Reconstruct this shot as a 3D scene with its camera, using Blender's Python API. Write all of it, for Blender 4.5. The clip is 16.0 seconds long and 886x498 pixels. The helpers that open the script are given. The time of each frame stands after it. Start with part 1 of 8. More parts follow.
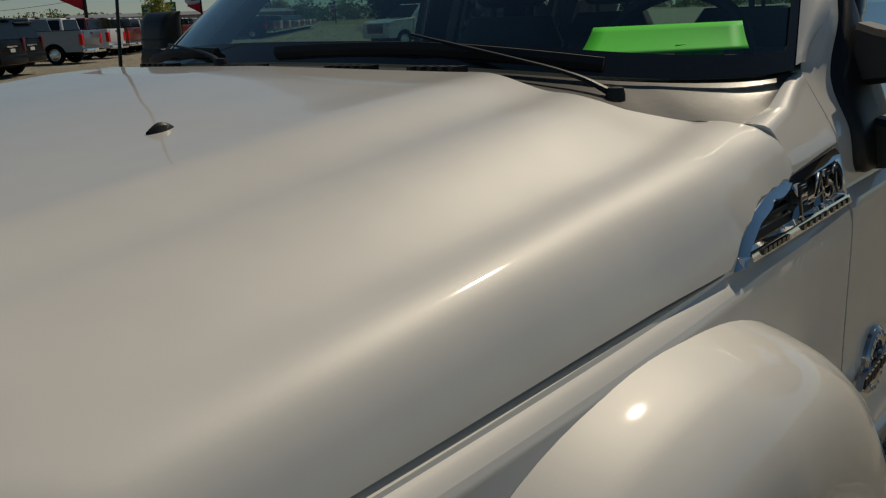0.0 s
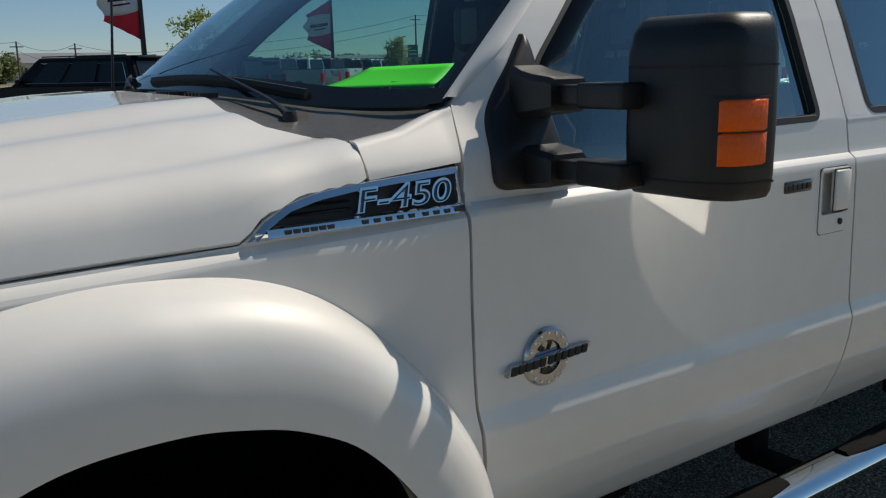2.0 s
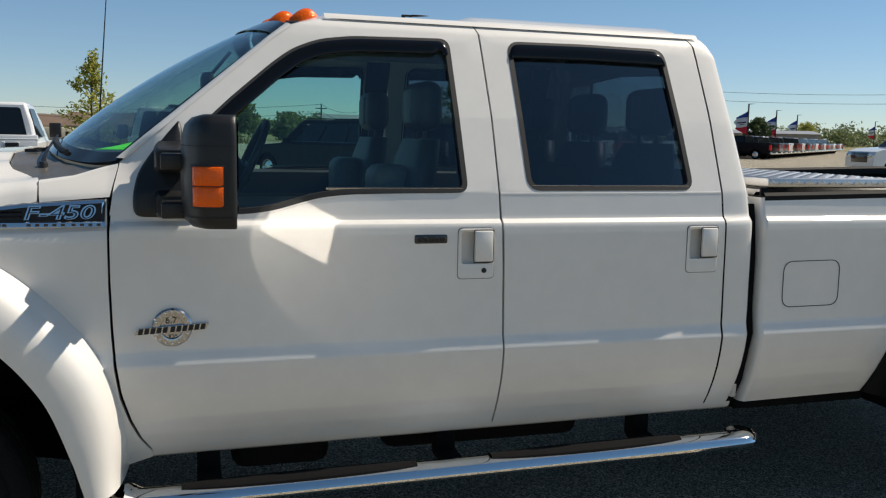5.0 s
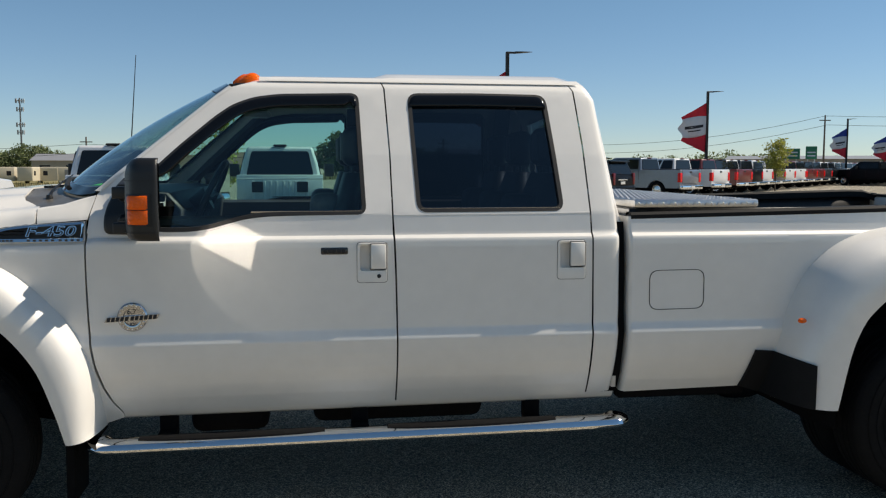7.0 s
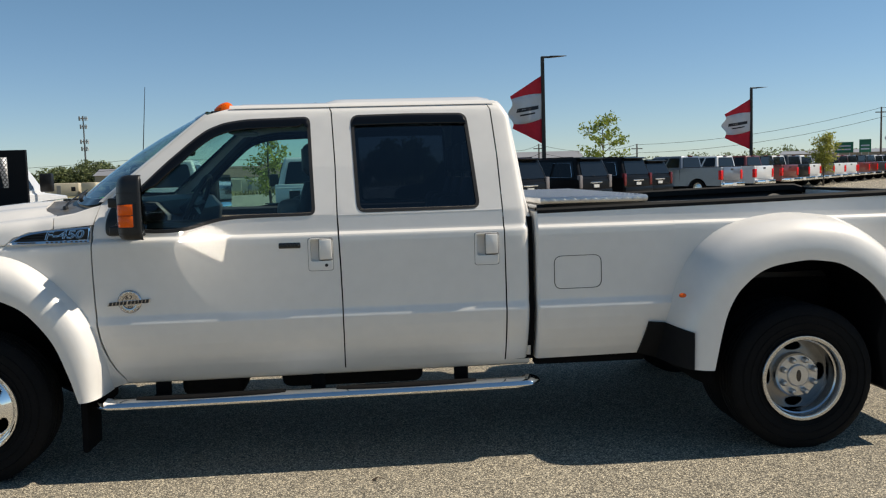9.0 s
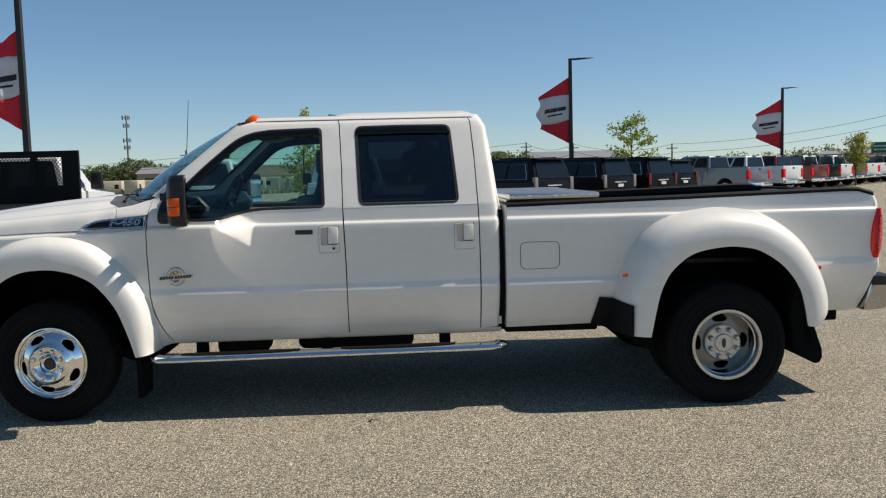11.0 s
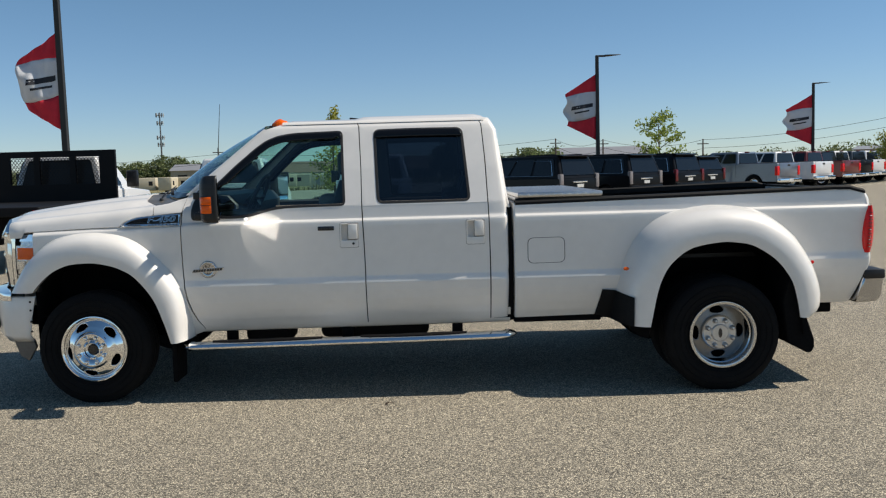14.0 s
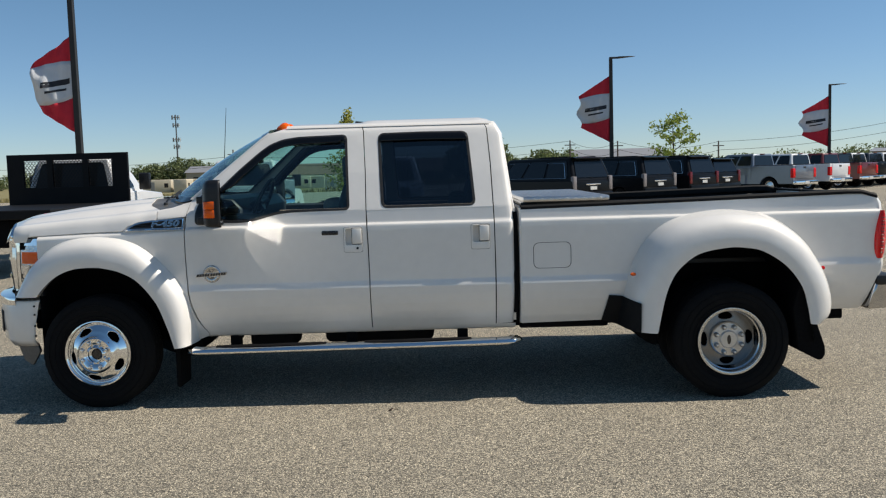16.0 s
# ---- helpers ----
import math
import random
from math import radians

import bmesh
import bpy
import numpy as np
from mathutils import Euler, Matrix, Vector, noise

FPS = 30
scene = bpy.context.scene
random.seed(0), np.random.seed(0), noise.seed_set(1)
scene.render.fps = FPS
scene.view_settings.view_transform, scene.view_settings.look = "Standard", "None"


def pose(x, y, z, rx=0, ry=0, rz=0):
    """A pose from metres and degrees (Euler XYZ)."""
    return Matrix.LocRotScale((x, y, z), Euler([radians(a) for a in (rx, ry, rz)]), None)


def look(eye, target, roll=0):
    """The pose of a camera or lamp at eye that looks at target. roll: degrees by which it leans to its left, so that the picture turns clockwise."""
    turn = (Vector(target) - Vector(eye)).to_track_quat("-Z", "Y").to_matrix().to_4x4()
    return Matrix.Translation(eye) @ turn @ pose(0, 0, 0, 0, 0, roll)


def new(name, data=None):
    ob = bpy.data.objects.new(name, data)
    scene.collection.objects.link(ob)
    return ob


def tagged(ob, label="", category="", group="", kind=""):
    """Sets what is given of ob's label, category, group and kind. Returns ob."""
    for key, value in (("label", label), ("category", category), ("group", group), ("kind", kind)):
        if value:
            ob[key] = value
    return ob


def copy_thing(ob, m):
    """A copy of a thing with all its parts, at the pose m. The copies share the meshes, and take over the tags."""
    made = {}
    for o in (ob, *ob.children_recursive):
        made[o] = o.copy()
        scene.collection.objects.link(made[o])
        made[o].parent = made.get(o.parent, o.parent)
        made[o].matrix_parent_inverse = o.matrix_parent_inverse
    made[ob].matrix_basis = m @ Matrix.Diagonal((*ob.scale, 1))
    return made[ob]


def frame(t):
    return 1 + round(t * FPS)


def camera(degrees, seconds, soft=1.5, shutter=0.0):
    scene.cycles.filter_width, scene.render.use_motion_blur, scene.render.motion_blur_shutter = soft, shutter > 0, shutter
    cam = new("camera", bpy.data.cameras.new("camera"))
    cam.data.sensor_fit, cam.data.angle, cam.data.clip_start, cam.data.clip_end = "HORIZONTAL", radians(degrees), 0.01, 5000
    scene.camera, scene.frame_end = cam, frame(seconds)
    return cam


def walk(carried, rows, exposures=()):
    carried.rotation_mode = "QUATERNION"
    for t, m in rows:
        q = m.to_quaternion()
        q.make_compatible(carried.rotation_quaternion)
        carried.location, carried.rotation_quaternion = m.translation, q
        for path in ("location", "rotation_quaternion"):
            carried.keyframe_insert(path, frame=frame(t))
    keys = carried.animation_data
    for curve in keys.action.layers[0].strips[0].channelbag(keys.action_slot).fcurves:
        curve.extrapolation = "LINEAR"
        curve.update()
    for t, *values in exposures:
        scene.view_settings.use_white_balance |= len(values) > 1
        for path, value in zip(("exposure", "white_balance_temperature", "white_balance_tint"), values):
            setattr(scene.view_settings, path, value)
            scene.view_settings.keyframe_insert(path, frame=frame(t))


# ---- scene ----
cam = camera(53.9, 16.0, soft=1.2)
PATH = [
    (0, (-0.764, -0.341, 1.542), (0.707, 0.909, 1.019), -2.3),
    (0.5, (-0.682, -0.569, 1.529), (0.757, 0.726, 1.028), -2.1),
    (1, (-0.599, -0.778, 1.518), (0.789, 0.579, 1.035), -1.1),
    (1.5, (-0.499, -1.01, 1.524), (0.724, 0.51, 1.082), -1.5),
    (2, (-0.313, -1.26, 1.506), (0.797, 0.351, 1.092), -1.3),
    (2.5, (-0.14, -1.521, 1.508), (0.862, 0.168, 1.129), -1.4),
    (3, (0.031, -1.788, 1.524), (0.961, -0.055, 1.162), -1.0),
    (3.5, (0.217, -2.016, 1.533), (1.092, -0.249, 1.199), 0.3),
    (4, (0.461, -2.241, 1.536), (1.25, -0.43, 1.223), 2.3),
    (4.5, (0.657, -2.527, 1.525), (1.327, -0.665, 1.239), 1.9),
    (5, (0.849, -2.792, 1.538), (1.42, -0.893, 1.278), 1.2),
    (5.2, (0.933, -2.89, 1.542), (1.471, -0.981, 1.283), 1.1),
    (7.5, (1.704, -3.97, 1.548), (1.940, -1.989, 1.376), -0.7),
    (8, (1.806, -4.213, 1.557), (2.005, -2.228, 1.39), -1.5),
    (8.5, (1.914, -4.43, 1.585), (2.0935, -2.444, 1.408), -1.4),
    (9, (2.090, -4.63, 1.553), (2.25, -2.643, 1.377), -1.6),
    (11.3, (2.371, -5.856, 1.558), (2.433, -3.865, 1.382), -1.6),
    (11.5, (2.391, -5.957, 1.558), (2.445, -3.966, 1.383), -1.7),
    (12, (2.391, -6.17, 1.54), (2.438, -4.178, 1.368), -1.6),
    (12.5, (2.437, -6.249, 1.525), (2.469, -4.256, 1.36), -1.6),
    (13, (2.455, -6.209, 1.564), (2.473, -4.217, 1.382), -1.6),
    (13.5, (2.425, -6.164, 1.57), (2.439, -4.172, 1.388), -1.6),
    (14, (2.448, -6.1, 1.582), (2.455, -4.109, 1.399), -1.6),
    (14.5, (2.493, -6.048, 1.578), (2.495, -4.057, 1.395), -1.5),
    (15, (2.502, -6.035, 1.59), (2.498, -4.043, 1.407), -1.5),
    (15.5, (2.525, -6.026, 1.595), (2.508, -4.034, 1.413), -1.5),
    (16, (2.516, -6.041, 1.596), (2.49, -4.049, 1.418), -1.6),
]
walk(cam, [(t, look(eye, target, roll)) for t, eye, target, roll in PATH],
     exposures=[(0, -1.26, 7750, 8), (0.5, -1.13, 7500, 8), (1, -0.94, 7350, 8), (2, -0.4, 6800, 9), (3.5, 0.0, 6850, 10), (5, 0.06, 7050, 10), (8, 0.09, 7100, 10), (11.5, 0.07, 6900, 10), (16, 0.05, 6720, 10)])

# ---- daylight: sun from behind the tailgate, almost in the plane of the near side ----
SUN_WAY = Vector((-0.86, -0.036, -1.0)).normalized()
world = bpy.data.worlds.new("clear_sky")
scene.world = world
world.use_nodes = True
wn = world.node_tree.nodes
sky = wn.new("ShaderNodeTexSky")
sky.sky_type = "NISHITA"
sky.sun_disc = False
sky.sun_elevation = math.asin(-SUN_WAY.z)
sky.sun_rotation = math.atan2(-SUN_WAY.x, -SUN_WAY.y)
sky.air_density, sky.dust_density, sky.ozone_density = 0.85, 0.0, 3.0
hue = wn.new("ShaderNodeMix")
hue.data_type, hue.blend_type = "RGBA", "MULTIPLY"
hue.inputs["Factor"].default_value = 1.0
# a bluish haze low over the horizon, clearer overhead
way = wn.new("ShaderNodeTexCoord")
split = wn.new("ShaderNodeSeparateXYZ")
height = wn.new("ShaderNodeMapRange")
height.interpolation_type = "SMOOTHSTEP"
height.inputs["From Max"].default_value = 0.34
tint = wn.new("ShaderNodeMix")
tint.data_type = "RGBA"
tint.inputs["A"].default_value, tint.inputs["B"].default_value = (0.80, 0.935, 1.12, 1.0), (0.815, 1.05, 1.05, 1.0)
world.node_tree.links.new(way.outputs["Generated"], split.inputs[0])
world.node_tree.links.new(split.outputs[2], height.inputs[0])
world.node_tree.links.new(height.outputs[0], tint.inputs["Factor"])
world.node_tree.links.new(tint.outputs["Result"], hue.inputs["B"])
world.node_tree.links.new(sky.outputs[0], hue.inputs["A"])
world.node_tree.links.new(hue.outputs["Result"], wn["Background"].inputs[0])
wn["Background"].inputs[1].default_value = 0.086
sun = new("sun", bpy.data.lights.new("sun", "SUN"))
sun.data.energy, sun.data.angle, sun.data.color = 5.0, radians(0.55), (1.0, 0.94, 0.85)
sun.matrix_world = Matrix.Translation((20, -2, 30)) @ SUN_WAY.to_track_quat("-Z", "Y").to_matrix().to_4x4()
# lamp added for the sunbeam the flat door-mirror glass throws down onto the door
GLINT_WAY = Vector((0.56, 0.647, -0.516)).normalized()
glint = new("mirror_beam_lamp", bpy.data.lights.new("mirror_beam_lamp", "AREA"))
glint.data.shape, glint.data.size, glint.data.size_y = "RECTANGLE", 0.165, 0.150
glint.data.energy, glint.data.spread, glint.data.color = 0.085, radians(1.2), (1.0, 0.95, 0.88)
gx = Vector((0.66, -0.70, -0.13))
gx = (gx - GLINT_WAY * gx.dot(GLINT_WAY)).normalized()
gz = -GLINT_WAY
glint.matrix_world = Matrix.Translation((1.015, -0.204, 1.423)) @ Matrix((gx, gz.cross(gx), gz)).transposed().to_4x4()

# second added lamp: the wider, weaker fan from the small convex glass below it
fan = new("convex_mirror_beam_lamp", bpy.data.lights.new("convex_mirror_beam_lamp", "SPOT"))
fan.data.energy, fan.data.spot_size, fan.data.spot_blend, fan.data.shadow_soft_size = 0.95, radians(57), 0.01, 0.008
fan.data.color = (1.0, 0.95, 0.88)
fan.matrix_world = Matrix.Translation((1.018, -0.262, 1.330)) @ Vector((0.571, 0.720, -0.393)).to_track_quat("-Z", "Y").to_matrix().to_4x4()

# ---- materials ----
def mat(name, color, rough=0.5, metal=0.0, vary=0.0, scale=8.0, bump=0.0, bump_scale=60.0, coat=0.0, spec=0.5, rnd=0.0):
    """A surface with a base colour, variation at two scales and fine relief."""
    m = bpy.data.materials.new(name)
    m.use_nodes = True
    nt = m.node_tree
    b = nt.nodes["Principled BSDF"]
    b.inputs["Roughness"].default_value = rough
    b.inputs["Metallic"].default_value = metal
    b.inputs["Coat Weight"].default_value = coat
    b.inputs["Coat Roughness"].default_value = 0.03
    b.inputs["Specular IOR Level"].default_value = spec
    col = (*color, 1.0)
    b.inputs["Base Color"].default_value = col
    geo = nt.nodes.new("ShaderNodeNewGeometry")
    if vary > 0:
        n1 = nt.nodes.new("ShaderNodeTexNoise")
        n1.inputs["Scale"].default_value = scale
        n1.inputs["Detail"].default_value = 6.0
        n2 = nt.nodes.new("ShaderNodeTexNoise")
        n2.inputs["Scale"].default_value = scale * 9.0
        nt.links.new(geo.outputs["Position"], n1.inputs["Vector"])
        nt.links.new(geo.outputs["Position"], n2.inputs["Vector"])
        mix = nt.nodes.new("ShaderNodeMath")
        mix.operation = "ADD"
        nt.links.new(n1.outputs[0], mix.inputs[0])
        nt.links.new(n2.outputs[0], mix.inputs[1])
        ramp = nt.nodes.new("ShaderNodeValToRGB")
        ramp.color_ramp.elements[0].position, ramp.color_ramp.elements[1].position = 0.3, 0.75
        ramp.color_ramp.elements[0].color = (*[c * (1 - vary) for c in color], 1)
        ramp.color_ramp.elements[1].color = (*[min(1, c * (1 + vary)) for c in color], 1)
        half = nt.nodes.new("ShaderNodeMath")
        half.operation = "MULTIPLY"
        half.inputs[1].default_value = 0.5
        nt.links.new(mix.outputs[0], half.inputs[0])
        nt.links.new(half.outputs[0], ramp.inputs[0])
        out = ramp.outputs[0]
        if rnd > 0:
            info = nt.nodes.new("ShaderNodeObjectInfo")
            hsv = nt.nodes.new("ShaderNodeHueSaturation")
            mr = nt.nodes.new("ShaderNodeMapRange")
            mr.inputs["To Min"].default_value, mr.inputs["To Max"].default_value = 1 - rnd, 1 + rnd
            nt.links.new(info.outputs["Random"], mr.inputs[0])
            nt.links.new(mr.outputs[0], hsv.inputs["Value"])
            nt.links.new(out, hsv.inputs["Color"])
            out = hsv.outputs[0]
        nt.links.new(out, b.inputs["Base Color"])
    if bump > 0:
        nb = nt.nodes.new("ShaderNodeTexNoise")
        nb.inputs["Scale"].default_value = bump_scale
        nb.inputs["Detail"].default_value = 4.0
        nt.links.new(geo.outputs["Position"], nb.inputs["Vector"])
        bn = nt.nodes.new("ShaderNodeBump")
        bn.inputs["Strength"].default_value = bump
        bn.inputs["Distance"].default_value = 0.01
        nt.links.new(nb.outputs[0], bn.inputs["Height"])
        nt.links.new(bn.outputs[0], b.inputs["Normal"])
    return m


def glass_mat(name, tint, power=1.6):
    """A thin pane: a tinted clear film under a mirror-like gloss that grows at grazing angles."""
    m = bpy.data.materials.new(name)
    m.use_nodes = True
    nt = m.node_tree
    nt.nodes.remove(nt.nodes["Principled BSDF"])
    out = nt.nodes["Material Output"]
    tr = nt.nodes.new("ShaderNodeBsdfTransparent")
    tr.inputs[0].default_value = (*tint, 1)
    gl = nt.nodes.new("ShaderNodeBsdfGlossy")
    gl.inputs["Roughness"].default_value = 0.02
    gl.inputs[0].default_value = (0.86, 0.95, 1.0, 1)
    # gloss of a pane's two faces, growing towards grazing view on either side
    lw = nt.nodes.new("ShaderNodeLayerWeight")
    lw.inputs[0].default_value = 0.5
    pw = nt.nodes.new("ShaderNodeMath")
    pw.operation = "POWER"
    pw.inputs[1].default_value = power
    nt.links.new(lw.outputs["Facing"], pw.inputs[0])
    fr = nt.nodes.new("ShaderNodeMapRange")
    fr.inputs["To Min"].default_value, fr.inputs["To Max"].default_value = 0.05, 0.95
    nt.links.new(pw.outputs[0], fr.inputs[0])
    mx = nt.nodes.new("ShaderNodeMixShader")
    nt.links.new(fr.outputs[0], mx.inputs[0])
    nt.links.new(tr.outputs[0], mx.inputs[1])
    nt.links.new(gl.outputs[0], mx.inputs[2])
    nt.links.new(mx.outputs[0], out.inputs[0])
    return m


def lens_mat(name, color, rough=0.12):
    m = mat(name, color, rough, 0.0, 0.16, 45, 0.3, 130, coat=0.0, spec=0.4)
    return m


def flake_paint(name, color):
    """Pearl car paint: fine flake sparkle under a clear coat, with faint dust."""
    m = mat(name, color, 0.5, 0.08, 0.035, 1.6, coat=1.0)
    nt = m.node_tree
    b = nt.nodes["Principled BSDF"]
    geo = nt.nodes.new("ShaderNodeNewGeometry")
    vor = nt.nodes.new("ShaderNodeTexVoronoi")
    vor.inputs["Scale"].default_value = 2200.0
    nt.links.new(geo.outputs["Position"], vor.inputs["Vector"])
    mr = nt.nodes.new("ShaderNodeMapRange")
    mr.inputs["To Min"].default_value, mr.inputs["To Max"].default_value = 0.46, 0.56
    nt.links.new(vor.outputs["Color"], mr.inputs[0])
    nt.links.new(mr.outputs[0], b.inputs["Roughness"])
    nz = nt.nodes.new("ShaderNodeTexNoise")
    nz.inputs["Scale"].default_value = 300.0
    nt.links.new(geo.outputs["Position"], nz.inputs["Vector"])
    bp = nt.nodes.new("ShaderNodeBump")
    bp.inputs["Strength"].default_value, bp.inputs["Distance"].default_value = 0.02, 0.002
    nt.links.new(nz.outputs[0], bp.inputs["Height"])
    nt.links.new(bp.outputs[0], b.inputs["Normal"])
    b.inputs["Coat Roughness"].default_value = 0.045
    b.inputs["Specular IOR Level"].default_value = 0.15
    return m


M_PAINT = flake_paint("pearl_white_paint", (0.80, 0.775, 0.735))
M_BLACK = mat("black_textured_plastic", (0.009, 0.0093, 0.010), 0.42, 0, 0.25, 20, 0.12, 500, spec=0.5)
M_GLOSSBLACK = mat("gloss_black_plastic", (0.012, 0.013, 0.016), 0.12, 0, 0.2, 10, coat=0.6)
M_SEAL = mat("black_rubber_seal", (0.012, 0.012, 0.013), 0.6, 0, 0.3, 30)
M_TYRE = mat("tyre_rubber", (0.0055, 0.0055, 0.006), 0.85, 0, 0.35, 14, 0.3, 90, spec=0.2)
M_CHROME = mat("chrome", (0.86, 0.87, 0.88), 0.05, 1.0, 0.04, 6)
# darker copy of the chrome: dim reflections of the ground put into its colour
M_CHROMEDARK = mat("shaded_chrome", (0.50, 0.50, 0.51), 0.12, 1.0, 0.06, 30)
M_ALLOY = mat("forged_aluminium", (0.60, 0.61, 0.62), 0.2, 1.0, 0.08, 18, 0.05, 120)
# wheel-disc aluminium darkened in its colour for the shade inside the deep dish
M_DISC = mat("shaded_dish_aluminium", (0.24, 0.24, 0.24), 0.32, 1.0, 0.15, 18, 0.1, 120)
M_STEEL = mat("brushed_aluminium", (0.6, 0.6, 0.6), 0.34, 1.0, 0.12, 12, 0.1, 90)
M_SMOKED = mat("smoked_acrylic_visor", (0.005, 0.0055, 0.007), 0.10, 0, 0.1, 10, spec=0.3)
M_CAP = mat("matt_black_plastic", (0.008, 0.0085, 0.0095), 0.7, 0, 0.25, 20, 0.12, 300, spec=0.2)
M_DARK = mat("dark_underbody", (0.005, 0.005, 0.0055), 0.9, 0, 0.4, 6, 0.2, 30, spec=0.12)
M_AMBER = lens_mat("amber_lens", (1.0, 0.125, 0.003), 0.1)
M_CLEARLAMP = lens_mat("grey_lamp_lens", (0.22, 0.20, 0.20), 0.2)
M_REDDARK = lens_mat("smoked_red_lens", (0.13, 0.012, 0.014), 0.2)
M_RED = lens_mat("red_lens", (0.72, 0.010, 0.010), 0.1)
M_CLEAR = mat("clear_lamp_lens", (0.50, 0.52, 0.55), 0.10, 0.95, 0.35, 26, 0.25, 55, coat=1.0)
M_GLASS = glass_mat("tinted_window_glass", (0.58, 0.80, 0.77))
M_SHIELD = glass_mat("windscreen_glass", (0.56, 0.76, 0.72), 2.5)
M_PRIVACY = glass_mat("dark_privacy_glass", (0.095, 0.125, 0.165))
M_MIRROR = mat("mirror_glass", (0.9, 0.92, 0.92), 0.03, 1.0)
M_LEATHER = mat("black_leather", (0.03, 0.03, 0.033), 0.45, 0, 0.3, 9, 0.2, 220)
M_LEATHER2 = mat("grey_leather", (0.17, 0.17, 0.175), 0.5, 0, 0.2, 9, 0.2, 220)
M_TRIM = mat("dark_interior_plastic", (0.030, 0.031, 0.034), 0.5, 0, 0.25, 8, 0.15, 200)
M_HEADLINER = mat("grey_headliner", (0.28, 0.28, 0.27), 0.9, 0, 0.1, 30)
M_GREEN = mat("fluorescent_green_card", (0.10, 0.95, 0.03), 0.6, 0, 0.04, 4)
M_COWL = mat("weathered_black_cowl", (0.10, 0.094, 0.086), 0.34, 0, 0.3, 9, 0.04, 300, spec=0.8)

# ---- building tools ----
def lerp(a, b, t):
    return a + (b - a) * t


def table(x, pairs):
    """Straight-line interpolation in a short table of (x, value)."""
    return float(np.interp(x, [p[0] for p in pairs], [p[1] for p in pairs]))


def resample(pts, n):
    """n + 1 points at even arc length along a polyline."""
    P = [Vector(p) for p in pts]
    d = [0.0]
    for a, b in zip(P, P[1:]):
        d.append(d[-1] + (b - a).length)
    out = []
    for i in range(n + 1):
        s = d[-1] * i / n
        k = 0
        while k < len(P) - 2 and d[k + 1] < s:
            k += 1
        L = d[k + 1] - d[k]
        out.append(P[k].lerp(P[k + 1], (s - d[k]) / L if L > 0 else 0))
    return out


def rounded(pts, r=0.03, steps=4, closed=True):
    """A polygon's corners rounded."""
    P = [Vector(p) for p in pts]
    out = []
    n = len(P)
    for i in range(n):
        if not closed and i in (0, n - 1):
            out.append(P[i])
            continue
        a, b, c = P[i - 1], P[i], P[(i + 1) % n]
        u, v = (a - b), (c - b)
        k = min(r, u.length * 0.45, v.length * 0.45)
        p0, p1 = b + u.normalized() * k, b + v.normalized() * k
        for s in range(steps + 1):
            t = s / steps
            out.append(p0.lerp(b, t).lerp(b.lerp(p1, t), t))
    return out


def smooth_line(pts, n=8):
    """A smooth curve through the points."""
    P = [Vector(p) for p in pts]
    P = [P[0] * 2 - P[1]] + P + [P[-1] * 2 - P[-2]]
    out = []
    for i in range(1, len(P) - 2):
        for s in range(n):
            t = s / n
            a, b, c, d = P[i - 1], P[i], P[i + 1], P[i + 2]
            out.append(0.5 * (2 * b + (c - a) * t + (2 * a - 5 * b + 4 * c - d) * t * t + (3 * b - a - 3 * c + d) * t ** 3))
    out.append(P[-2])
    return out


def grid_mesh(bm, rows, close_u=False, close_v=False):
    """Quads between rows of points."""
    V = [[bm.verts.new(p) for p in r] for r in rows]
    m = len(V)
    for i in range(m if close_v else m - 1):
        a, b = V[i], V[(i + 1) % m]
        n = len(a)
        for j in range(n if close_u else n - 1):
            k = (j + 1) % n
            try:
                bm.faces.new((a[j], a[k], b[k], b[j]))
            except ValueError:
                pass
    return V


def box_mesh(bm, lo, hi, m=None):
    lo, hi = Vector(lo), Vector(hi)
    r = bmesh.ops.create_cube(bm, size=1.0)
    bmesh.ops.scale(bm, vec=hi - lo, verts=r["verts"])
    bmesh.ops.translate(bm, vec=(lo + hi) / 2, verts=r["verts"])
    if m is not None:
        bmesh.ops.transform(bm, matrix=m, verts=r["verts"])
    return r["verts"]


def rounded_box(bm, lo, hi, r, seg=3):
    lo, hi = Vector(lo), Vector(hi)
    v = box_mesh(bm, lo, hi)
    es = list({e for q in v for e in q.link_edges})
    bmesh.ops.bevel(bm, geom=es, offset=r, segments=seg, profile=0.5, affect="EDGES")


def tube_mesh(bm, path, radius, sides=10, caps=True, flat=1.0):
    """A round bar along a path; radius may be a list."""
    P = [Vector(p) for p in path]
    rows = []
    for i, p in enumerate(P):
        d = (P[min(i + 1, len(P) - 1)] - P[max(i - 1, 0)]).normalized()
        u = d.orthogonal().normalized() if abs(d.z) > 0.95 else d.cross(Vector((0, 0, 1))).normalized()
        v = u.cross(d).normalized()
        r = radius[i] if isinstance(radius, (list, tuple)) else radius
        rows.append([p + u * math.cos(2 * math.pi * k / sides) * r + v * math.sin(2 * math.pi * k / sides) * r * flat for k in range(sides)])
    V = grid_mesh(bm, rows, close_u=True)
    if caps:
        bm.faces.new(V[0][::-1])
        bm.faces.new(V[-1])
    return V


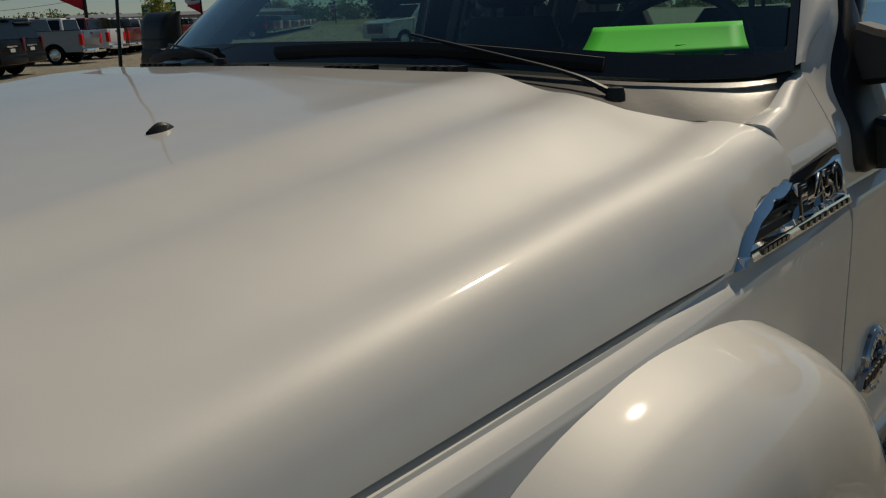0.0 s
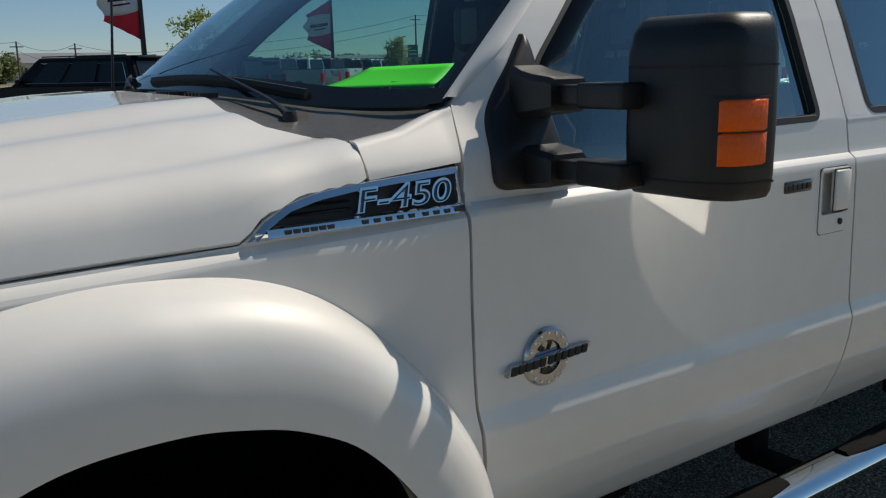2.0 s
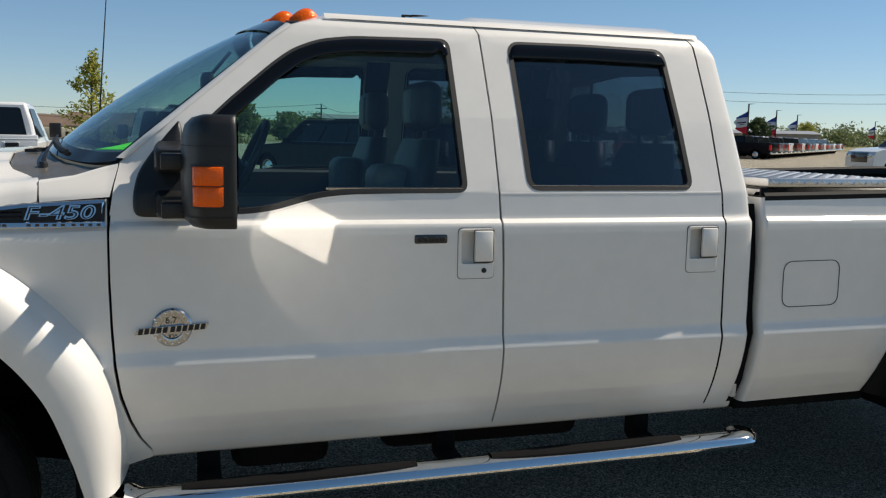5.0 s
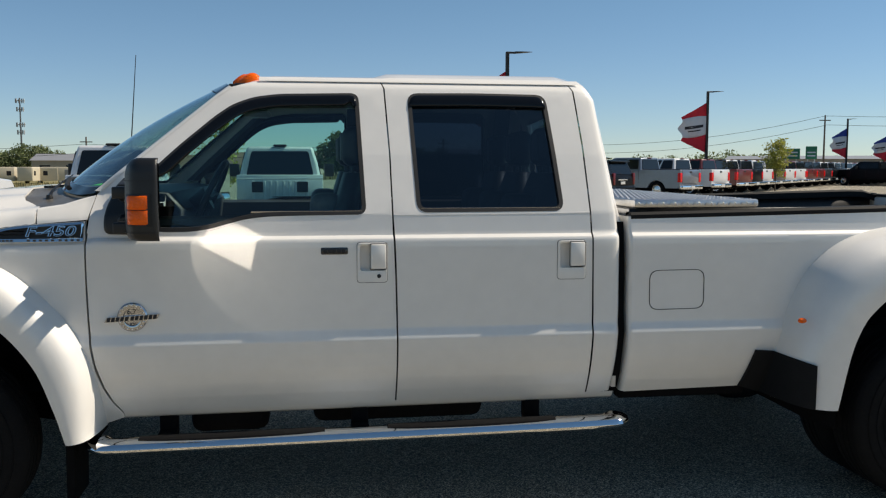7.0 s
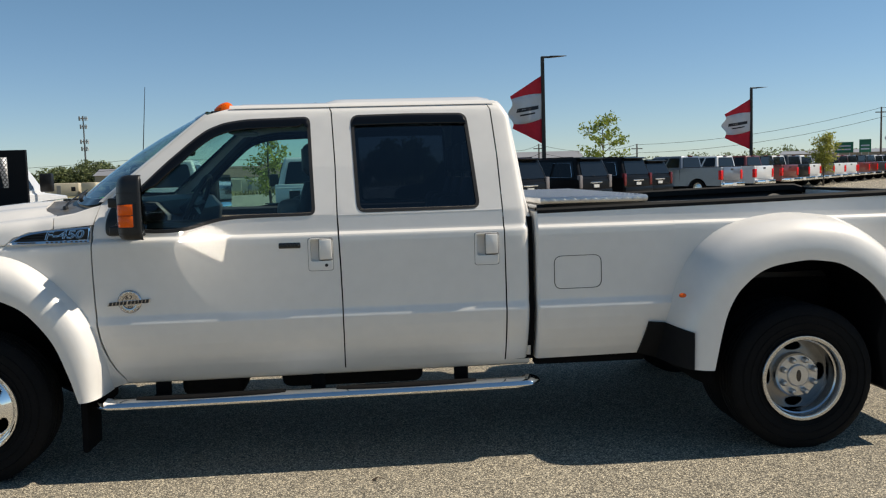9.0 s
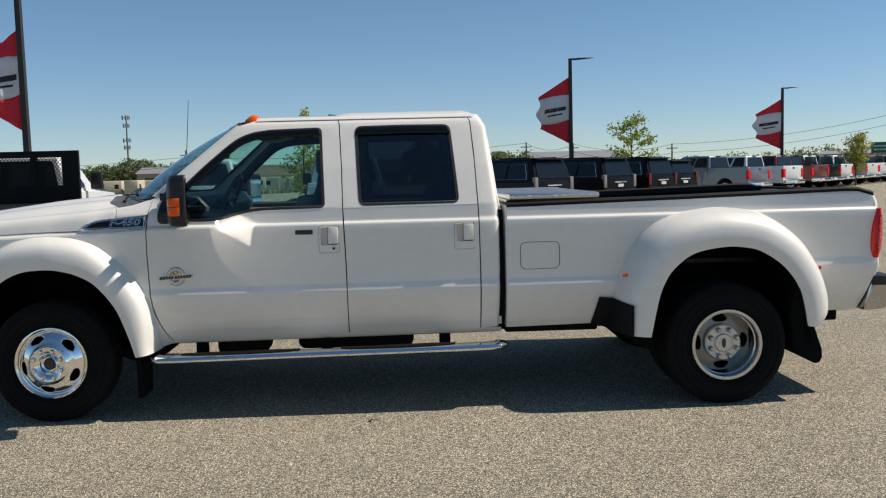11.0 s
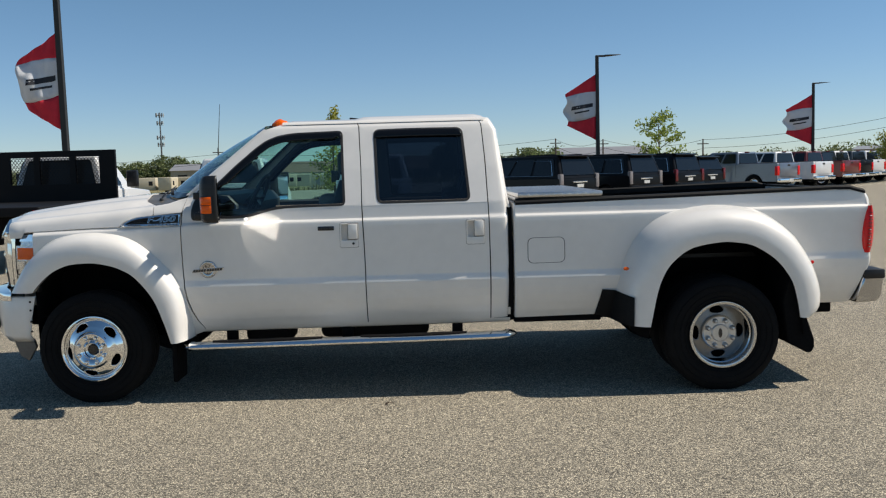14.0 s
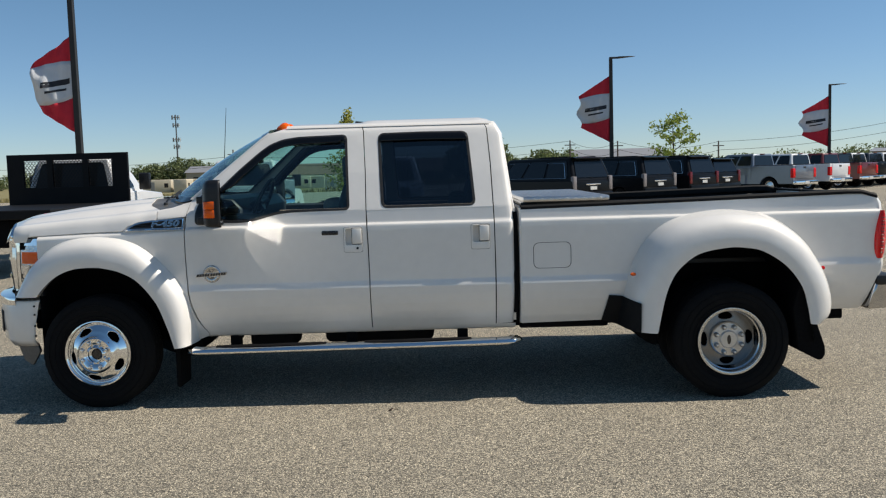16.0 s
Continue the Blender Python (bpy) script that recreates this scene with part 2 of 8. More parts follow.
def lathe_mesh(bm, profile, centre, axis="y", sides=40, sign=1, span=2 * math.pi):
    """Turns a profile of (radius, along) round an axis."""
    rows = []
    for k in range(sides):
        a = span * k / sides
        c, s = math.cos(a), math.sin(a)
        row = []
        for r, h in profile:
            if axis == "y":
                row.append(Vector(centre) + Vector((r * c, h * sign, r * s)))
            elif axis == "x":
                row.append(Vector(centre) + Vector((h * sign, r * c, r * s)))
            else:
                row.append(Vector(centre) + Vector((r * c, r * s, h * sign)))
        rows.append(row)
    grid_mesh(bm, rows, close_v=True)


def plate_mesh(bm, pts, way, depth):
    """A flat polygon with thickness."""
    P = [Vector(p) for p in pts]
    w = Vector(way) * depth
    a = [bm.verts.new(p) for p in P]
    b = [bm.verts.new(p + w) for p in P]
    n = len(P)
    bm.faces.new(a)
    bm.faces.new(b[::-1])
    for i in range(n):
        bm.faces.new((a[i], b[i], b[(i + 1) % n], a[(i + 1) % n]))


def finish(ob, bm, smooth=True, angle=35):
    bmesh.ops.remove_doubles(bm, verts=bm.verts, dist=1e-5)
    bmesh.ops.recalc_face_normals(bm, faces=bm.faces)
    if smooth:
        for f in bm.faces:
            f.smooth = True
        lim = radians(angle)
        for e in bm.edges:
            if len(e.link_faces) == 2 and e.calc_face_angle(0) > lim:
                e.smooth = False
    bm.to_mesh(ob.data)
    bm.free()


def part(name, bm, material, parent=None, label="", smooth=True, angle=35, thick=0.0, bevel=0.0, mirror=False):
    """Links a bmesh as one mesh object under a thing or under a part."""
    ob = new(name, bpy.data.meshes.new(name))
    if mirror:
        for v in bm.verts:
            v.co.y = 2 * MID - v.co.y
    finish(ob, bm, smooth, angle)
    ob.data.materials.append(material)
    ob.parent = parent
    if label:
        tagged(ob, label)
    if thick:
        md = ob.modifiers.new("thickness", "SOLIDIFY")
        md.thickness, md.offset = thick, 0.0
    if bevel:
        md = ob.modifiers.new("bevel", "BEVEL")
        md.width, md.segments, md.limit_method = bevel, 2, "ANGLE"
    return ob


def thing(name, label, category, group="", place=(0, 0, 0), turn=0.0):
    ob = new(name)
    ob.matrix_basis = pose(*place, 0, 0, turn)
    ob.empty_display_size = 0.2
    return tagged(ob, label, category, group)


MID = 1.0   # half the truck's width: its near side lies at y = 0

# ---- ground ----
M_ASPHALT = mat("worn_grey_asphalt", (0.287, 0.259, 0.203), 0.9, 0, 0.10, 0.5, 0.0)


def asphalt_detail(m):
    """Small pale and dark stones, faint large stains."""
    nt = m.node_tree
    b = nt.nodes["Principled BSDF"]
    geo = nt.nodes.new("ShaderNodeNewGeometry")
    v = nt.nodes.new("ShaderNodeTexVoronoi")
    v.inputs["Scale"].default_value = 128.0
    nt.links.new(geo.outputs["Position"], v.inputs["Vector"])
    sep = nt.nodes.new("ShaderNodeSeparateColor")
    nt.links.new(v.outputs["Color"], sep.inputs[0])
    ramp = nt.nodes.new("ShaderNodeValToRGB")
    e = ramp.color_ramp.elements
    e[0].position, e[0].color = 0.0, (0.36, 0.35, 0.34, 1)
    e[1].position, e[1].color = 1.0, (2.15, 2.06, 1.92, 1)
    mid = ramp.color_ramp.elements.new(0.5)
    mid.color = (1.08, 1.08, 1.08, 1)
    nt.links.new(sep.outputs[0], ramp.inputs[0])
    fine = nt.nodes.new("ShaderNodeTexVoronoi")
    fine.inputs["Scale"].default_value = 240.0
    nt.links.new(geo.outputs["Position"], fine.inputs["Vector"])
    sepf = nt.nodes.new("ShaderNodeSeparateColor")
    nt.links.new(fine.outputs["Color"], sepf.inputs[0])
    rampf = nt.nodes.new("ShaderNodeMapRange")
    rampf.inputs["To Min"].default_value, rampf.inputs["To Max"].default_value = 0.42, 1.58
    nt.links.new(sepf.outputs[1], rampf.inputs[0])
    # old tyre sweeps: long faint bands
    wide = nt.nodes.new("ShaderNodeTexNoise")
    wide.inputs["Scale"].default_value, wide.inputs["Detail"].default_value = 0.35, 5.0
    stretch = nt.nodes.new("ShaderNodeMapping")
    stretch.inputs["Scale"].default_value = (0.35, 2.2, 1.0)
    stretch.inputs["Rotation"].default_value = (0, 0, radians(-9))
    nt.links.new(geo.outputs["Position"], stretch.inputs[0])
    nt.links.new(stretch.outputs[0], wide.inputs["Vector"])
    rampw = nt.nodes.new("ShaderNodeMapRange")
    rampw.inputs["From Min"].default_value, rampw.inputs["From Max"].default_value = 0.3, 0.7
    rampw.inputs["To Min"].default_value, rampw.inputs["To Max"].default_value = 0.92, 1.07
    nt.links.new(wide.outputs[0], rampw.inputs[0])
    both_f = nt.nodes.new("ShaderNodeMath")
    both_f.operation = "MULTIPLY"
    nt.links.new(rampf.outputs[0], both_f.inputs[0])
    nt.links.new(rampw.outputs[0], both_f.inputs[1])
    # dark binder in the gaps between the stones
    gaps = nt.nodes.new("ShaderNodeMapRange")
    gaps.inputs["From Min"].default_value, gaps.inputs["From Max"].default_value = 0.34, 0.72
    gaps.inputs["To Min"].default_value, gaps.inputs["To Max"].default_value = 1.14, 0.42
    nt.links.new(v.outputs["Distance"], gaps.inputs[0])
    packed = nt.nodes.new("ShaderNodeMath")
    packed.operation = "MULTIPLY"
    nt.links.new(both_f.outputs[0], packed.inputs[0])
    nt.links.new(gaps.outputs[0], packed.inputs[1])
    mul2 = nt.nodes.new("ShaderNodeVectorMath")
    mul2.operation = "SCALE"
    nt.links.new(ramp.outputs[0], mul2.inputs[0])
    nt.links.new(packed.outputs[0], mul2.inputs["Scale"])
    mul = nt.nodes.new("ShaderNodeMix")
    mul.data_type, mul.blend_type = "RGBA", "MULTIPLY"
    mul.inputs["Factor"].default_value = 1.0
    old = b.inputs["Base Color"].links[0].from_socket
    nt.links.new(old, mul.inputs["A"])
    nt.links.new(mul2.outputs[0], mul.inputs["B"])
    nt.links.new(mul.outputs["Result"], b.inputs["Base Color"])
    bp = nt.nodes.new("ShaderNodeBump")
    bp.inputs["Strength"].default_value, bp.inputs["Distance"].default_value = 0.8, 0.006
    bp.invert = True
    nt.links.new(v.outputs["Distance"], bp.inputs["Height"])
    nt.links.new(bp.outputs[0], b.inputs["Normal"])


asphalt_detail(M_ASPHALT)
bm = bmesh.new()
xs = [-3000, -600, -150, -60, -25, -10, 0, 10, 25, 60, 150, 600, 3000]
xs = sorted(set(xs + [-40, -80, 40, 80, 110, 200]))


def ground_z(x, y):
    """Flat lot that drops gently away beyond its far western edge."""
    a = min(1, max(0, (y - 60) / 60)) * min(1, max(0, (-x + 5) / 25))
    return -1.3 * a * a * (3 - 2 * a)


grid_mesh(bm, [[Vector((x, y, ground_z(x, y))) for x in xs] for y in xs])
ground = part("ground", bm, M_ASPHALT)
tagged(ground, "worn light grey asphalt car-park surface", "ground", kind="structure")

# a curled dry leaf
leaf = thing("dry_leaf", "small dark curled dry leaf lying on the asphalt", "leaf", "", (2.06, -0.30, 0.0), 20)
bm = bmesh.new()
grid_mesh(bm, [[Vector((x, y * w, 0.004 + 0.5 * abs(y) * w + 0.010 * math.sin(60 * x))) for y in (-0.012, -0.006, 0.0, 0.006, 0.012)] for x, w in ((-0.032, 0.15), (-0.020, 0.8), (-0.004, 1.1), (0.012, 0.8), (0.024, 0.2))])
blade = part("blade", bm, mat("dry_brown_leaf", (0.045, 0.028, 0.018), 0.8, 0, 0.3, 60), leaf, thick=0.001)
bm = bmesh.new()
tube_mesh(bm, [(0.022, 0, 0.010), (0.040, 0.004, 0.006), (0.052, 0.002, 0.003)], 0.0018, 5)
part("stalk", bm, blade.data.materials[0], leaf)

# ---- the white crew-cab dually pickup ----
truck = thing("pickup_truck", "pearl white crew-cab dual-rear-wheel pickup parked on sunlit asphalt", "pickup truck")

SECTION = [(0.40, 0.172), (0.45, 0.134), (0.50, 0.100), (0.56, 0.066), (0.62, 0.040), (0.68, 0.020), (0.74, 0.007), (0.798, 0.000), (0.806, 0.0010),
           (0.842, 0.0125), (0.850, 0.0138), (0.90, 0.0145), (1.00, 0.0160), (1.10, 0.016), (1.20, 0.0165), (1.232, 0.0185), (1.2395, 0.0222), (1.2440, 0.0262), (1.2490, 0.0318), (1.2530, 0.038), (1.260, 0.0405), (1.345, 0.051),
           (1.60, 0.140), (1.87, 0.250), (1.905, 0.268), (1.93, 0.295), (1.945, 0.33)]


FENDER_CREASE = [(-0.60, 1.190), (-0.16, 1.203), (0.07, 1.210), (0.26, 1.218), (0.475, 1.222), (0.62, 1.228)]


def side_y(x, z):
    """How far the near side's skin lies behind y = 0."""
    # the lower crease runs higher behind the rear wheel
    up = 0.075 * min(1.0, max(0.0, x - 4.85) / 0.2) * min(1.0, max(0.0, (1.15 - z) / 0.12))
    if x < 0.66 and z > 1.10:
        # the belt crease runs down towards the headlamp along the fender
        low = 1.2395 - table(x, FENDER_CREASE)
        up -= low * min(1.0, (z - 1.10) / 0.09) * min(1.0, (0.66 - x) / 0.03)
    y = table(z - up, SECTION)
    if x < 0.3:
        y += 0.032 * ((0.3 - x) / 0.9) ** 2
    if x < 0.80 and z > 1.31:
        q, p = min(1, (z - 1.31) / 0.16), min(1, (0.80 - x) / 0.14)
        y += 0.045 * q * q * (3 - 2 * q) * p * p * (3 - 2 * p)
    if x > 2.86:
        y += 0.6 * max(0, x - 2.86) ** 2 if z > 1.3 and x < 2.97 else 0.0
    return y


def on_side(p, off=0.0):
    return Vector((p[0], side_y(p[0], p[1]) + off, p[1]))


def coons(bottom, right, top, left, nu, nv):
    """Rows of (x, z) that fill the patch between four curves."""
    B, T = resample([(*p, 0) for p in bottom], nu), resample([(*p, 0) for p in top], nu)
    L, R = resample([(*p, 0) for p in left], nv), resample([(*p, 0) for p in right], nv)
    rows = []
    for j in range(nv + 1):
        v = j / nv
        row = []
        for i in range(nu + 1):
            u = i / nu
            p = (1 - v) * B[i] + v * T[i] + (1 - u) * L[j] + u * R[j] - ((1 - u) * (1 - v) * B[0] + u * (1 - v) * B[-1] + (1 - u) * v * T[0] + u * v * T[-1])
            row.append((p.x, p.y))
        rows.append(row)
    return rows


def flange(bm, depth=0.03):
    """Turns a sheet's rim inwards, so that joints show their depth."""
    rim = [e for e in bm.edges if len(e.link_faces) == 1]
    r = bmesh.ops.extrude_edge_only(bm, edges=rim)
    bmesh.ops.translate(bm, vec=(0, depth, 0), verts=[v for v in r["geom"] if isinstance(v, bmesh.types.BMVert)])


CREASES = (0.798, 0.806, 0.842, 0.850, 1.235, 1.2395, 1.2530, 1.260)


def snap_creases(rows):
    """Warps the rows of a patch so that some of them run along the body's crease lines."""
    n, cols = len(rows), range(len(rows[0]))
    pins = []
    for c in CREASES:
        if all(rows[0][i][1] + 0.02 < c < rows[-1][i][1] - 0.005 for i in cols) and not (rows[0][0][0] > 4.85 and c < 1.1):
            at = [next(k for k in range(n - 1) if rows[k + 1][i][1] >= c) + 0.5 for i in cols]
            j = round(sum(at) / len(at))
            while pins and j <= pins[-1][0]:
                j += 1
            pins.append((j, c))
    for i in cols:
        old = [rows[k][i] for k in range(n)]
        marks = [(0, old[0][1])] + [p for p in pins if p[0] < n - 1] + [(n - 1, old[-1][1])]
        for (a, za), (b, zb) in zip(marks, marks[1:]):
            for k in range(a, b + 1):
                t = (old[k][1] - old[a][1]) / max(1e-6, old[b][1] - old[a][1])
                rows[k][i] = (old[k][0], lerp(za, zb, t))
    return rows


def side_panel(name, patches, mirror, material=None, parent=None, off=0.0, label="", rim=0.03, hole=None):
    bm = bmesh.new()
    for rows in patches:
        grid_mesh(bm, [[on_side(p, off) for p in r] for r in snap_creases(rows)])
    bmesh.ops.remove_doubles(bm, verts=bm.verts, dist=2e-4)
    if hole:
        x, z = hole
        cut = [f for f in bm.faces if all(x + 0.003 < v.co.x < x + 0.127 and z + 0.004 < v.co.z < z + 0.169 for v in f.verts)]
        bmesh.ops.delete(bm, geom=cut, context="FACES")
    flange(bm, rim)
    return part(name, bm, material or M_PAINT, parent or truck, label, angle=15, mirror=mirror)


def ring_rows(outer, inner, per=6, across=4):
    """Rows of (x, z) between two matched closed outlines."""
    rows = []
    n = len(outer)
    O, I = [], []
    for i in range(n):
        for s in range(per):
            t = s / per
            O.append(Vector(outer[i]).lerp(Vector(outer[(i + 1) % n]), t))
            I.append(Vector(inner[i]).lerp(Vector(inner[(i + 1) % n]), t))
    for k in range(across + 1):
        t = k / across
        rows.append([tuple(a.lerp(b, t)) for a, b in zip(O, I)])
    return rows


def ring_panel(name, outer, inner, mirror, material, parent, off=0.0, per=6, across=4, rim=0.03):
    bm = bmesh.new()
    rows = [[on_side(p, off) for p in r] for r in ring_rows(outer, inner, per, across)]
    grid_mesh(bm, rows, close_u=True)
    flange(bm, rim)
    return part(name, bm, material, parent, angle=50, mirror=mirror)


DOOR_FRONT = [(0.745, 0.488), (0.708, 0.545), (0.680, 0.61), (0.654, 0.70), (0.640, 0.80), (0.634, 0.90), (0.630, 1.05), (0.630, 1.18), (0.634, 1.272)]
B_GAP = [(1.918, 0.500), (1.920, 0.70), (1.919, 0.90), (1.915, 1.10), (1.909, 1.26), (1.905, 1.337)]
C_GAP = [(2.800, 0.506), (2.800, 0.70), (2.802, 0.90), (2.801, 1.10), (2.799, 1.26), (2.796, 1.344)]
F_SILL = [(0.634, 1.272), (0.80, 1.268), (0.93, 1.264), (1.05, 1.264), (1.12, 1.275), (1.19, 1.296), (1.26, 1.315), (1.34, 1.326), (1.50, 1.330), (1.80, 1.335), (1.905, 1.337)]
G = 0.0035


def shift(pts, dx, dz=0.0):
    return [(p[0] + dx, p[1] + dz) for p in pts]


F_OUT = [(0.634, 1.272), (0.647, 1.36), (0.664, 1.435), (0.735, 1.497), (0.95, 1.683), (1.15, 1.855), (1.215, 1.900), (1.30, 1.925), (1.45, 1.938), (1.866, 1.944), (1.882, 1.90), (1.897, 1.60), (1.905 - G, 1.337), (1.80, 1.335), (1.50, 1.330), (1.34, 1.326), (1.26, 1.315), (1.19, 1.296), (1.12, 1.275), (1.05, 1.264), (0.93, 1.264), (0.80, 1.268)]
F_WIN = [(0.836, 1.292), (0.838, 1.40), (0.858, 1.500), (1.003, 1.640), (1.143, 1.762), (1.215, 1.815), (1.305, 1.850), (1.42, 1.866), (1.765, 1.874), (1.776, 1.60), (1.787, 1.346), (1.50, 1.343), (1.37, 1.340), (1.28, 1.330), (1.21, 1.312), (1.13, 1.289), (1.05, 1.278), (0.93, 1.278)]
R_OUT = [(1.905 + G, 1.338), (1.904, 1.60), (1.889, 1.90), (1.870, 1.944), (2.00, 1.946), (2.55, 1.946), (2.74, 1.944), (2.765, 1.90), (2.782, 1.65), (2.796 - G, 1.344), (2.62, 1.342), (2.10, 1.340)]
R_WIN = [(2.016, 1.353), (2.004, 1.60), (1.992, 1.876), (2.30, 1.880), (2.628, 1.876), (2.648, 1.65), (2.672, 1.356), (2.30, 1.354)]


def cut_at(poly, c, a):
    """Where a ray from c at angle a leaves a closed (x, z) outline."""
    d = Vector((math.cos(a), math.sin(a)))
    best = None
    for p, q in zip(poly, poly[1:] + poly[:1]):
        p, e = Vector(p) - c, Vector(q) - Vector(p)
        den = d.x * e.y - d.y * e.x
        if abs(den) > 1e-9:
            r, u = (p.x * e.y - p.y * e.x) / den, (p.x * d.y - p.y * d.x) / den
            if r > 0 and -1e-6 <= u <= 1 + 1e-6 and (best is None or r > best):
                best = r
    return tuple(c + d * best)


def match_rings(outer, inner, c, r):
    """The two outlines drawn again, the inner with rounded corners, point for point along common rays."""
    inner = [(p.x, p.y) for p in rounded([(*p, 0) for p in inner], r, 5)]
    c = Vector(c)
    turn = sorted({round(math.atan2(p[1] - c.y, p[0] - c.x), 4) for p in outer + inner}, reverse=True)
    keep = [turn[0]]
    for a in turn[1:]:
        if keep[-1] - a > 0.004:
            keep.append(a)
    return [cut_at(outer, c, a) for a in keep], [cut_at(inner, c, a) for a in keep]


F_OUT, F_WIN = match_rings(F_OUT, F_WIN, (1.38, 1.56), 0.035)
R_OUT, R_WIN = match_rings(R_OUT, R_WIN, (2.33, 1.62), 0.045)


def arc_points(pairs, n=10):
    return [(p.x, p.y) for p in smooth_line([(*p, 0) for p in pairs], n)]


FF_OUT = arc_points([(-0.585, 0.80), (-0.545, 0.88), (-0.475, 0.995), (-0.37, 1.10), (-0.27, 1.16), (-0.15, 1.193), (0.01, 1.204), (0.20, 1.180), (0.36, 1.10), (0.54, 0.92), (0.625, 0.76), (0.662, 0.60), (0.665, 0.43)])
FF_IN = arc_points([(-0.395, 0.80), (-0.36, 0.843), (-0.295, 0.905), (-0.215, 0.957), (-0.11, 0.992), (0.03, 1.0), (0.12, 0.988), (0.22, 0.958), (0.33, 0.890), (0.447, 0.740), (0.515, 0.565), (0.54, 0.48), (0.556, 0.42)])
RF_OUT = arc_points([(3.66, 0.48), (3.69, 0.70), (3.755, 0.93), (3.86, 1.10), (4.03, 1.218), (4.28, 1.272), (4.48, 1.272), (4.69, 1.23), (4.89, 1.10), (5.01, 0.94), (5.092, 0.76), (5.124, 0.62), (5.102, 0.53), (5.02, 0.492)])
RF_IN = arc_points([(3.88, 0.46), (3.925, 0.68), (3.965, 0.80), (4.03, 0.90), (4.16, 0.995), (4.35, 1.032), (4.47, 1.028), (4.59, 1.00), (4.74, 0.90), (4.845, 0.76), (4.887, 0.62), (4.908, 0.50)])


def flare(name, outer, inner, proud, lip, mirror, label):
    """A bulging wheel-arch flare with a rolled lip turned in towards the wheel."""
    n = 60
    O, I = resample([(*p, 0) for p in outer], n), resample([(*p, 0) for p in inner], n)
    prof = [(0.0, 0.0), (0.035, 0.20), (0.085, 0.42), (0.11, 0.505), (0.125, 0.545), (0.18, 0.675), (0.27, 0.815), (0.38, 0.905), (0.52, 0.965), (0.72, 0.998), (0.88, 0.995), (1.0, 0.965)]
    bm = bmesh.new()
    rows = []
    for k in range(n + 1):
        row = []
        out = proud * (table(k / n, [(0.0, 0.72), (0.4, 1.0), (1.0, 1.0)]) if proud < 0.15 else 1.0)
        for t, b in prof:
            p = O[k].lerp(I[k], t)
            row.append(Vector((p.x, lerp(side_y(p.x, p.y) + 0.004, -out, b), p.y)))
        e = I[k]
        inward = (O[k] - I[k]).normalized()
        row.append(Vector((e.x + inward.x * 0.008, -out * 0.85 + 0.012, e.y + inward.y * 0.008)))
        row.append(Vector((e.x + inward.x * 0.02, lip, e.y + inward.y * 0.02)))
        rows.append(row)
    grid_mesh(bm, rows)
    return part(name, bm, M_PAINT, truck, label, angle=60, mirror=mirror)


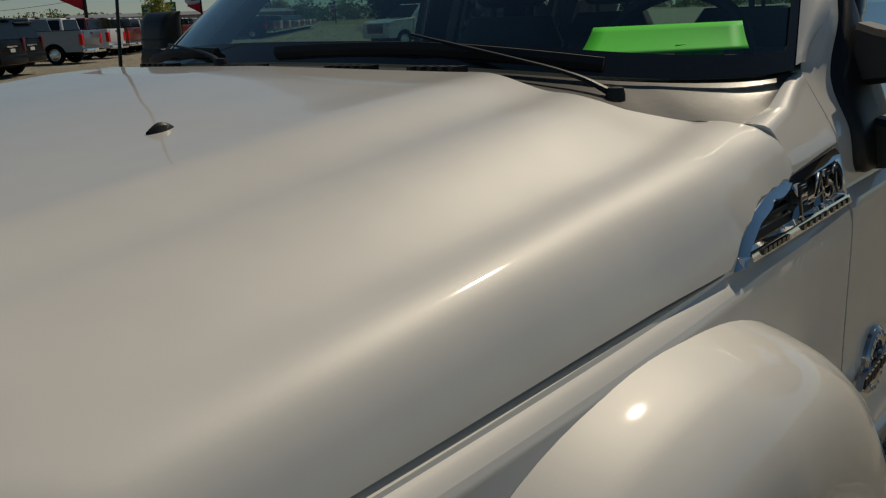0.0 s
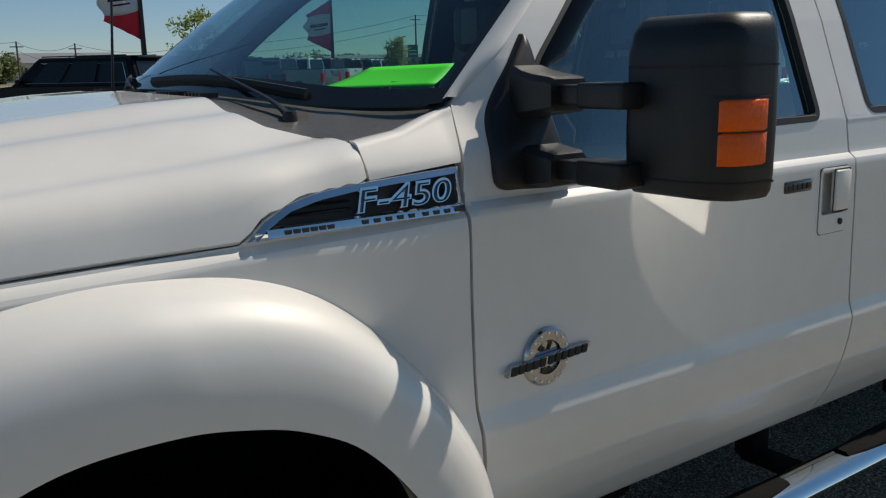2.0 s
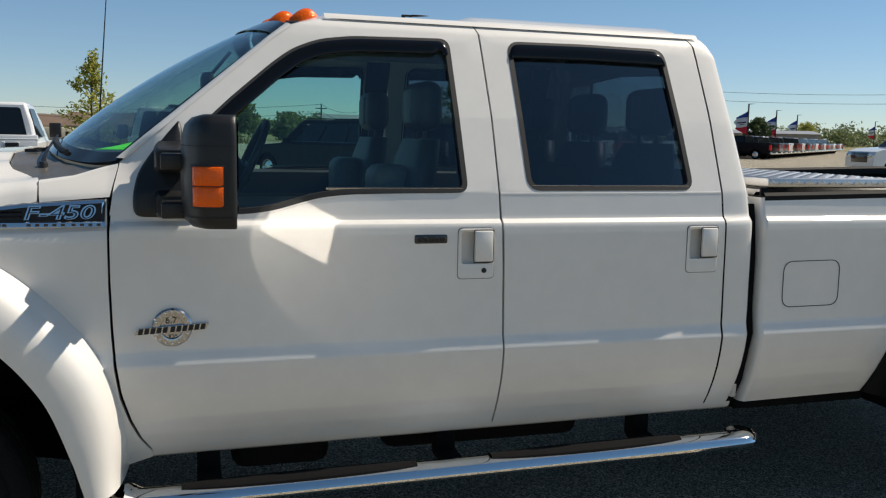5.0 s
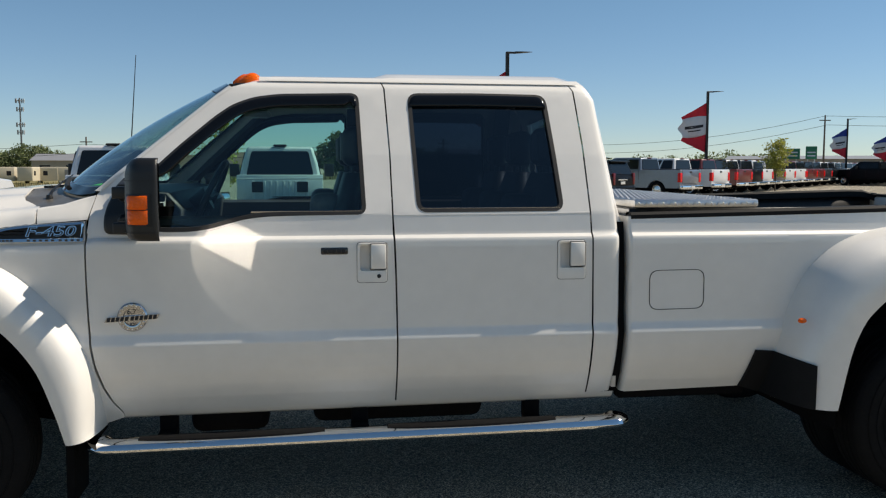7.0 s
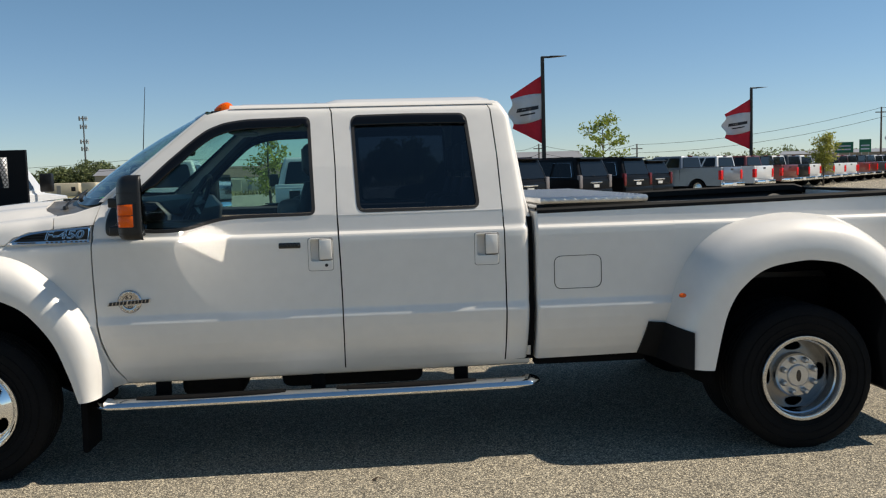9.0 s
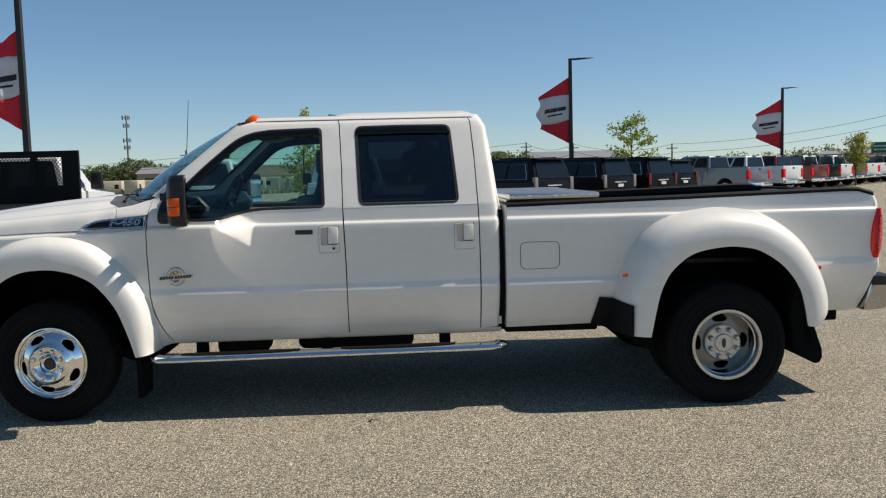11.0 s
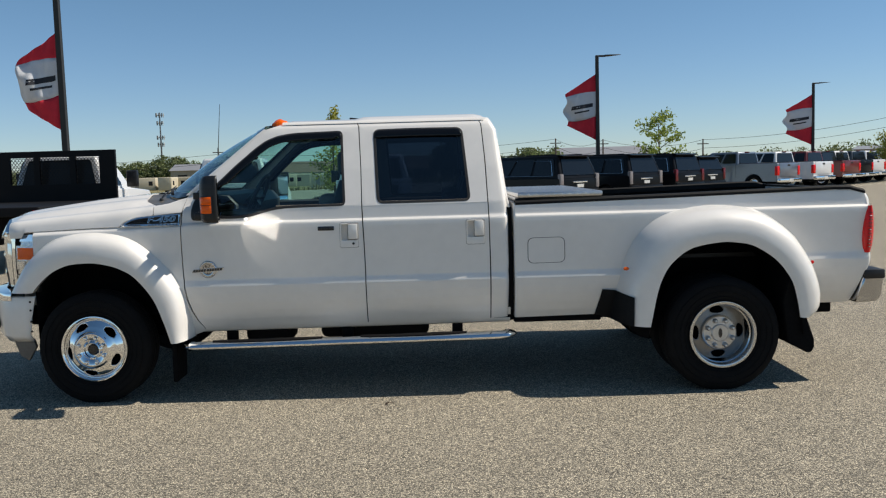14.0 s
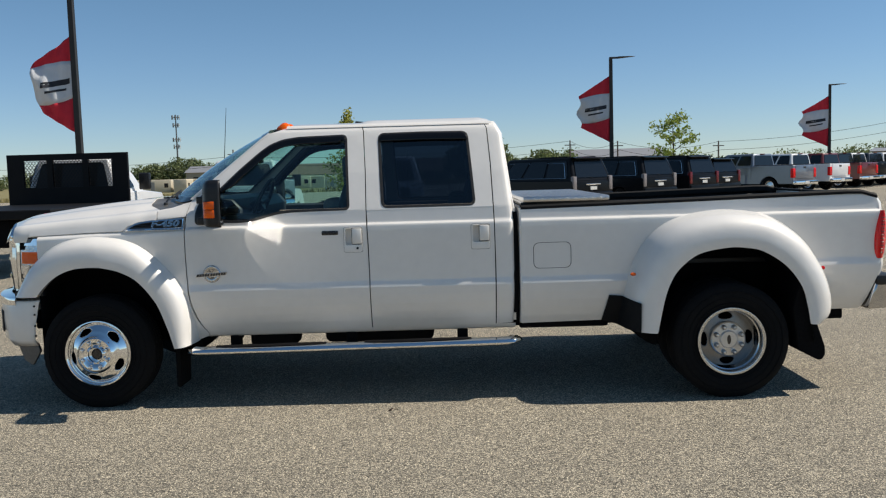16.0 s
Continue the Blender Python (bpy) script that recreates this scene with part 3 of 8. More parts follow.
def build_side(mirror):
    # front fender, behind the flare
    hood_cut = [(-0.42, 1.2125), (-0.10, 1.2235), (0.19, 1.2315), (0.235, 1.262), (0.30, 1.288), (0.42, 1.305), (0.634, 1.322)]
    low = [(-0.42, 0.98), (-0.35, 1.05), (-0.19, 1.14), (0.01, 1.165), (0.20, 1.14), (0.34, 1.06), (0.50, 0.90), (0.58, 0.76), (0.63, 0.60), (0.660, 0.435), (0.742, 0.466)]
    edge = [(x, table(x, FENDER_CREASE)) for x in np.linspace(-0.42, 0.6265, 41)]
    front = [(0.742, 0.466)] + [p for p in shift(DOOR_FRONT, -G) if p[1] < 1.20] + [edge[-1]]
    bm = bmesh.new()
    grid_mesh(bm, [[on_side(p) for p in r] for r in coons(low, front, edge, [(-0.42, 0.98), edge[0]], 60, 40)])
    top = lambda x: table(x, hood_cut)
    ledge = []
    for x in np.linspace(-0.42, 0.6265, 121):
        zc = table(x, FENDER_CREASE)
        zt = max(zc + 0.004, top(x))
        ledge.append([on_side((x, min(zc + h, zt) if h < 1 else zt)) for h in (0.0, 0.0022, 0.0045, 0.007, 0.0095, 0.0115, 0.0135, 0.017, 0.0205, 2.0)])
    grid_mesh(bm, ledge)
    bmesh.ops.remove_doubles(bm, verts=bm.verts, dist=2e-4)
    flange(bm, 0.03)
    part("front_fender", bm, M_PAINT, truck, angle=32, mirror=mirror)
    # cap between bonnet and door
    bm = bmesh.new()
    rows = [[on_side(p) for p in r] for r in coons([(0.438, 1.312), (0.635, 1.328)], [(0.635, 1.328), (0.648, 1.38), (0.658, 1.418)], [(0.434, 1.366), (0.53, 1.380), (0.600, 1.402), (0.658, 1.418)], [(0.438, 1.312), (0.434, 1.366)], 24, 10)]
    for dy, dz in ((0.004, 0.006), (0.011, 0.010), (0.021, 0.011), (0.034, 0.010), (0.040, 0.0)):
        rows.append([p + Vector((0.0, dy * lerp(1.25, 0.6, k / 24), dz)) for k, p in enumerate(rows[10])])
    grid_mesh(bm, rows)
    flange(bm, 0.02)
    part("fender_cap", bm, M_PAINT, truck, angle=50, mirror=mirror)
    # doors
    fd = side_panel("front_door", [coons([(0.745, 0.488), (1.30, 0.494), (1.918 - G, 0.500)], shift(B_GAP, -G), F_SILL[:-1] + [(1.905 - G, 1.337)], shift(DOOR_FRONT, G), 110, 120)], mirror, hole=(1.747, 1.050))
    ring_panel("door_frame", F_OUT, F_WIN, mirror, M_PAINT, fd, per=3, across=8)
    rd = side_panel("rear_door", [coons([(1.918 + G, 0.500), (2.40, 0.503), (2.800 - G, 0.506)], shift(C_GAP, -G), [(1.905 + G, 1.338), (2.10, 1.340), (2.62, 1.342), (2.796 - G, 1.344)], shift(B_GAP, G), 84, 120)], mirror, hole=(2.636, 1.050))
    ring_panel("door_frame", R_OUT, R_WIN, mirror, M_PAINT, rd, per=3, across=8)
    bm = bmesh.new()
    grid_mesh(bm, [[on_side((x, table(x, [(1.9085, 1.338), (2.10, 1.340), (2.62, 1.342), (2.7925, 1.344)]) + h), o) for h, o in ((-0.007, 0.001), (-0.004, -0.0006), (0.004, -0.0006), (0.007, 0.001))] for x in np.linspace(1.910, 2.791, 30)])
    part("belt_moulding", bm, M_PAINT, rd, angle=80, mirror=mirror)
    # cab's rear corner, rolled inwards
    bm = bmesh.new()
    rows = []
    left = [(2.800 + G, 0.506), (2.803 + G, 0.90), (2.799 + G, 1.26), (2.796 + G, 1.352), (2.782 + G + 0.004, 1.65), (2.768 + G, 1.90), (2.745, 1.944)]
    right = [(2.898, 0.51), (2.908, 0.90), (2.907, 1.26), (2.898, 1.36), (2.868, 1.65), (2.849, 1.86), (2.802, 1.948)]
    for a, b in zip(resample([(*p, 0) for p in left], 130), resample([(*p, 0) for p in right], 130)):
        row = []
        for i in range(6):
            p = a.lerp(b, i / 5)
            row.append(Vector((p.x, side_y(2.8, p.y) + 0.004 * (i / 5) ** 2, p.y)))
        y = row[-1].y
        for i in range(1, 6):
            q = math.pi / 2 * i / 5
            row.append(Vector((b.x + 0.032 * math.sin(q), y + 0.07 * (1 - math.cos(q)), b.y)))
        row.append(Vector((b.x + 0.036, y + 0.2, b.y)))
        rows.append(row)
    grid_mesh(bm, rows)
    part("cab_corner", bm, M_PAINT, truck, angle=60, mirror=mirror)
    # rocker sill under the doors
    bm = bmesh.new()
    grid_mesh(bm, [[Vector((x, y, z + 0.01 * (x - 0.8) / 2)) for y, z in ((0.120, 0.492), (0.130, 0.470), (0.155, 0.455), (0.26, 0.45))] for x in (0.72, 1.3, 1.9, 2.5, 2.94)])
    part("rocker_sill", bm, M_PAINT, truck, mirror=mirror)
    # flares
    flare("front_flare", FF_OUT, FF_IN, 0.112, 0.025, mirror, "bulging white front wheel-arch flare")
    flare("rear_flare", RF_OUT, RF_IN, 0.215, -0.165, mirror, "wide bulging white dually wheel-arch flare")
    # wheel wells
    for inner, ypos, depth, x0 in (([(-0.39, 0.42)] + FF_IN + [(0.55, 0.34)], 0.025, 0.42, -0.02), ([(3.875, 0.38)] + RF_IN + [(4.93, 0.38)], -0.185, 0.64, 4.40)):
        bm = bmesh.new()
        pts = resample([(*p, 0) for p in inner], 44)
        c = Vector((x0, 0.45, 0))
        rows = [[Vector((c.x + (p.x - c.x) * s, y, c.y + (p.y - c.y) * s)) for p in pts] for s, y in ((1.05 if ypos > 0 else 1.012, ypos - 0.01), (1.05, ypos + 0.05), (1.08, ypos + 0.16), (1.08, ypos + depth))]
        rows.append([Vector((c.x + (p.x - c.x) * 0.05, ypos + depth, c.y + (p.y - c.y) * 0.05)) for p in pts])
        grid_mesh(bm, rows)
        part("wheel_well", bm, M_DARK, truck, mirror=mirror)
    # cargo box side
    arch = [(3.74, 0.60), (3.80, 0.90), (3.95, 1.08), (4.15, 1.17), (4.40, 1.20), (4.65, 1.16), (4.85, 1.03), (4.97, 0.85), (5.035, 0.62)]
    side_panel("box_side", [
        coons([(2.986, 0.504), (3.60, 0.515), (3.74, 0.545)], [(3.74, 0.545), (3.74, 1.3390)], [(2.986, 1.325), (3.74, 1.339)], [(2.986, 0.504), (2.986, 1.325)], 30, 130),
        coons(arch, [(5.035, 0.62), (5.035, 1.367)], [(3.74, 1.339), (4.2, 1.348), (5.035, 1.367)], [(3.74, 0.60), (3.74, 1.339)], 60, 60),
        coons([(5.035, 0.545), (5.370, 0.545), (5.388, 0.556), (5.450, 0.78)], [(5.450, 0.78), (5.472, 0.84), (5.478, 1.10), (5.472, 1.30), (5.458, 1.335), (5.425, 1.362)], [(5.035, 1.367), (5.30, 1.374), (5.425, 1.362)], [(5.035, 0.545), (5.035, 1.367)], 24, 80)], mirror)


build_side(False)
build_side(True)

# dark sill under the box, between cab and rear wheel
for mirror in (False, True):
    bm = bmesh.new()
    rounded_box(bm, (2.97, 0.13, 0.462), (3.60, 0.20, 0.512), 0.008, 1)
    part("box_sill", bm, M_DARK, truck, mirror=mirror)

# rolled front edge of the cargo box, facing the cab
for mirror in (False, True):
    bm = bmesh.new()
    grid_mesh(bm, [[Vector((2.986 - dx, side_y(2.99, z) + dy, z)) for dx, dy in ((0.0, 0.0005), (0.008, 0.003), (0.013, 0.011), (0.015, 0.024), (0.015, 0.12))] for z in np.linspace(0.506, 1.325, 40)])
    part("box_front_edge", bm, M_PAINT, truck, angle=60, mirror=mirror)

# bonnet
HOOD_TOP = [(-0.95, 1.16), (-0.90, 1.240), (-0.84, 1.292), (-0.77, 1.322), (-0.65, 1.346), (-0.50, 1.368), (-0.28, 1.398), (-0.06, 1.425), (0.16, 1.446), (0.45, 1.460)]
HOOD_CUT = [(-0.95, 1.200), (-0.60, 1.211), (-0.38, 1.221), (-0.10, 1.2325), (0.19, 1.2405), (0.235, 1.270), (0.30, 1.297), (0.434, 1.312)]
HOOD_SHOULDER = [(-0.95, 1.20), (-0.80, 1.258), (-0.59, 1.292), (-0.39, 1.311), (-0.14, 1.332), (0.09, 1.350), (0.33, 1.373), (0.434, 1.384)]
HOOD_BASE = [(-0.95, 1.200), (-0.60, 1.211), (-0.38, 1.221), (-0.10, 1.2325), (0.19, 1.2405), (0.434, 1.248)]
HOOD_ROLL = [(0, 0), (0.05, 0.22), (0.12, 0.42), (0.22, 0.60), (0.36, 0.765), (0.52, 0.88), (0.72, 0.96), (1, 1)]


def hood_edge_y(x):
    q = min(1, max(0, (x - 0.17) / 0.2))
    return lerp(side_y(x, 1.222) + 0.002, side_y(x, table(x, HOOD_CUT)) - 0.008, q * q * (3 - 2 * q)) + (0.0 if x > -0.55 else 0.9 * (-0.55 - x) ** 1.5)


def hood_z(x, y):
    e = hood_edge_y(x)
    y = min(y, 2 * MID - y)
    d = max(0.0, y - e)
    zc, zs, zt = table(x, HOOD_BASE), table(x, HOOD_SHOULDER), table(x, HOOD_TOP)
    w = table(x, [(-0.95, 0.25), (-0.59, 0.085), (-0.39, 0.088), (-0.14, 0.094), (0.12, 0.112), (0.43, 0.140)])
    deck = lerp(zs, zt, 0.66)
    # the roll tightens towards the cowl
    tight = lerp(1.0, 0.40, min(1, max(0, (x - 0.05) / 0.36)) ** 1.5)
    if d <= w:
        f = sum(table(min(1, max(0, d / w + o)), HOOD_ROLL) for o in (-0.05, 0, 0.05)) / 3 if 0.08 < d / w < 0.9 else table(d / w, HOOD_ROLL)
        z = zc + (zs - zc) * f ** tight
    else:
        t = min(1.0, (d - w) / 0.17)
        z = zs + (deck - zs) * t ** 1.5 * (2.2 - 1.2 * t)
        q = min(1.0, max(0.0, (d - w - 0.17) / 0.14))
        z += (zt - deck) * q * q * (3 - 2 * q)
    return z + 0.008 * max(0.0, (d - 0.5)) / 0.5


def hood_rear_x(y):
    d = min(y, 2 * MID - y)
    return table(d, [(0.0, 0.431), (0.105, 0.431), (0.16, 0.420), (0.21, 0.384), (0.255, 0.335), (0.30, 0.318), (0.36, 0.308), (0.60, 0.30), (1.0, 0.29)])


def hood_front_x(y):
    d = min(y, 2 * MID - y)
    return table(d, [(0.0, -0.60), (0.12, -0.62), (0.25, -0.69), (0.40, -0.775), (0.60, -0.83), (1.0, -0.86)])


bm = bmesh.new()
rows = []
NU = 56
for j in range(-48, 49):
    v = abs(j) / 48.0
    # denser towards the rolled shoulder
    d = 1.0 - v ** 0.55 if v < 1 else 0.0
    row = []
    for i in range(NU + 1):
        u = i / NU
        yy = 0.05 + d * (MID - 0.05)
        x0, x1 = hood_front_x(yy), hood_rear_x(yy)
        x = lerp(x0, x1, u)
        e = hood_edge_y(x)
        # the badge notch: the sheet starts higher up its own roll
        zcut, e0 = table(x, HOOD_CUT), e
        while hood_z(x, e) < zcut - 0.001 and e < e0 + 0.08:
            e += 0.0015
        yy = e + d * (MID - e)
        z = hood_z(x, yy)
        row.append(Vector((x, yy if j <= 0 else 2 * MID - yy, z)))
    rows.append(row)
# order the rows across the truck
rows.sort(key=lambda r: r[NU // 2].y)
grid_mesh(bm, rows)
bmesh.ops.remove_doubles(bm, verts=bm.verts, dist=1e-4)
rim = [e for e in bm.edges if len(e.link_faces) == 1]
r = bmesh.ops.extrude_edge_only(bm, edges=rim)
for v in r["geom"]:
    if isinstance(v, bmesh.types.BMVert):
        v.co += Vector((0.0, 0.010 if v.co.y < MID else -0.010, -0.007 if v.co.x > -0.5 else -0.04))
bonnet = part("bonnet", bm, M_PAINT, truck, "white bonnet with a raised centre dome", angle=60)

# near-black sheets under the bonnet joint and behind the doors: the gaps' shade as colour
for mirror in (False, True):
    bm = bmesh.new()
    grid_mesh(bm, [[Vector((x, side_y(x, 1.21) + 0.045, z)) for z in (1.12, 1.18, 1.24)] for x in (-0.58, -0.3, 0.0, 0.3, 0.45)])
    part("bonnet_gap_backing", bm, M_DARK, truck, mirror=mirror)
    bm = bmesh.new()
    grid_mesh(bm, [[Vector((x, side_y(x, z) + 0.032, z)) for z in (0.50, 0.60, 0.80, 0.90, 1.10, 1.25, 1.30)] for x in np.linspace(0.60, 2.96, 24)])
    part("door_gap_backing", bm, M_DARK, truck, mirror=mirror)

# roof with a slightly raised rear half
bm = bmesh.new()
rows = []
for j in range(33):
    v = j / 32
    y = lerp(0.30, 2 * MID - 0.30, v)
    c = 1 - (2 * v - 1) ** 2
    edge = min(1.0, min(v, 1 - v) / 0.09)
    row = []
    for i in range(29):
        u = i / 28
        x = lerp(1.245 - 0.10 * c, 2.835, u)
        z = 1.938 + 0.012 * edge + 0.030 * c - 0.05 * max(0, 0.10 - u) / 0.10
        if x > 1.86:
            z += 0.016 * min(1, (x - 1.86) / 0.05) * edge
        if x > 2.72:
            z -= 0.05 * ((x - 2.72) / 0.115) ** 2
        row.append(Vector((x, y, z)))
    rows.append(row)
grid_mesh(bm, rows)
part("roof", bm, M_PAINT, truck, thick=0.012, angle=60)
for mirror in (False, True):
    bm = bmesh.new()
    grid_mesh(bm, [[Vector((x, y, z)) for y, z in ((side_y(x, 1.925) - 0.004, 1.930), (0.296, 1.944), (0.312, 1.950))] for x in np.linspace(1.33, 2.80, 12)])
    part("roof_rail", bm, M_PAINT, truck, mirror=mirror)

# windscreen, its black border and the cab's back wall
WS_LOW = [(0.655, 0.118, 1.432), (0.59, 0.175, 1.424), (0.535, 0.26, 1.424), (0.475, 0.36, 1.431), (0.425, 0.50, 1.443), (0.385, 0.72, 1.454), (0.37, 1.0, 1.457)]
WS_TOP = [(1.205, 0.292, 1.896), (1.19, 0.36, 1.915), (1.165, 0.55, 1.935), (1.145, 0.80, 1.948), (1.14, 1.0, 1.950)]


def both(half):
    return half + [(x, 2 * MID - y, z) for x, y, z in half[::-1][1:]]


def shield_rows(n=24, m=12, off=0.0, a=0.0, b=1.0):
    L, T = resample(smooth_line(both(WS_LOW), 6), n), resample(smooth_line(both(WS_TOP), 6), n)
    rows = []
    for j in range(m + 1):
        t = a + (b - a) * j / m
        rows.append([p.lerp(q, t) + Vector((-0.03, 0, 0.03)) * (4 * t * (1 - t)) * 0.9 * (1 - (2 * i / n - 1) ** 4) + Vector((-off, 0, off)) for i, (p, q) in enumerate(zip(L, T))])
    return rows


SH = shield_rows()
bm = bmesh.new()
grid_mesh(bm, SH)
ws = part("windscreen", bm, M_SHIELD, truck, "clear greenish windscreen glass")
ws.visible_shadow = False
bm = bmesh.new()
SB = shield_rows(72, 48, 0.004)
grid_mesh(bm, SB[:4])
grid_mesh(bm, SB[-5:])
for cols in ((0, 1), (71, 72)):
    grid_mesh(bm, [[r[c] for c in cols] for r in SB])
part("windscreen_border", bm, M_GLOSSBLACK, truck)
# body-coloured pillars beside the windscreen
PILLAR = [(1.36, 0.652), (1.435, 0.668), (1.497, 0.735), (1.683, 0.95), (1.855, 1.15), (1.90, 1.215)]
for mirror in (False, True):
    bm = bmesh.new()
    rows = []
    for r in SB:
        a = r[0] + Vector((-0.004, 0.006, 0.006))
        z = min(1.897, max(1.42, a.z))
        b = on_side((table(z, PILLAR) + 0.006, z), -0.002)
        rows.append([a, a.lerp(b, 0.35) + Vector((-0.006, -0.005, 0.004)), a.lerp(b, 0.75) + Vector((-0.005, -0.006, 0.003)), b])
    grid_mesh(bm, rows)
    part("windscreen_pillar", bm, M_PAINT, truck, mirror=mirror, angle=60)

# back wall of the cab with its window
bm = bmesh.new()


def back_x(z):
    return table(z, [(0.5, 2.932), (1.30, 2.942), (1.36, 2.928), (1.65, 2.896), (1.86, 2.866), (1.95, 2.79)])


def back_ring(outer, inner, per=6):
    O, I = [], []
    n = len(outer)
    for i in range(n):
        for s in range(per):
            t = s / per
            O.append(Vector(outer[i]).lerp(Vector(outer[(i + 1) % n]), t))
            I.append(Vector(inner[i]).lerp(Vector(inner[(i + 1) % n]), t))
    return [[Vector((back_x(p.y), p.x, p.y)) for p in [a.lerp(b, k / 3) for a, b in zip(O, I)]] for k in range(4)]


B_OUT = [(0.09, 0.53), (0.09, 1.30), (0.32, 1.93), (1.0, 1.95), (1.68, 1.93), (1.91, 1.30), (1.91, 0.53), (1.0, 0.53)]
B_WIN = [(0.30, 1.42), (0.31, 1.50), (0.43, 1.80), (1.0, 1.83), (1.57, 1.80), (1.69, 1.50), (1.70, 1.42), (1.0, 1.40)]
grid_mesh(bm, back_ring(B_OUT, B_WIN), close_u=True)
part("cab_back", bm, M_PAINT, truck, thick=0.02)
bm = bmesh.new()
f = [bm.verts.new((back_x(z) - 0.01, y, z)) for y, z in B_WIN]
bm.faces.new(f)
g = part("rear_window", bm, M_GLASS, truck, "greenish tinted rear cab window")
g.visible_shadow = False

# ---- glass, seals, visors ----
def inset(pts, k):
    """An (x, z) outline drawn in towards its middle."""
    c = Vector((sum(p[0] for p in pts) / len(pts), sum(p[1] for p in pts) / len(pts)))
    return [tuple(c + (Vector(p) - c) * (1 - k / (Vector(p) - c).length)) for p in pts]


def inset_even(pts, k):
    """A closed (x, z) outline, clockwise, drawn in by k along its own normals."""
    out, n = [], len(pts)
    for i in range(n):
        a, b = Vector(pts[i - 1][:2]), Vector(pts[(i + 1) % n][:2])
        d = (b - a).normalized()
        out.append((pts[i][0] + d.y * k, pts[i][1] - d.x * k))
    return out


def pane(name, outline, off, material, mirror, label=""):
    bm = bmesh.new()
    c = Vector((sum(p[0] for p in outline) / len(outline), sum(p[1] for p in outline) / len(outline)))
    rows = []
    for k in range(5):
        rows.append([on_side(Vector(p).lerp(c, min(0.96, k / 4 * 0.96)), off) for p in outline])
    V = grid_mesh(bm, rows, close_u=True)
    bm.faces.new(V[-1])
    ob = part(name, bm, material, truck, label, angle=80, mirror=mirror)
    ob.visible_shadow = False
    return ob


def windows(mirror):
    for win, mt, name, lab in ((F_WIN, M_GLASS, "front_side_window", "lightly tinted green front side window"), (R_WIN, M_PRIVACY, "rear_side_window", "near-black tinted rear side window")):
        ring_panel("window_seal", inset_even(win, -0.004), inset_even(win, 0.014), mirror, M_SEAL, truck, -0.002, 2, 2, 0.02)
        pane(name, inset_even(win, 0.010), 0.016, mt, mirror, lab)
    # polished strip on the sill
    bm = bmesh.new()
    for x0, x1, z0 in ((1.30, 1.77, 1.352), (2.03, 2.655, 1.362)):
        grid_mesh(bm, [[Vector((x, side_y(x, z) + o, z)) for z, o in ((z0 - 0.001, 0.001), (z0 + 0.006, -0.003), (z0 + 0.008, 0.003))] for x in np.linspace(x0, x1, 10)])
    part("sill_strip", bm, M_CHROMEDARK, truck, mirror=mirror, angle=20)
    # smoked rain visors tucked inside the frames
    for win, keep, way, w in ((F_WIN, lambda p: p[1] > 1.50 and (p[1] > 1.815 or p[0] < 1.5), None, 0.046), (R_WIN, lambda p: p[1] > 1.825, Vector((0, -1)), 0.050)):
        line = [p for p in inset_even(win, 0.006) if keep(p)]
        line.sort(key=lambda p: p[0] + 0.02 * (p[1] if p[0] < 2.1 else -p[1]))
        bm = bmesh.new()
        rows = []
        path = resample([(*q, 0) for q in line], 48)
        for k, q in enumerate(path):
            d = (path[min(48, k + 2)] - path[max(0, k - 2)]).normalized()
            inw = Vector((way.x, way.y, 0)) if way else Vector((d.y, -d.x, 0))
            end = min(1.0, 0.35 + min(k, 48 - k) / 5.0)
            rows.append([on_side((q + inw * w * t * end).to_2d(), o) for t, o in ((-0.06, 0.004), (0.0, -0.003), (0.3, -0.008), (0.8, -0.008), (0.95, -0.004), (1.0, 0.006))])
        grid_mesh(bm, rows)
        part("rain_visor", bm, M_SMOKED, truck, "smoked gloss-black rain visor", mirror=mirror, angle=60)


windows(False)
windows(True)


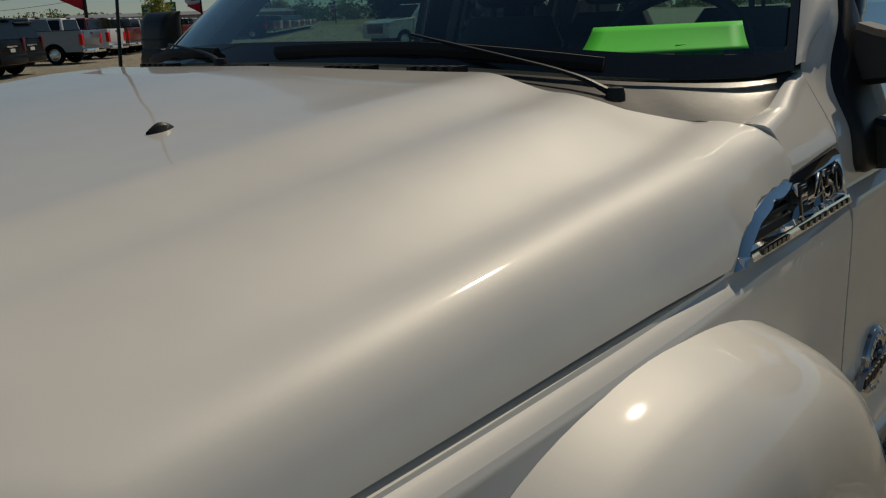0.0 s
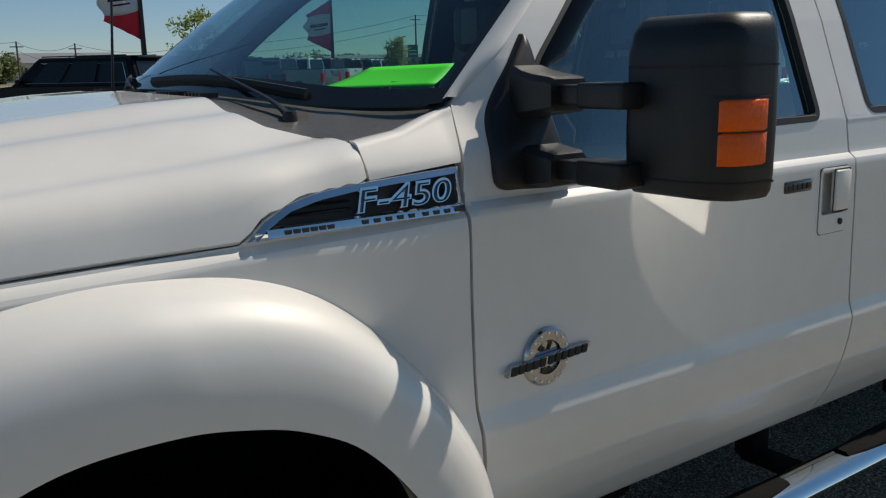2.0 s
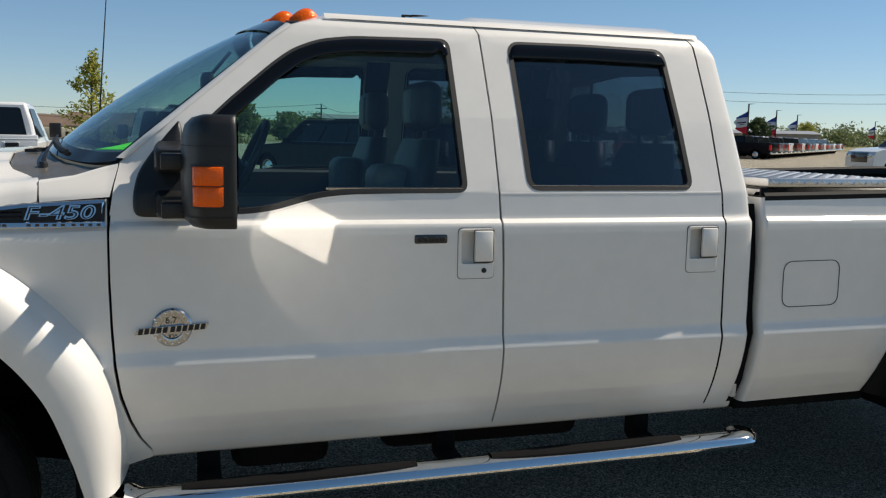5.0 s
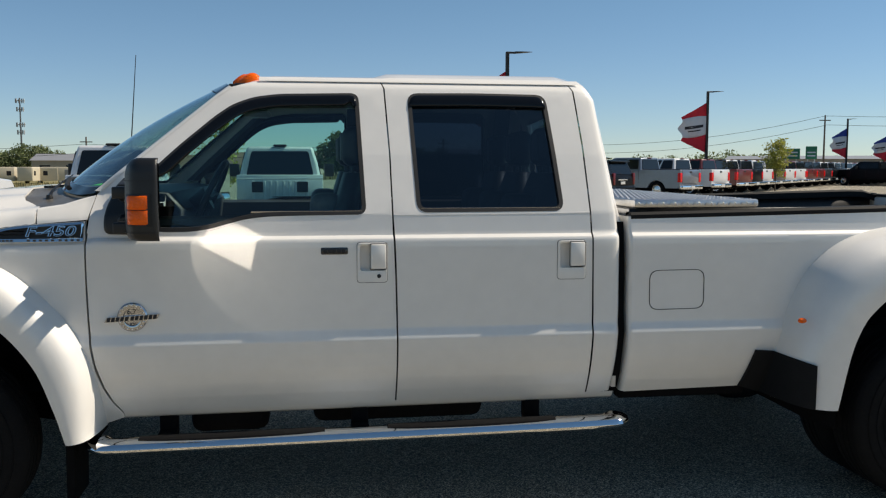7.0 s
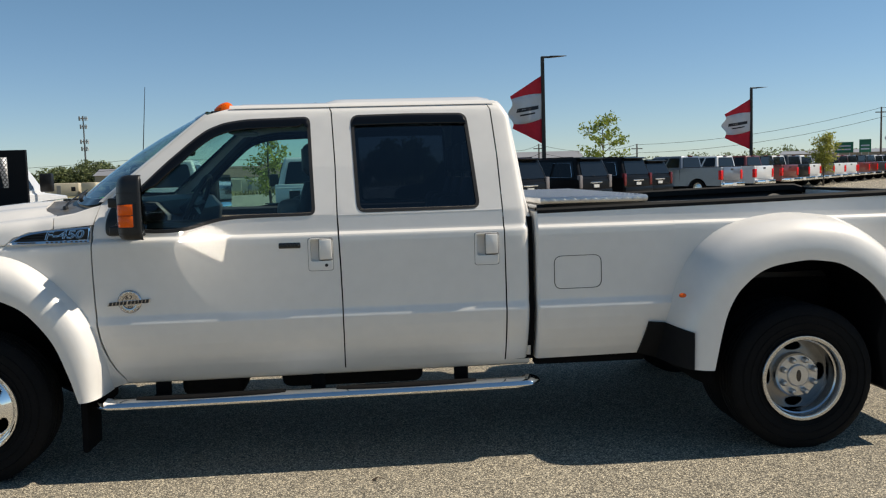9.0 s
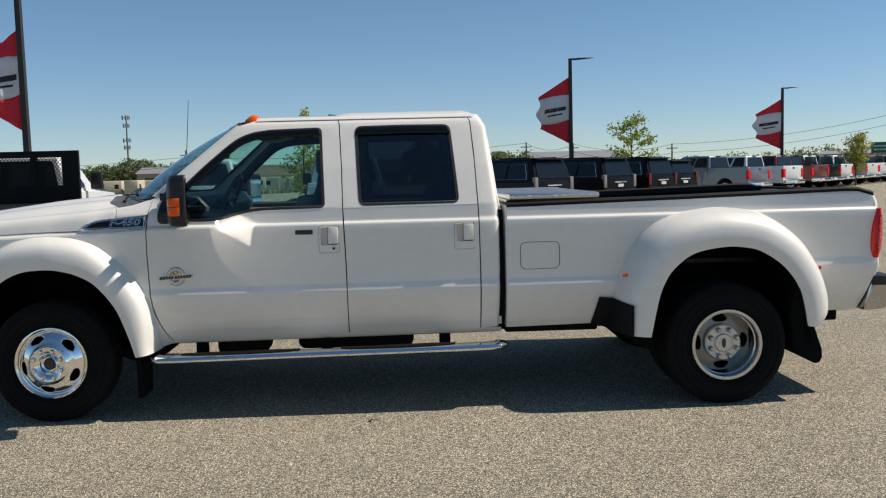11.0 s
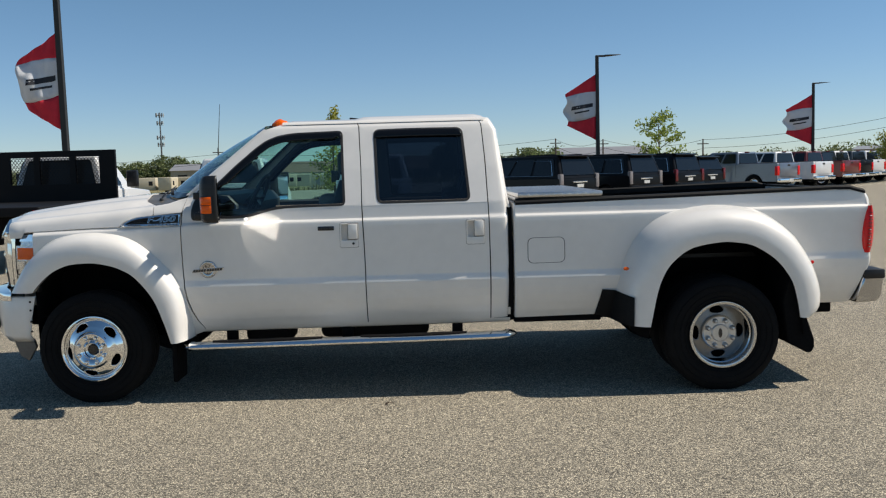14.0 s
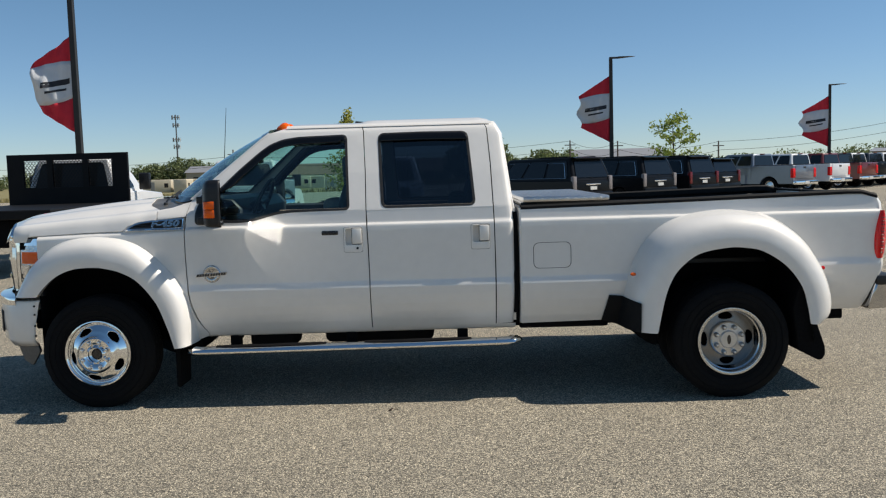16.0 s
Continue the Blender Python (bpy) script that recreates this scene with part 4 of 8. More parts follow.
# ---- tow mirrors ----
def tow_mirror(mirror):
    base_pts = [(0.705, 1.268), (0.702, 1.33), (0.715, 1.40), (0.755, 1.462), (0.815, 1.535), (0.842, 1.568), (0.850, 1.545), (0.862, 1.42), (0.880, 1.32), (0.905, 1.285), (0.905, 1.264)]
    base_pts = [(p.x, p.y) for p in rounded([(*p, 0) for p in base_pts], 0.03, 4)]
    mid = Vector((0.80, 1.36))
    bm = bmesh.new()
    rows = [[on_side(Vector(p).lerp(mid, k), o) for p in base_pts] for k, o in ((0.0, 0.004), (0.0, -0.010), (0.03, -0.016), (0.12, -0.019), (0.4, -0.020), (0.95, -0.020))]
    V = grid_mesh(bm, rows, close_u=True)
    bm.faces.new(V[-1])
    base = part("mirror_base", bm, M_BLACK, truck, "black plastic tow-mirror base on the door corner", mirror=mirror, angle=50)
    for z in (1.449, 1.310):
        # knuckle: a wedge that sweeps out of the base and flattens towards the arm
        bm = bmesh.new()
        rows = []
        for y, top, bot, x0, x1 in ((0.075, 0.052, -0.050, 0.772, 0.862), (0.045, 0.042, -0.046, 0.768, 0.868), (0.015, 0.036, -0.042, 0.768, 0.872), (-0.030, 0.030, -0.036, 0.772, 0.872), (-0.040, 0.026, -0.032, 0.776, 0.868)):
            rows.append([Vector((x, y, zz)) for x, zz in ((x0, z + bot + 0.010), (x0, z + top - 0.010), (x0 + 0.010, z + top), (x1 - 0.010, z + top), (x1, z + top - 0.010), (x1, z + bot + 0.010), (x1 - 0.010, z + bot), (x0 + 0.010, z + bot))])
        V = grid_mesh(bm, rows, close_u=True)
        bm.faces.new(V[0])
        bm.faces.new(V[-1])
        part("mirror_knuckle", bm, M_BLACK, base, mirror=mirror)
        for y0, y1, k in ((-0.095, -0.035, 0.004), (-0.20, -0.090, 0.0)):
            bm = bmesh.new()
            rounded_box(bm, (0.790 + k, y0, z - 0.026 + k), (0.862 - k, y1, z + 0.020 - k), 0.006)
            part("mirror_arm", bm, M_BLACK, base, mirror=mirror)
    # head: a tapering shell
    bm = bmesh.new()
    rows = []
    outline = lambda g: rounded([(0.842 + g, -0.150 - 0.004), (0.858 + g * 0.8, -0.300), (0.895 + g * 0.4, -0.360 + g * 0.5), (0.998, -0.372 + g * 0.5), (0.922, -0.150)], 0.024, 4)
    for z, g in ((1.268, 0.045), (1.272, 0.022), (1.284, 0.008), (1.31, 0.002), (1.40, 0.0), (1.52, 0.004), (1.552, 0.014), (1.572, 0.034), (1.580, 0.060)):
        rows.append([Vector((p[0], p[1], z)) for p in outline(g)])
    V = grid_mesh(bm, rows, close_u=True)
    bm.faces.new(V[0][::-1])
    bm.faces.new(V[-1])
    head = part("mirror_head", bm, M_BLACK, truck, "black textured tow-mirror housing", mirror=mirror, angle=50)
    for z in (1.495, 1.300):
        bm = bmesh.new()
        rows = [[Vector((p[0] - (0.0015 if p[0] < 0.9 else 0), p[1] - 0.0015, zz)) for p in outline(0.001)] for zz in (z - 0.0015, z + 0.0015)]
        grid_mesh(bm, rows, close_u=True)
        part("mirror_seam", bm, M_SEAL, head, mirror=mirror)
    wrap = resample(smooth_line([(0.872, -0.327, 0), (0.893, -0.356, 0), (0.925, -0.366, 0), (0.966, -0.3715, 0)], 6), 12)
    for name, z0, z1, a, e, out, mt, lab in (("lamp_bezel", 1.325, 1.445, 0, 12, 0.0025, M_SEAL, ""), ("amber_lamp", 1.331, 1.3855, 1, 11, 0.006, M_AMBER, "lower amber cell of the side marker lamp"), ("amber_lamp", 1.3875, 1.440, 1, 11, 0.006, M_AMBER, "upper amber cell of the side marker lamp")):
        bm = bmesh.new()
        rows = []
        for k in range(a, e + 1):
            d = (wrap[min(12, k + 1)] - wrap[max(0, k - 1)]).normalized()
            n = Vector((d.y, -d.x, 0))
            q = wrap[k]
            rim = 0.35 if k in (a, e) else 1.0
            rows.append([Vector((q.x, q.y, z)) + n * o for z, o in ((z0, -0.006), (z0, out * 0.4), (z0 + 0.004, out * rim), (z1 - 0.004, out * rim), (z1, out * 0.4), (z1, -0.006))])
        grid_mesh(bm, rows)
        part(name, bm, mt, head, lab, mirror=mirror, angle=50)
    # glasses, turned towards the driver: the upper flat one and the lower wide-angle one
    for z0, z1, bow in ((1.378, 1.560, 0.0), (1.290, 1.368, 0.010)):
        bm = bmesh.new()
        rows = []
        for j in range(9):
            t = j / 8
            y = lerp(-0.352, -0.172, t)
            x = 0.9965 - 0.345 * (y + 0.352)
            rows.append([Vector((x + bow * (4 * t * (1 - t) + 4 * s * (1 - s) - 1), y, lerp(z0, z1, s))) for s in np.linspace(0, 1, 7)])
        grid_mesh(bm, rows)
        part("mirror_glass", bm, M_MIRROR, head, "silvered mirror glass", mirror=mirror)


tow_mirror(False)
tow_mirror(True)


# ---- side details ----
def handles(mirror):
    for x0, lock in ((1.747, True), (2.636, False)):
        x1, z0, z1 = x0 + 0.130, 1.050, 1.223
        y0 = side_y(1.8, 1.12)
        bm = bmesh.new()
        outer = rounded([(x0, z0), (x1, z0), (x1, z1), (x0, z1)], 0.016, 4)
        inner = rounded([(x0 + 0.012, z0 + 0.05), (x1 - 0.01, z0 + 0.05), (x1 - 0.01, z1 - 0.012), (x0 + 0.012, z1 - 0.012)], 0.012, 4)
        rows = []
        for pts, o in ((outer, 0.004), (outer, -0.003), ([tuple(Vector(p).lerp(Vector(q), 0.35)) for p, q in zip(outer, inner)], -0.005), (inner, -0.001), (inner, 0.028)):
            rows.append([Vector((p[0], y0 + o, p[1])) for p in pts])
        V = grid_mesh(bm, rows, close_u=True)
        bm.faces.new(V[-1])
        h = part("handle_bezel", bm, M_PAINT, truck, "white recessed door-handle bezel", mirror=mirror, angle=40)
        bm = bmesh.new()
        rounded_box(bm, (x0 + 0.058, y0 - 0.014, z0 + 0.058), (x1 - 0.006, y0 + 0.006, z1 - 0.008), 0.006, 2)
        part("handle_lever", bm, M_PAINT, h, mirror=mirror)
        # dark joints round the bezel and the lever
        lev = rounded([(x0 + 0.056, z0 + 0.056), (x1 - 0.004, z0 + 0.056), (x1 - 0.004, z1 - 0.006), (x0 + 0.056, z1 - 0.006)], 0.007, 3)
        for pts, o in ((outer, 0.0005), (lev, -0.0055)):
            bm = bmesh.new()
            grid_mesh(bm, [[Vector((p[0], y0 + o, p[1])) for p in inset(pts, k)] for k in (-0.0026, 0.0006)], close_u=True)
            part("joint", bm, M_SEAL, h, mirror=mirror, thick=0.002)
        if lock:
            bm = bmesh.new()
            lathe_mesh(bm, [(0.0, -0.009), (0.004, -0.009), (0.008, -0.008), (0.009, -0.004), (0.009, 0.0)], (x0 + 0.094, y0, z0 + 0.027), "y", 16)
            part("key_cylinder", bm, M_SEAL, h, mirror=mirror)
    if not mirror:
        bm = bmesh.new()
        y0 = side_y(1.65, 1.187)
        rounded_box(bm, (1.593, y0 - 0.005, 1.173), (1.708, y0 + 0.004, 1.203), 0.005, 2)
        kp = part("keypad", bm, M_GLOSSBLACK, truck, "black five-button door keypad")
        for i in range(5):
            bm = bmesh.new()
            rounded_box(bm, (1.603 + 0.0195 * i, y0 - 0.0065, 1.180), (1.619 + 0.0195 * i, y0 - 0.004, 1.196), 0.002, 1)
            part("button", bm, M_BLACK, kp)
        # fuel flap: a rounded square joint
        for a, b, mt, o0 in ((0.0, 0.0042, M_SEAL, -0.0012),):
            bm = bmesh.new()
            pts = rounded([(3.066, 0.900), (3.330, 0.902), (3.330, 1.084), (3.066, 1.082)], 0.045, 6)
            rows = [[on_side(p, o0) for p in inset(pts, k)] for k in (a, b)]
            grid_mesh(bm, rows, close_u=True)
            part("fuel_flap", bm, mt, truck, "rounded square fuel-filler flap joint")
    # rear flare lamps
    bm = bmesh.new()
    lathe_mesh(bm, [(0.0, -0.012), (0.014, -0.010), (0.019, -0.004), (0.020, 0.004)], (3.728, -0.140, 0.862), "y", 20)
    for v in bm.verts:
        v.co.z = 0.862 + (v.co.z - 0.862) * 0.62
    part("side_marker", bm, M_AMBER, truck, "small round amber marker on the rear flare", mirror=mirror)
    bm = bmesh.new()
    lathe_mesh(bm, [(0.0, -0.008), (0.008, -0.006), (0.012, -0.002), (0.013, 0.004)], (5.036, -0.085, 0.865), "y", 16)
    part("side_marker", bm, M_RED, truck, "small round red marker on the rear flare", mirror=mirror)
    # stone guard, wrapped over the flare's foot, and mud flaps
    bm = bmesh.new()
    bulge = [(0.0, 0.0), (0.035, 0.20), (0.085, 0.42), (0.125, 0.545), (0.18, 0.675), (0.27, 0.815), (0.38, 0.905), (0.52, 0.965)]
    rows = []
    for r in coons([(3.545, 0.515), (3.65, 0.482), (3.765, 0.470)], [(3.765, 0.470), (3.769, 0.668)], [(3.59, 0.702), (3.68, 0.694), (3.769, 0.668)], [(3.545, 0.515), (3.59, 0.702)], 16, 8):
        row = []
        for x, z in r:
            t = max(0.0, (x - table(z, [(0.48, 3.66), (0.70, 3.69)])) / 0.225)
            row.append(Vector((x, lerp(side_y(x, z), -0.215, table(t, bulge)) - 0.017, z)))
        rows.append(row)
    grid_mesh(bm, rows)
    flange(bm, 0.02)
    part("stone_guard", bm, M_CAP, truck, "black textured stone guard ahead of the flare", mirror=mirror)
    for pts, ya, yb in (([(4.86, 0.84), (4.93, 0.60), (5.02, 0.34), (5.022, 0.285), (5.005, 0.25), (4.975, 0.243), (4.84, 0.315), (4.80, 0.60)], -0.17, 0.35),
                        ([(0.50, 0.62), (0.550, 0.42), (0.548, 0.30), (0.543, 0.118), (0.537, 0.108), (0.516, 0.108), (0.508, 0.12), (0.510, 0.42), (0.47, 0.62)], 0.06, 0.29)):
        bm = bmesh.new()
        plate_mesh(bm, [(p[0], ya, p[1]) for p in pts], (0, 1, 0), yb - ya)
        part("mud_flap", bm, M_DARK, truck, "black rubber mud flap", mirror=mirror, bevel=0.008)
    # step bar with two pads and brackets
    bm = bmesh.new()
    path = [(0.650, 0.03, 0.385), (0.68, -0.005, 0.383), (0.73, -0.025, 0.383), (1.2, -0.028, 0.387), (1.8, -0.028, 0.392), (2.4, -0.028, 0.397), (2.86, -0.025, 0.402), (2.905, -0.005, 0.403), (2.925, 0.03, 0.404)]
    tube_mesh(bm, smooth_line(path, 6), 0.058, 16, flat=0.52)
    sb = part("step_bar", bm, M_CHROME, truck, "polished chrome oval step bar", mirror=mirror)
    for xa, xb in ((0.83, 1.60), (1.87, 2.62)):
        bm = bmesh.new()
        rows = []
        for i in range(21):
            t = i / 20
            x = lerp(xa, xb, t)
            w = 0.052 * min(1, math.sin(math.pi * min(max(t, 0.02), 0.98)) ** 0.2)
            z = 0.386 + 0.0088 * (x - 0.7) + 0.0235
            rows.append([Vector((x, -0.028 + w * y, z + h)) for y, h in ((-0.80, -0.010), (-0.68, 0.003), (-0.4, 0.009), (0.4, 0.010), (0.8, 0.004), (1.0, -0.012))])
        grid_mesh(bm, rows)
        pad = part("step_pad", bm, M_DARK, sb, mirror=mirror)
    for x in (0.92, 1.76, 2.56):
        bm = bmesh.new()
        rounded_box(bm, (x - 0.04, -0.02, 0.362), (x + 0.04, 0.20, 0.394), 0.010, 2)
        rounded_box(bm, (x - 0.038, 0.15, 0.37), (x + 0.038, 0.22, 0.54), 0.012, 2)
        part("step_bracket", bm, M_DARK, truck, mirror=mirror)


handles(False)
handles(True)


# ---- badges: plain raised shapes in place of lettering ----
BADGE = [(0.196, 1.236), (0.232, 1.266), (0.275, 1.288), (0.33, 1.301), (0.40, 1.309), (0.50, 1.315), (0.626, 1.322), (0.622, 1.245), (0.50, 1.241), (0.35, 1.239)]


def slab(bm, pts, y, d):
    plate_mesh(bm, [(x, y, z) for x, z in pts], (0, 1, 0), d)


def badge_at(p, off):
    """A point of the badge's flat face, which bridges the fender's shoulder."""
    return Vector((p[0], side_y(p[0], 1.29) - 0.0140 + (p[1] - 1.236) * 0.25 + off, p[1]))


def side_badge(mirror):
    bm = bmesh.new()
    o = resample([(*p, 0) for p in BADGE + [BADGE[0]]], 60)[:-1]
    inn = [(p[0], p[1]) for p in (Vector(q) for q in o)]
    rows = [[badge_at((p.x, p.y), 0.006) for p in o], [badge_at((p.x, p.y), -0.003) for p in o], [badge_at(p, -0.006) for p in inset_even(inn, 0.002)], [badge_at(p, -0.012) for p in inset_even(inn, 0.011)], [badge_at(p, -0.010) for p in inset_even(inn, 0.0125)], [badge_at(p, -0.001) for p in inset_even(inn, 0.0135)]]
    grid_mesh(bm, rows, close_u=True)
    b = part("fender_badge", bm, M_CHROME, truck, "chrome-rimmed black fender vent badge", mirror=mirror)
    bm = bmesh.new()
    grid_mesh(bm, [[badge_at((x, lerp(1.246, table(x, BADGE[:7]) - 0.008, k / 8)), -0.003) for k in range(9)] for x in np.linspace(0.226, 0.620, 24)])
    part("badge_panel", bm, M_SEAL, b, mirror=mirror)
    # chrome lower strip
    bm = bmesh.new()
    grid_mesh(bm, [[badge_at((x, z), oo) for z, oo in ((1.2405, -0.0135), (1.2435, -0.0135), (1.253, -0.0120), (1.257, -0.004))] for x in np.linspace(0.232, 0.622, 14)])
    part("badge_strip", bm, M_CHROME, b, mirror=mirror)
    for x in [0.262 + 0.0155 * i for i in range(6)] + [0.405 + 0.0235 * i + (0.006 if i > 4 else 0) for i in range(9)]:
        bm = bmesh.new()
        slab(bm, [(x, 1.243), (x + 0.011, 1.243), (x + 0.011, 1.250), (x, 1.250)], badge_at((x, 1.2465), -0.016).y, 0.004)
        part("strip_bar", bm, M_GLOSSBLACK, b, mirror=mirror, smooth=False)
    # louvres
    for z in (1.270, 1.283):
        bm = bmesh.new()
        grid_mesh(bm, [[badge_at((x, z + h), oo) for h, oo in ((-0.003, -0.003), (0.0, -0.009), (0.003, -0.003))] for x in np.linspace(0.27 if z < 1.28 else 0.295, 0.39, 8)])
        part("louvre", bm, M_GLOSSBLACK, b, mirror=mirror)
    # raised characters on the badge's leaning face
    for wide, depth, off, mt, name in ((0.0019, 0.0055, -0.0100, M_CHROME, "number"), (-0.0010, 0.0010, -0.0165, M_GLOSSBLACK, "figure_face")):
        cu = bpy.data.curves.new("figure", "FONT")
        cu.body, cu.size, cu.extrude, cu.offset, cu.shear, cu.space_character = "F-450", 0.055, depth, wide, 0.22, 1.04
        tmp = bpy.data.objects.new("figure", cu)
        me = bpy.data.meshes.new_from_object(tmp)
        bpy.data.objects.remove(tmp)
        ob = new(name, me)
        me.materials.append(mt)
        ob.parent = b
        o0 = badge_at((0.394, 1.2620), off)
        ux, uz = Vector((1.0, 0.01, 0.02)), Vector((0.0, 0.25, 1.0)).normalized()
        if mirror:
            o0, ux, uz = Vector((o0.x + 0.21, 2 * MID - o0.y, o0.z)), Vector((-1.0, 0.01, 0.02)), Vector((0.0, -0.25, 1.0)).normalized()
        n = ux.cross(uz).normalized()
        ob.matrix_basis = Matrix.Translation(o0) @ Matrix((ux * 1.50, uz * 1.04, n)).transposed().to_4x4()


def door_emblem(mirror):
    cx, cz = 0.811, 0.922
    y0 = side_y(cx, cz)
    bm = bmesh.new()
    lathe_mesh(bm, [(0.0, -0.003), (0.034, -0.003), (0.036, -0.010), (0.046, -0.012), (0.056, -0.011), (0.061, -0.006), (0.062, 0.004)], (cx, y0, cz), "y", 48)
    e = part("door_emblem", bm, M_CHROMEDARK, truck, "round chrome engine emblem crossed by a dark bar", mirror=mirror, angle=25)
    bm = bmesh.new()
    for k in range(16):
        a = 2 * math.pi * k / 16
        lathe_mesh(bm, [(0.0, -0.0145), (0.003, -0.0135), (0.004, -0.010)], (cx + 0.051 * math.cos(a), y0, cz + 0.051 * math.sin(a)), "y", 6)
    part("rivet", bm, M_CHROME, e, "ring of small chrome rivets", mirror=mirror)
    # slanted bar with letter-sized blocks
    rot = lambda p: (cx + p[0] * 0.997 - p[1] * 0.06, cz - 0.003 + p[1] + p[0] * 0.055)
    bm = bmesh.new()
    slab(bm, [rot(p) for p in ((-0.112, -0.0095), (0.100, -0.0095), (0.112, 0.0095), (-0.099, 0.0095))], y0 - 0.017, 0.012)
    part("emblem_bar", bm, M_CHROMEDARK, e, mirror=mirror, smooth=False)
    x = -0.103
    for i in range(11):
        w = 0.0138
        bm = bmesh.new()
        slab(bm, rounded([rot(p) for p in ((x, -0.0088), (x + w, -0.0088), (x + w + 0.005, 0.0088), (x + 0.005, 0.0088))], 0.002, 2), y0 - 0.0195, 0.004)
        part("bar_block", bm, M_SEAL, e, "dark letter-sized block on the bar" if i == 0 else "", mirror=mirror, smooth=False)
        x += 0.0183 + (0.004 if i == 4 else 0)
    for txt, dx, dz, size in (("6.7", -0.021, 0.013, 0.030), ("820", -0.012, -0.036, 0.018)):
        cu = bpy.data.curves.new("figure", "FONT")
        cu.body, cu.size, cu.extrude = txt, size, 0.0015
        tmp = bpy.data.objects.new("figure", cu)
        me = bpy.data.meshes.new_from_object(tmp)
        bpy.data.objects.remove(tmp)
        ob = new("figure", me)
        me.materials.append(M_GLOSSBLACK)
        ob.parent = e
        ob.matrix_basis = pose(cx + dx, y0 - 0.006, cz + dz, 90, 0, 0) if not mirror else pose(cx + dx + 0.04, 2 * MID - y0 + 0.006, cz + dz, 90, 0, 180)


for mirror in (False, True):
    side_badge(mirror)
    door_emblem(mirror)


# ---- wheels ----
def tyre_profile(w, r_in=0.228, r_out=0.398):
    h = w / 2
    return [(r_in, -h * 0.72), (r_in + 0.012, -h * 0.86), (r_in + 0.05, -h * 0.97), (0.315, -h), (0.350, -h * 0.97), (0.378, -h * 0.88), (r_out - 0.006, -h * 0.76), (r_out, -h * 0.66),
            (r_out, -h * 0.40), (r_out - 0.009, -h * 0.37), (r_out - 0.009, -h * 0.30), (r_out, -h * 0.27), (r_out, -h * 0.05), (r_out - 0.009, -h * 0.02), (r_out - 0.009, h * 0.05), (r_out, h * 0.08),
            (r_out, h * 0.33), (r_out - 0.009, h * 0.36), (r_out - 0.009, h * 0.43), (r_out, h * 0.46), (r_out, h * 0.66), (r_out - 0.006, h * 0.76), (0.378, h * 0.88), (0.350, h * 0.97), (0.315, h), (r_in + 0.05, h * 0.97), (r_in, h * 0.72)]


def oval_hole_disc(bm, radii, y_of, centre, holes, hole_r, hole_w, hole_h, sides=180):
    """A dished disc whose hand-holes go through it: quads inside a hole are left out."""
    ring = []
    for r in radii:
        ring.append([bm.verts.new((centre[0] + r * math.cos(2 * math.pi * k / sides), centre[1] + y_of(r), centre[2] + r * math.sin(2 * math.pi * k / sides))) for k in range(sides)])
    for i in range(len(radii) - 1):
        rm = (radii[i] + radii[i + 1]) / 2
        for k in range(sides):
            a = 2 * math.pi * (k + 0.5) / sides
            inside = False
            for q in range(holes):
                c = 2 * math.pi * (q + 0.5) / holes + (0.15 if holes > 4 else -0.75)
                da = (a - c + math.pi) % (2 * math.pi) - math.pi
                if (da * rm / hole_w) ** 2 + ((rm - hole_r) / hole_h) ** 2 < 1:
                    inside = True
            if not inside:
                bm.faces.new((ring[i][k], ring[i][(k + 1) % sides], ring[i + 1][(k + 1) % sides], ring[i + 1][k]))


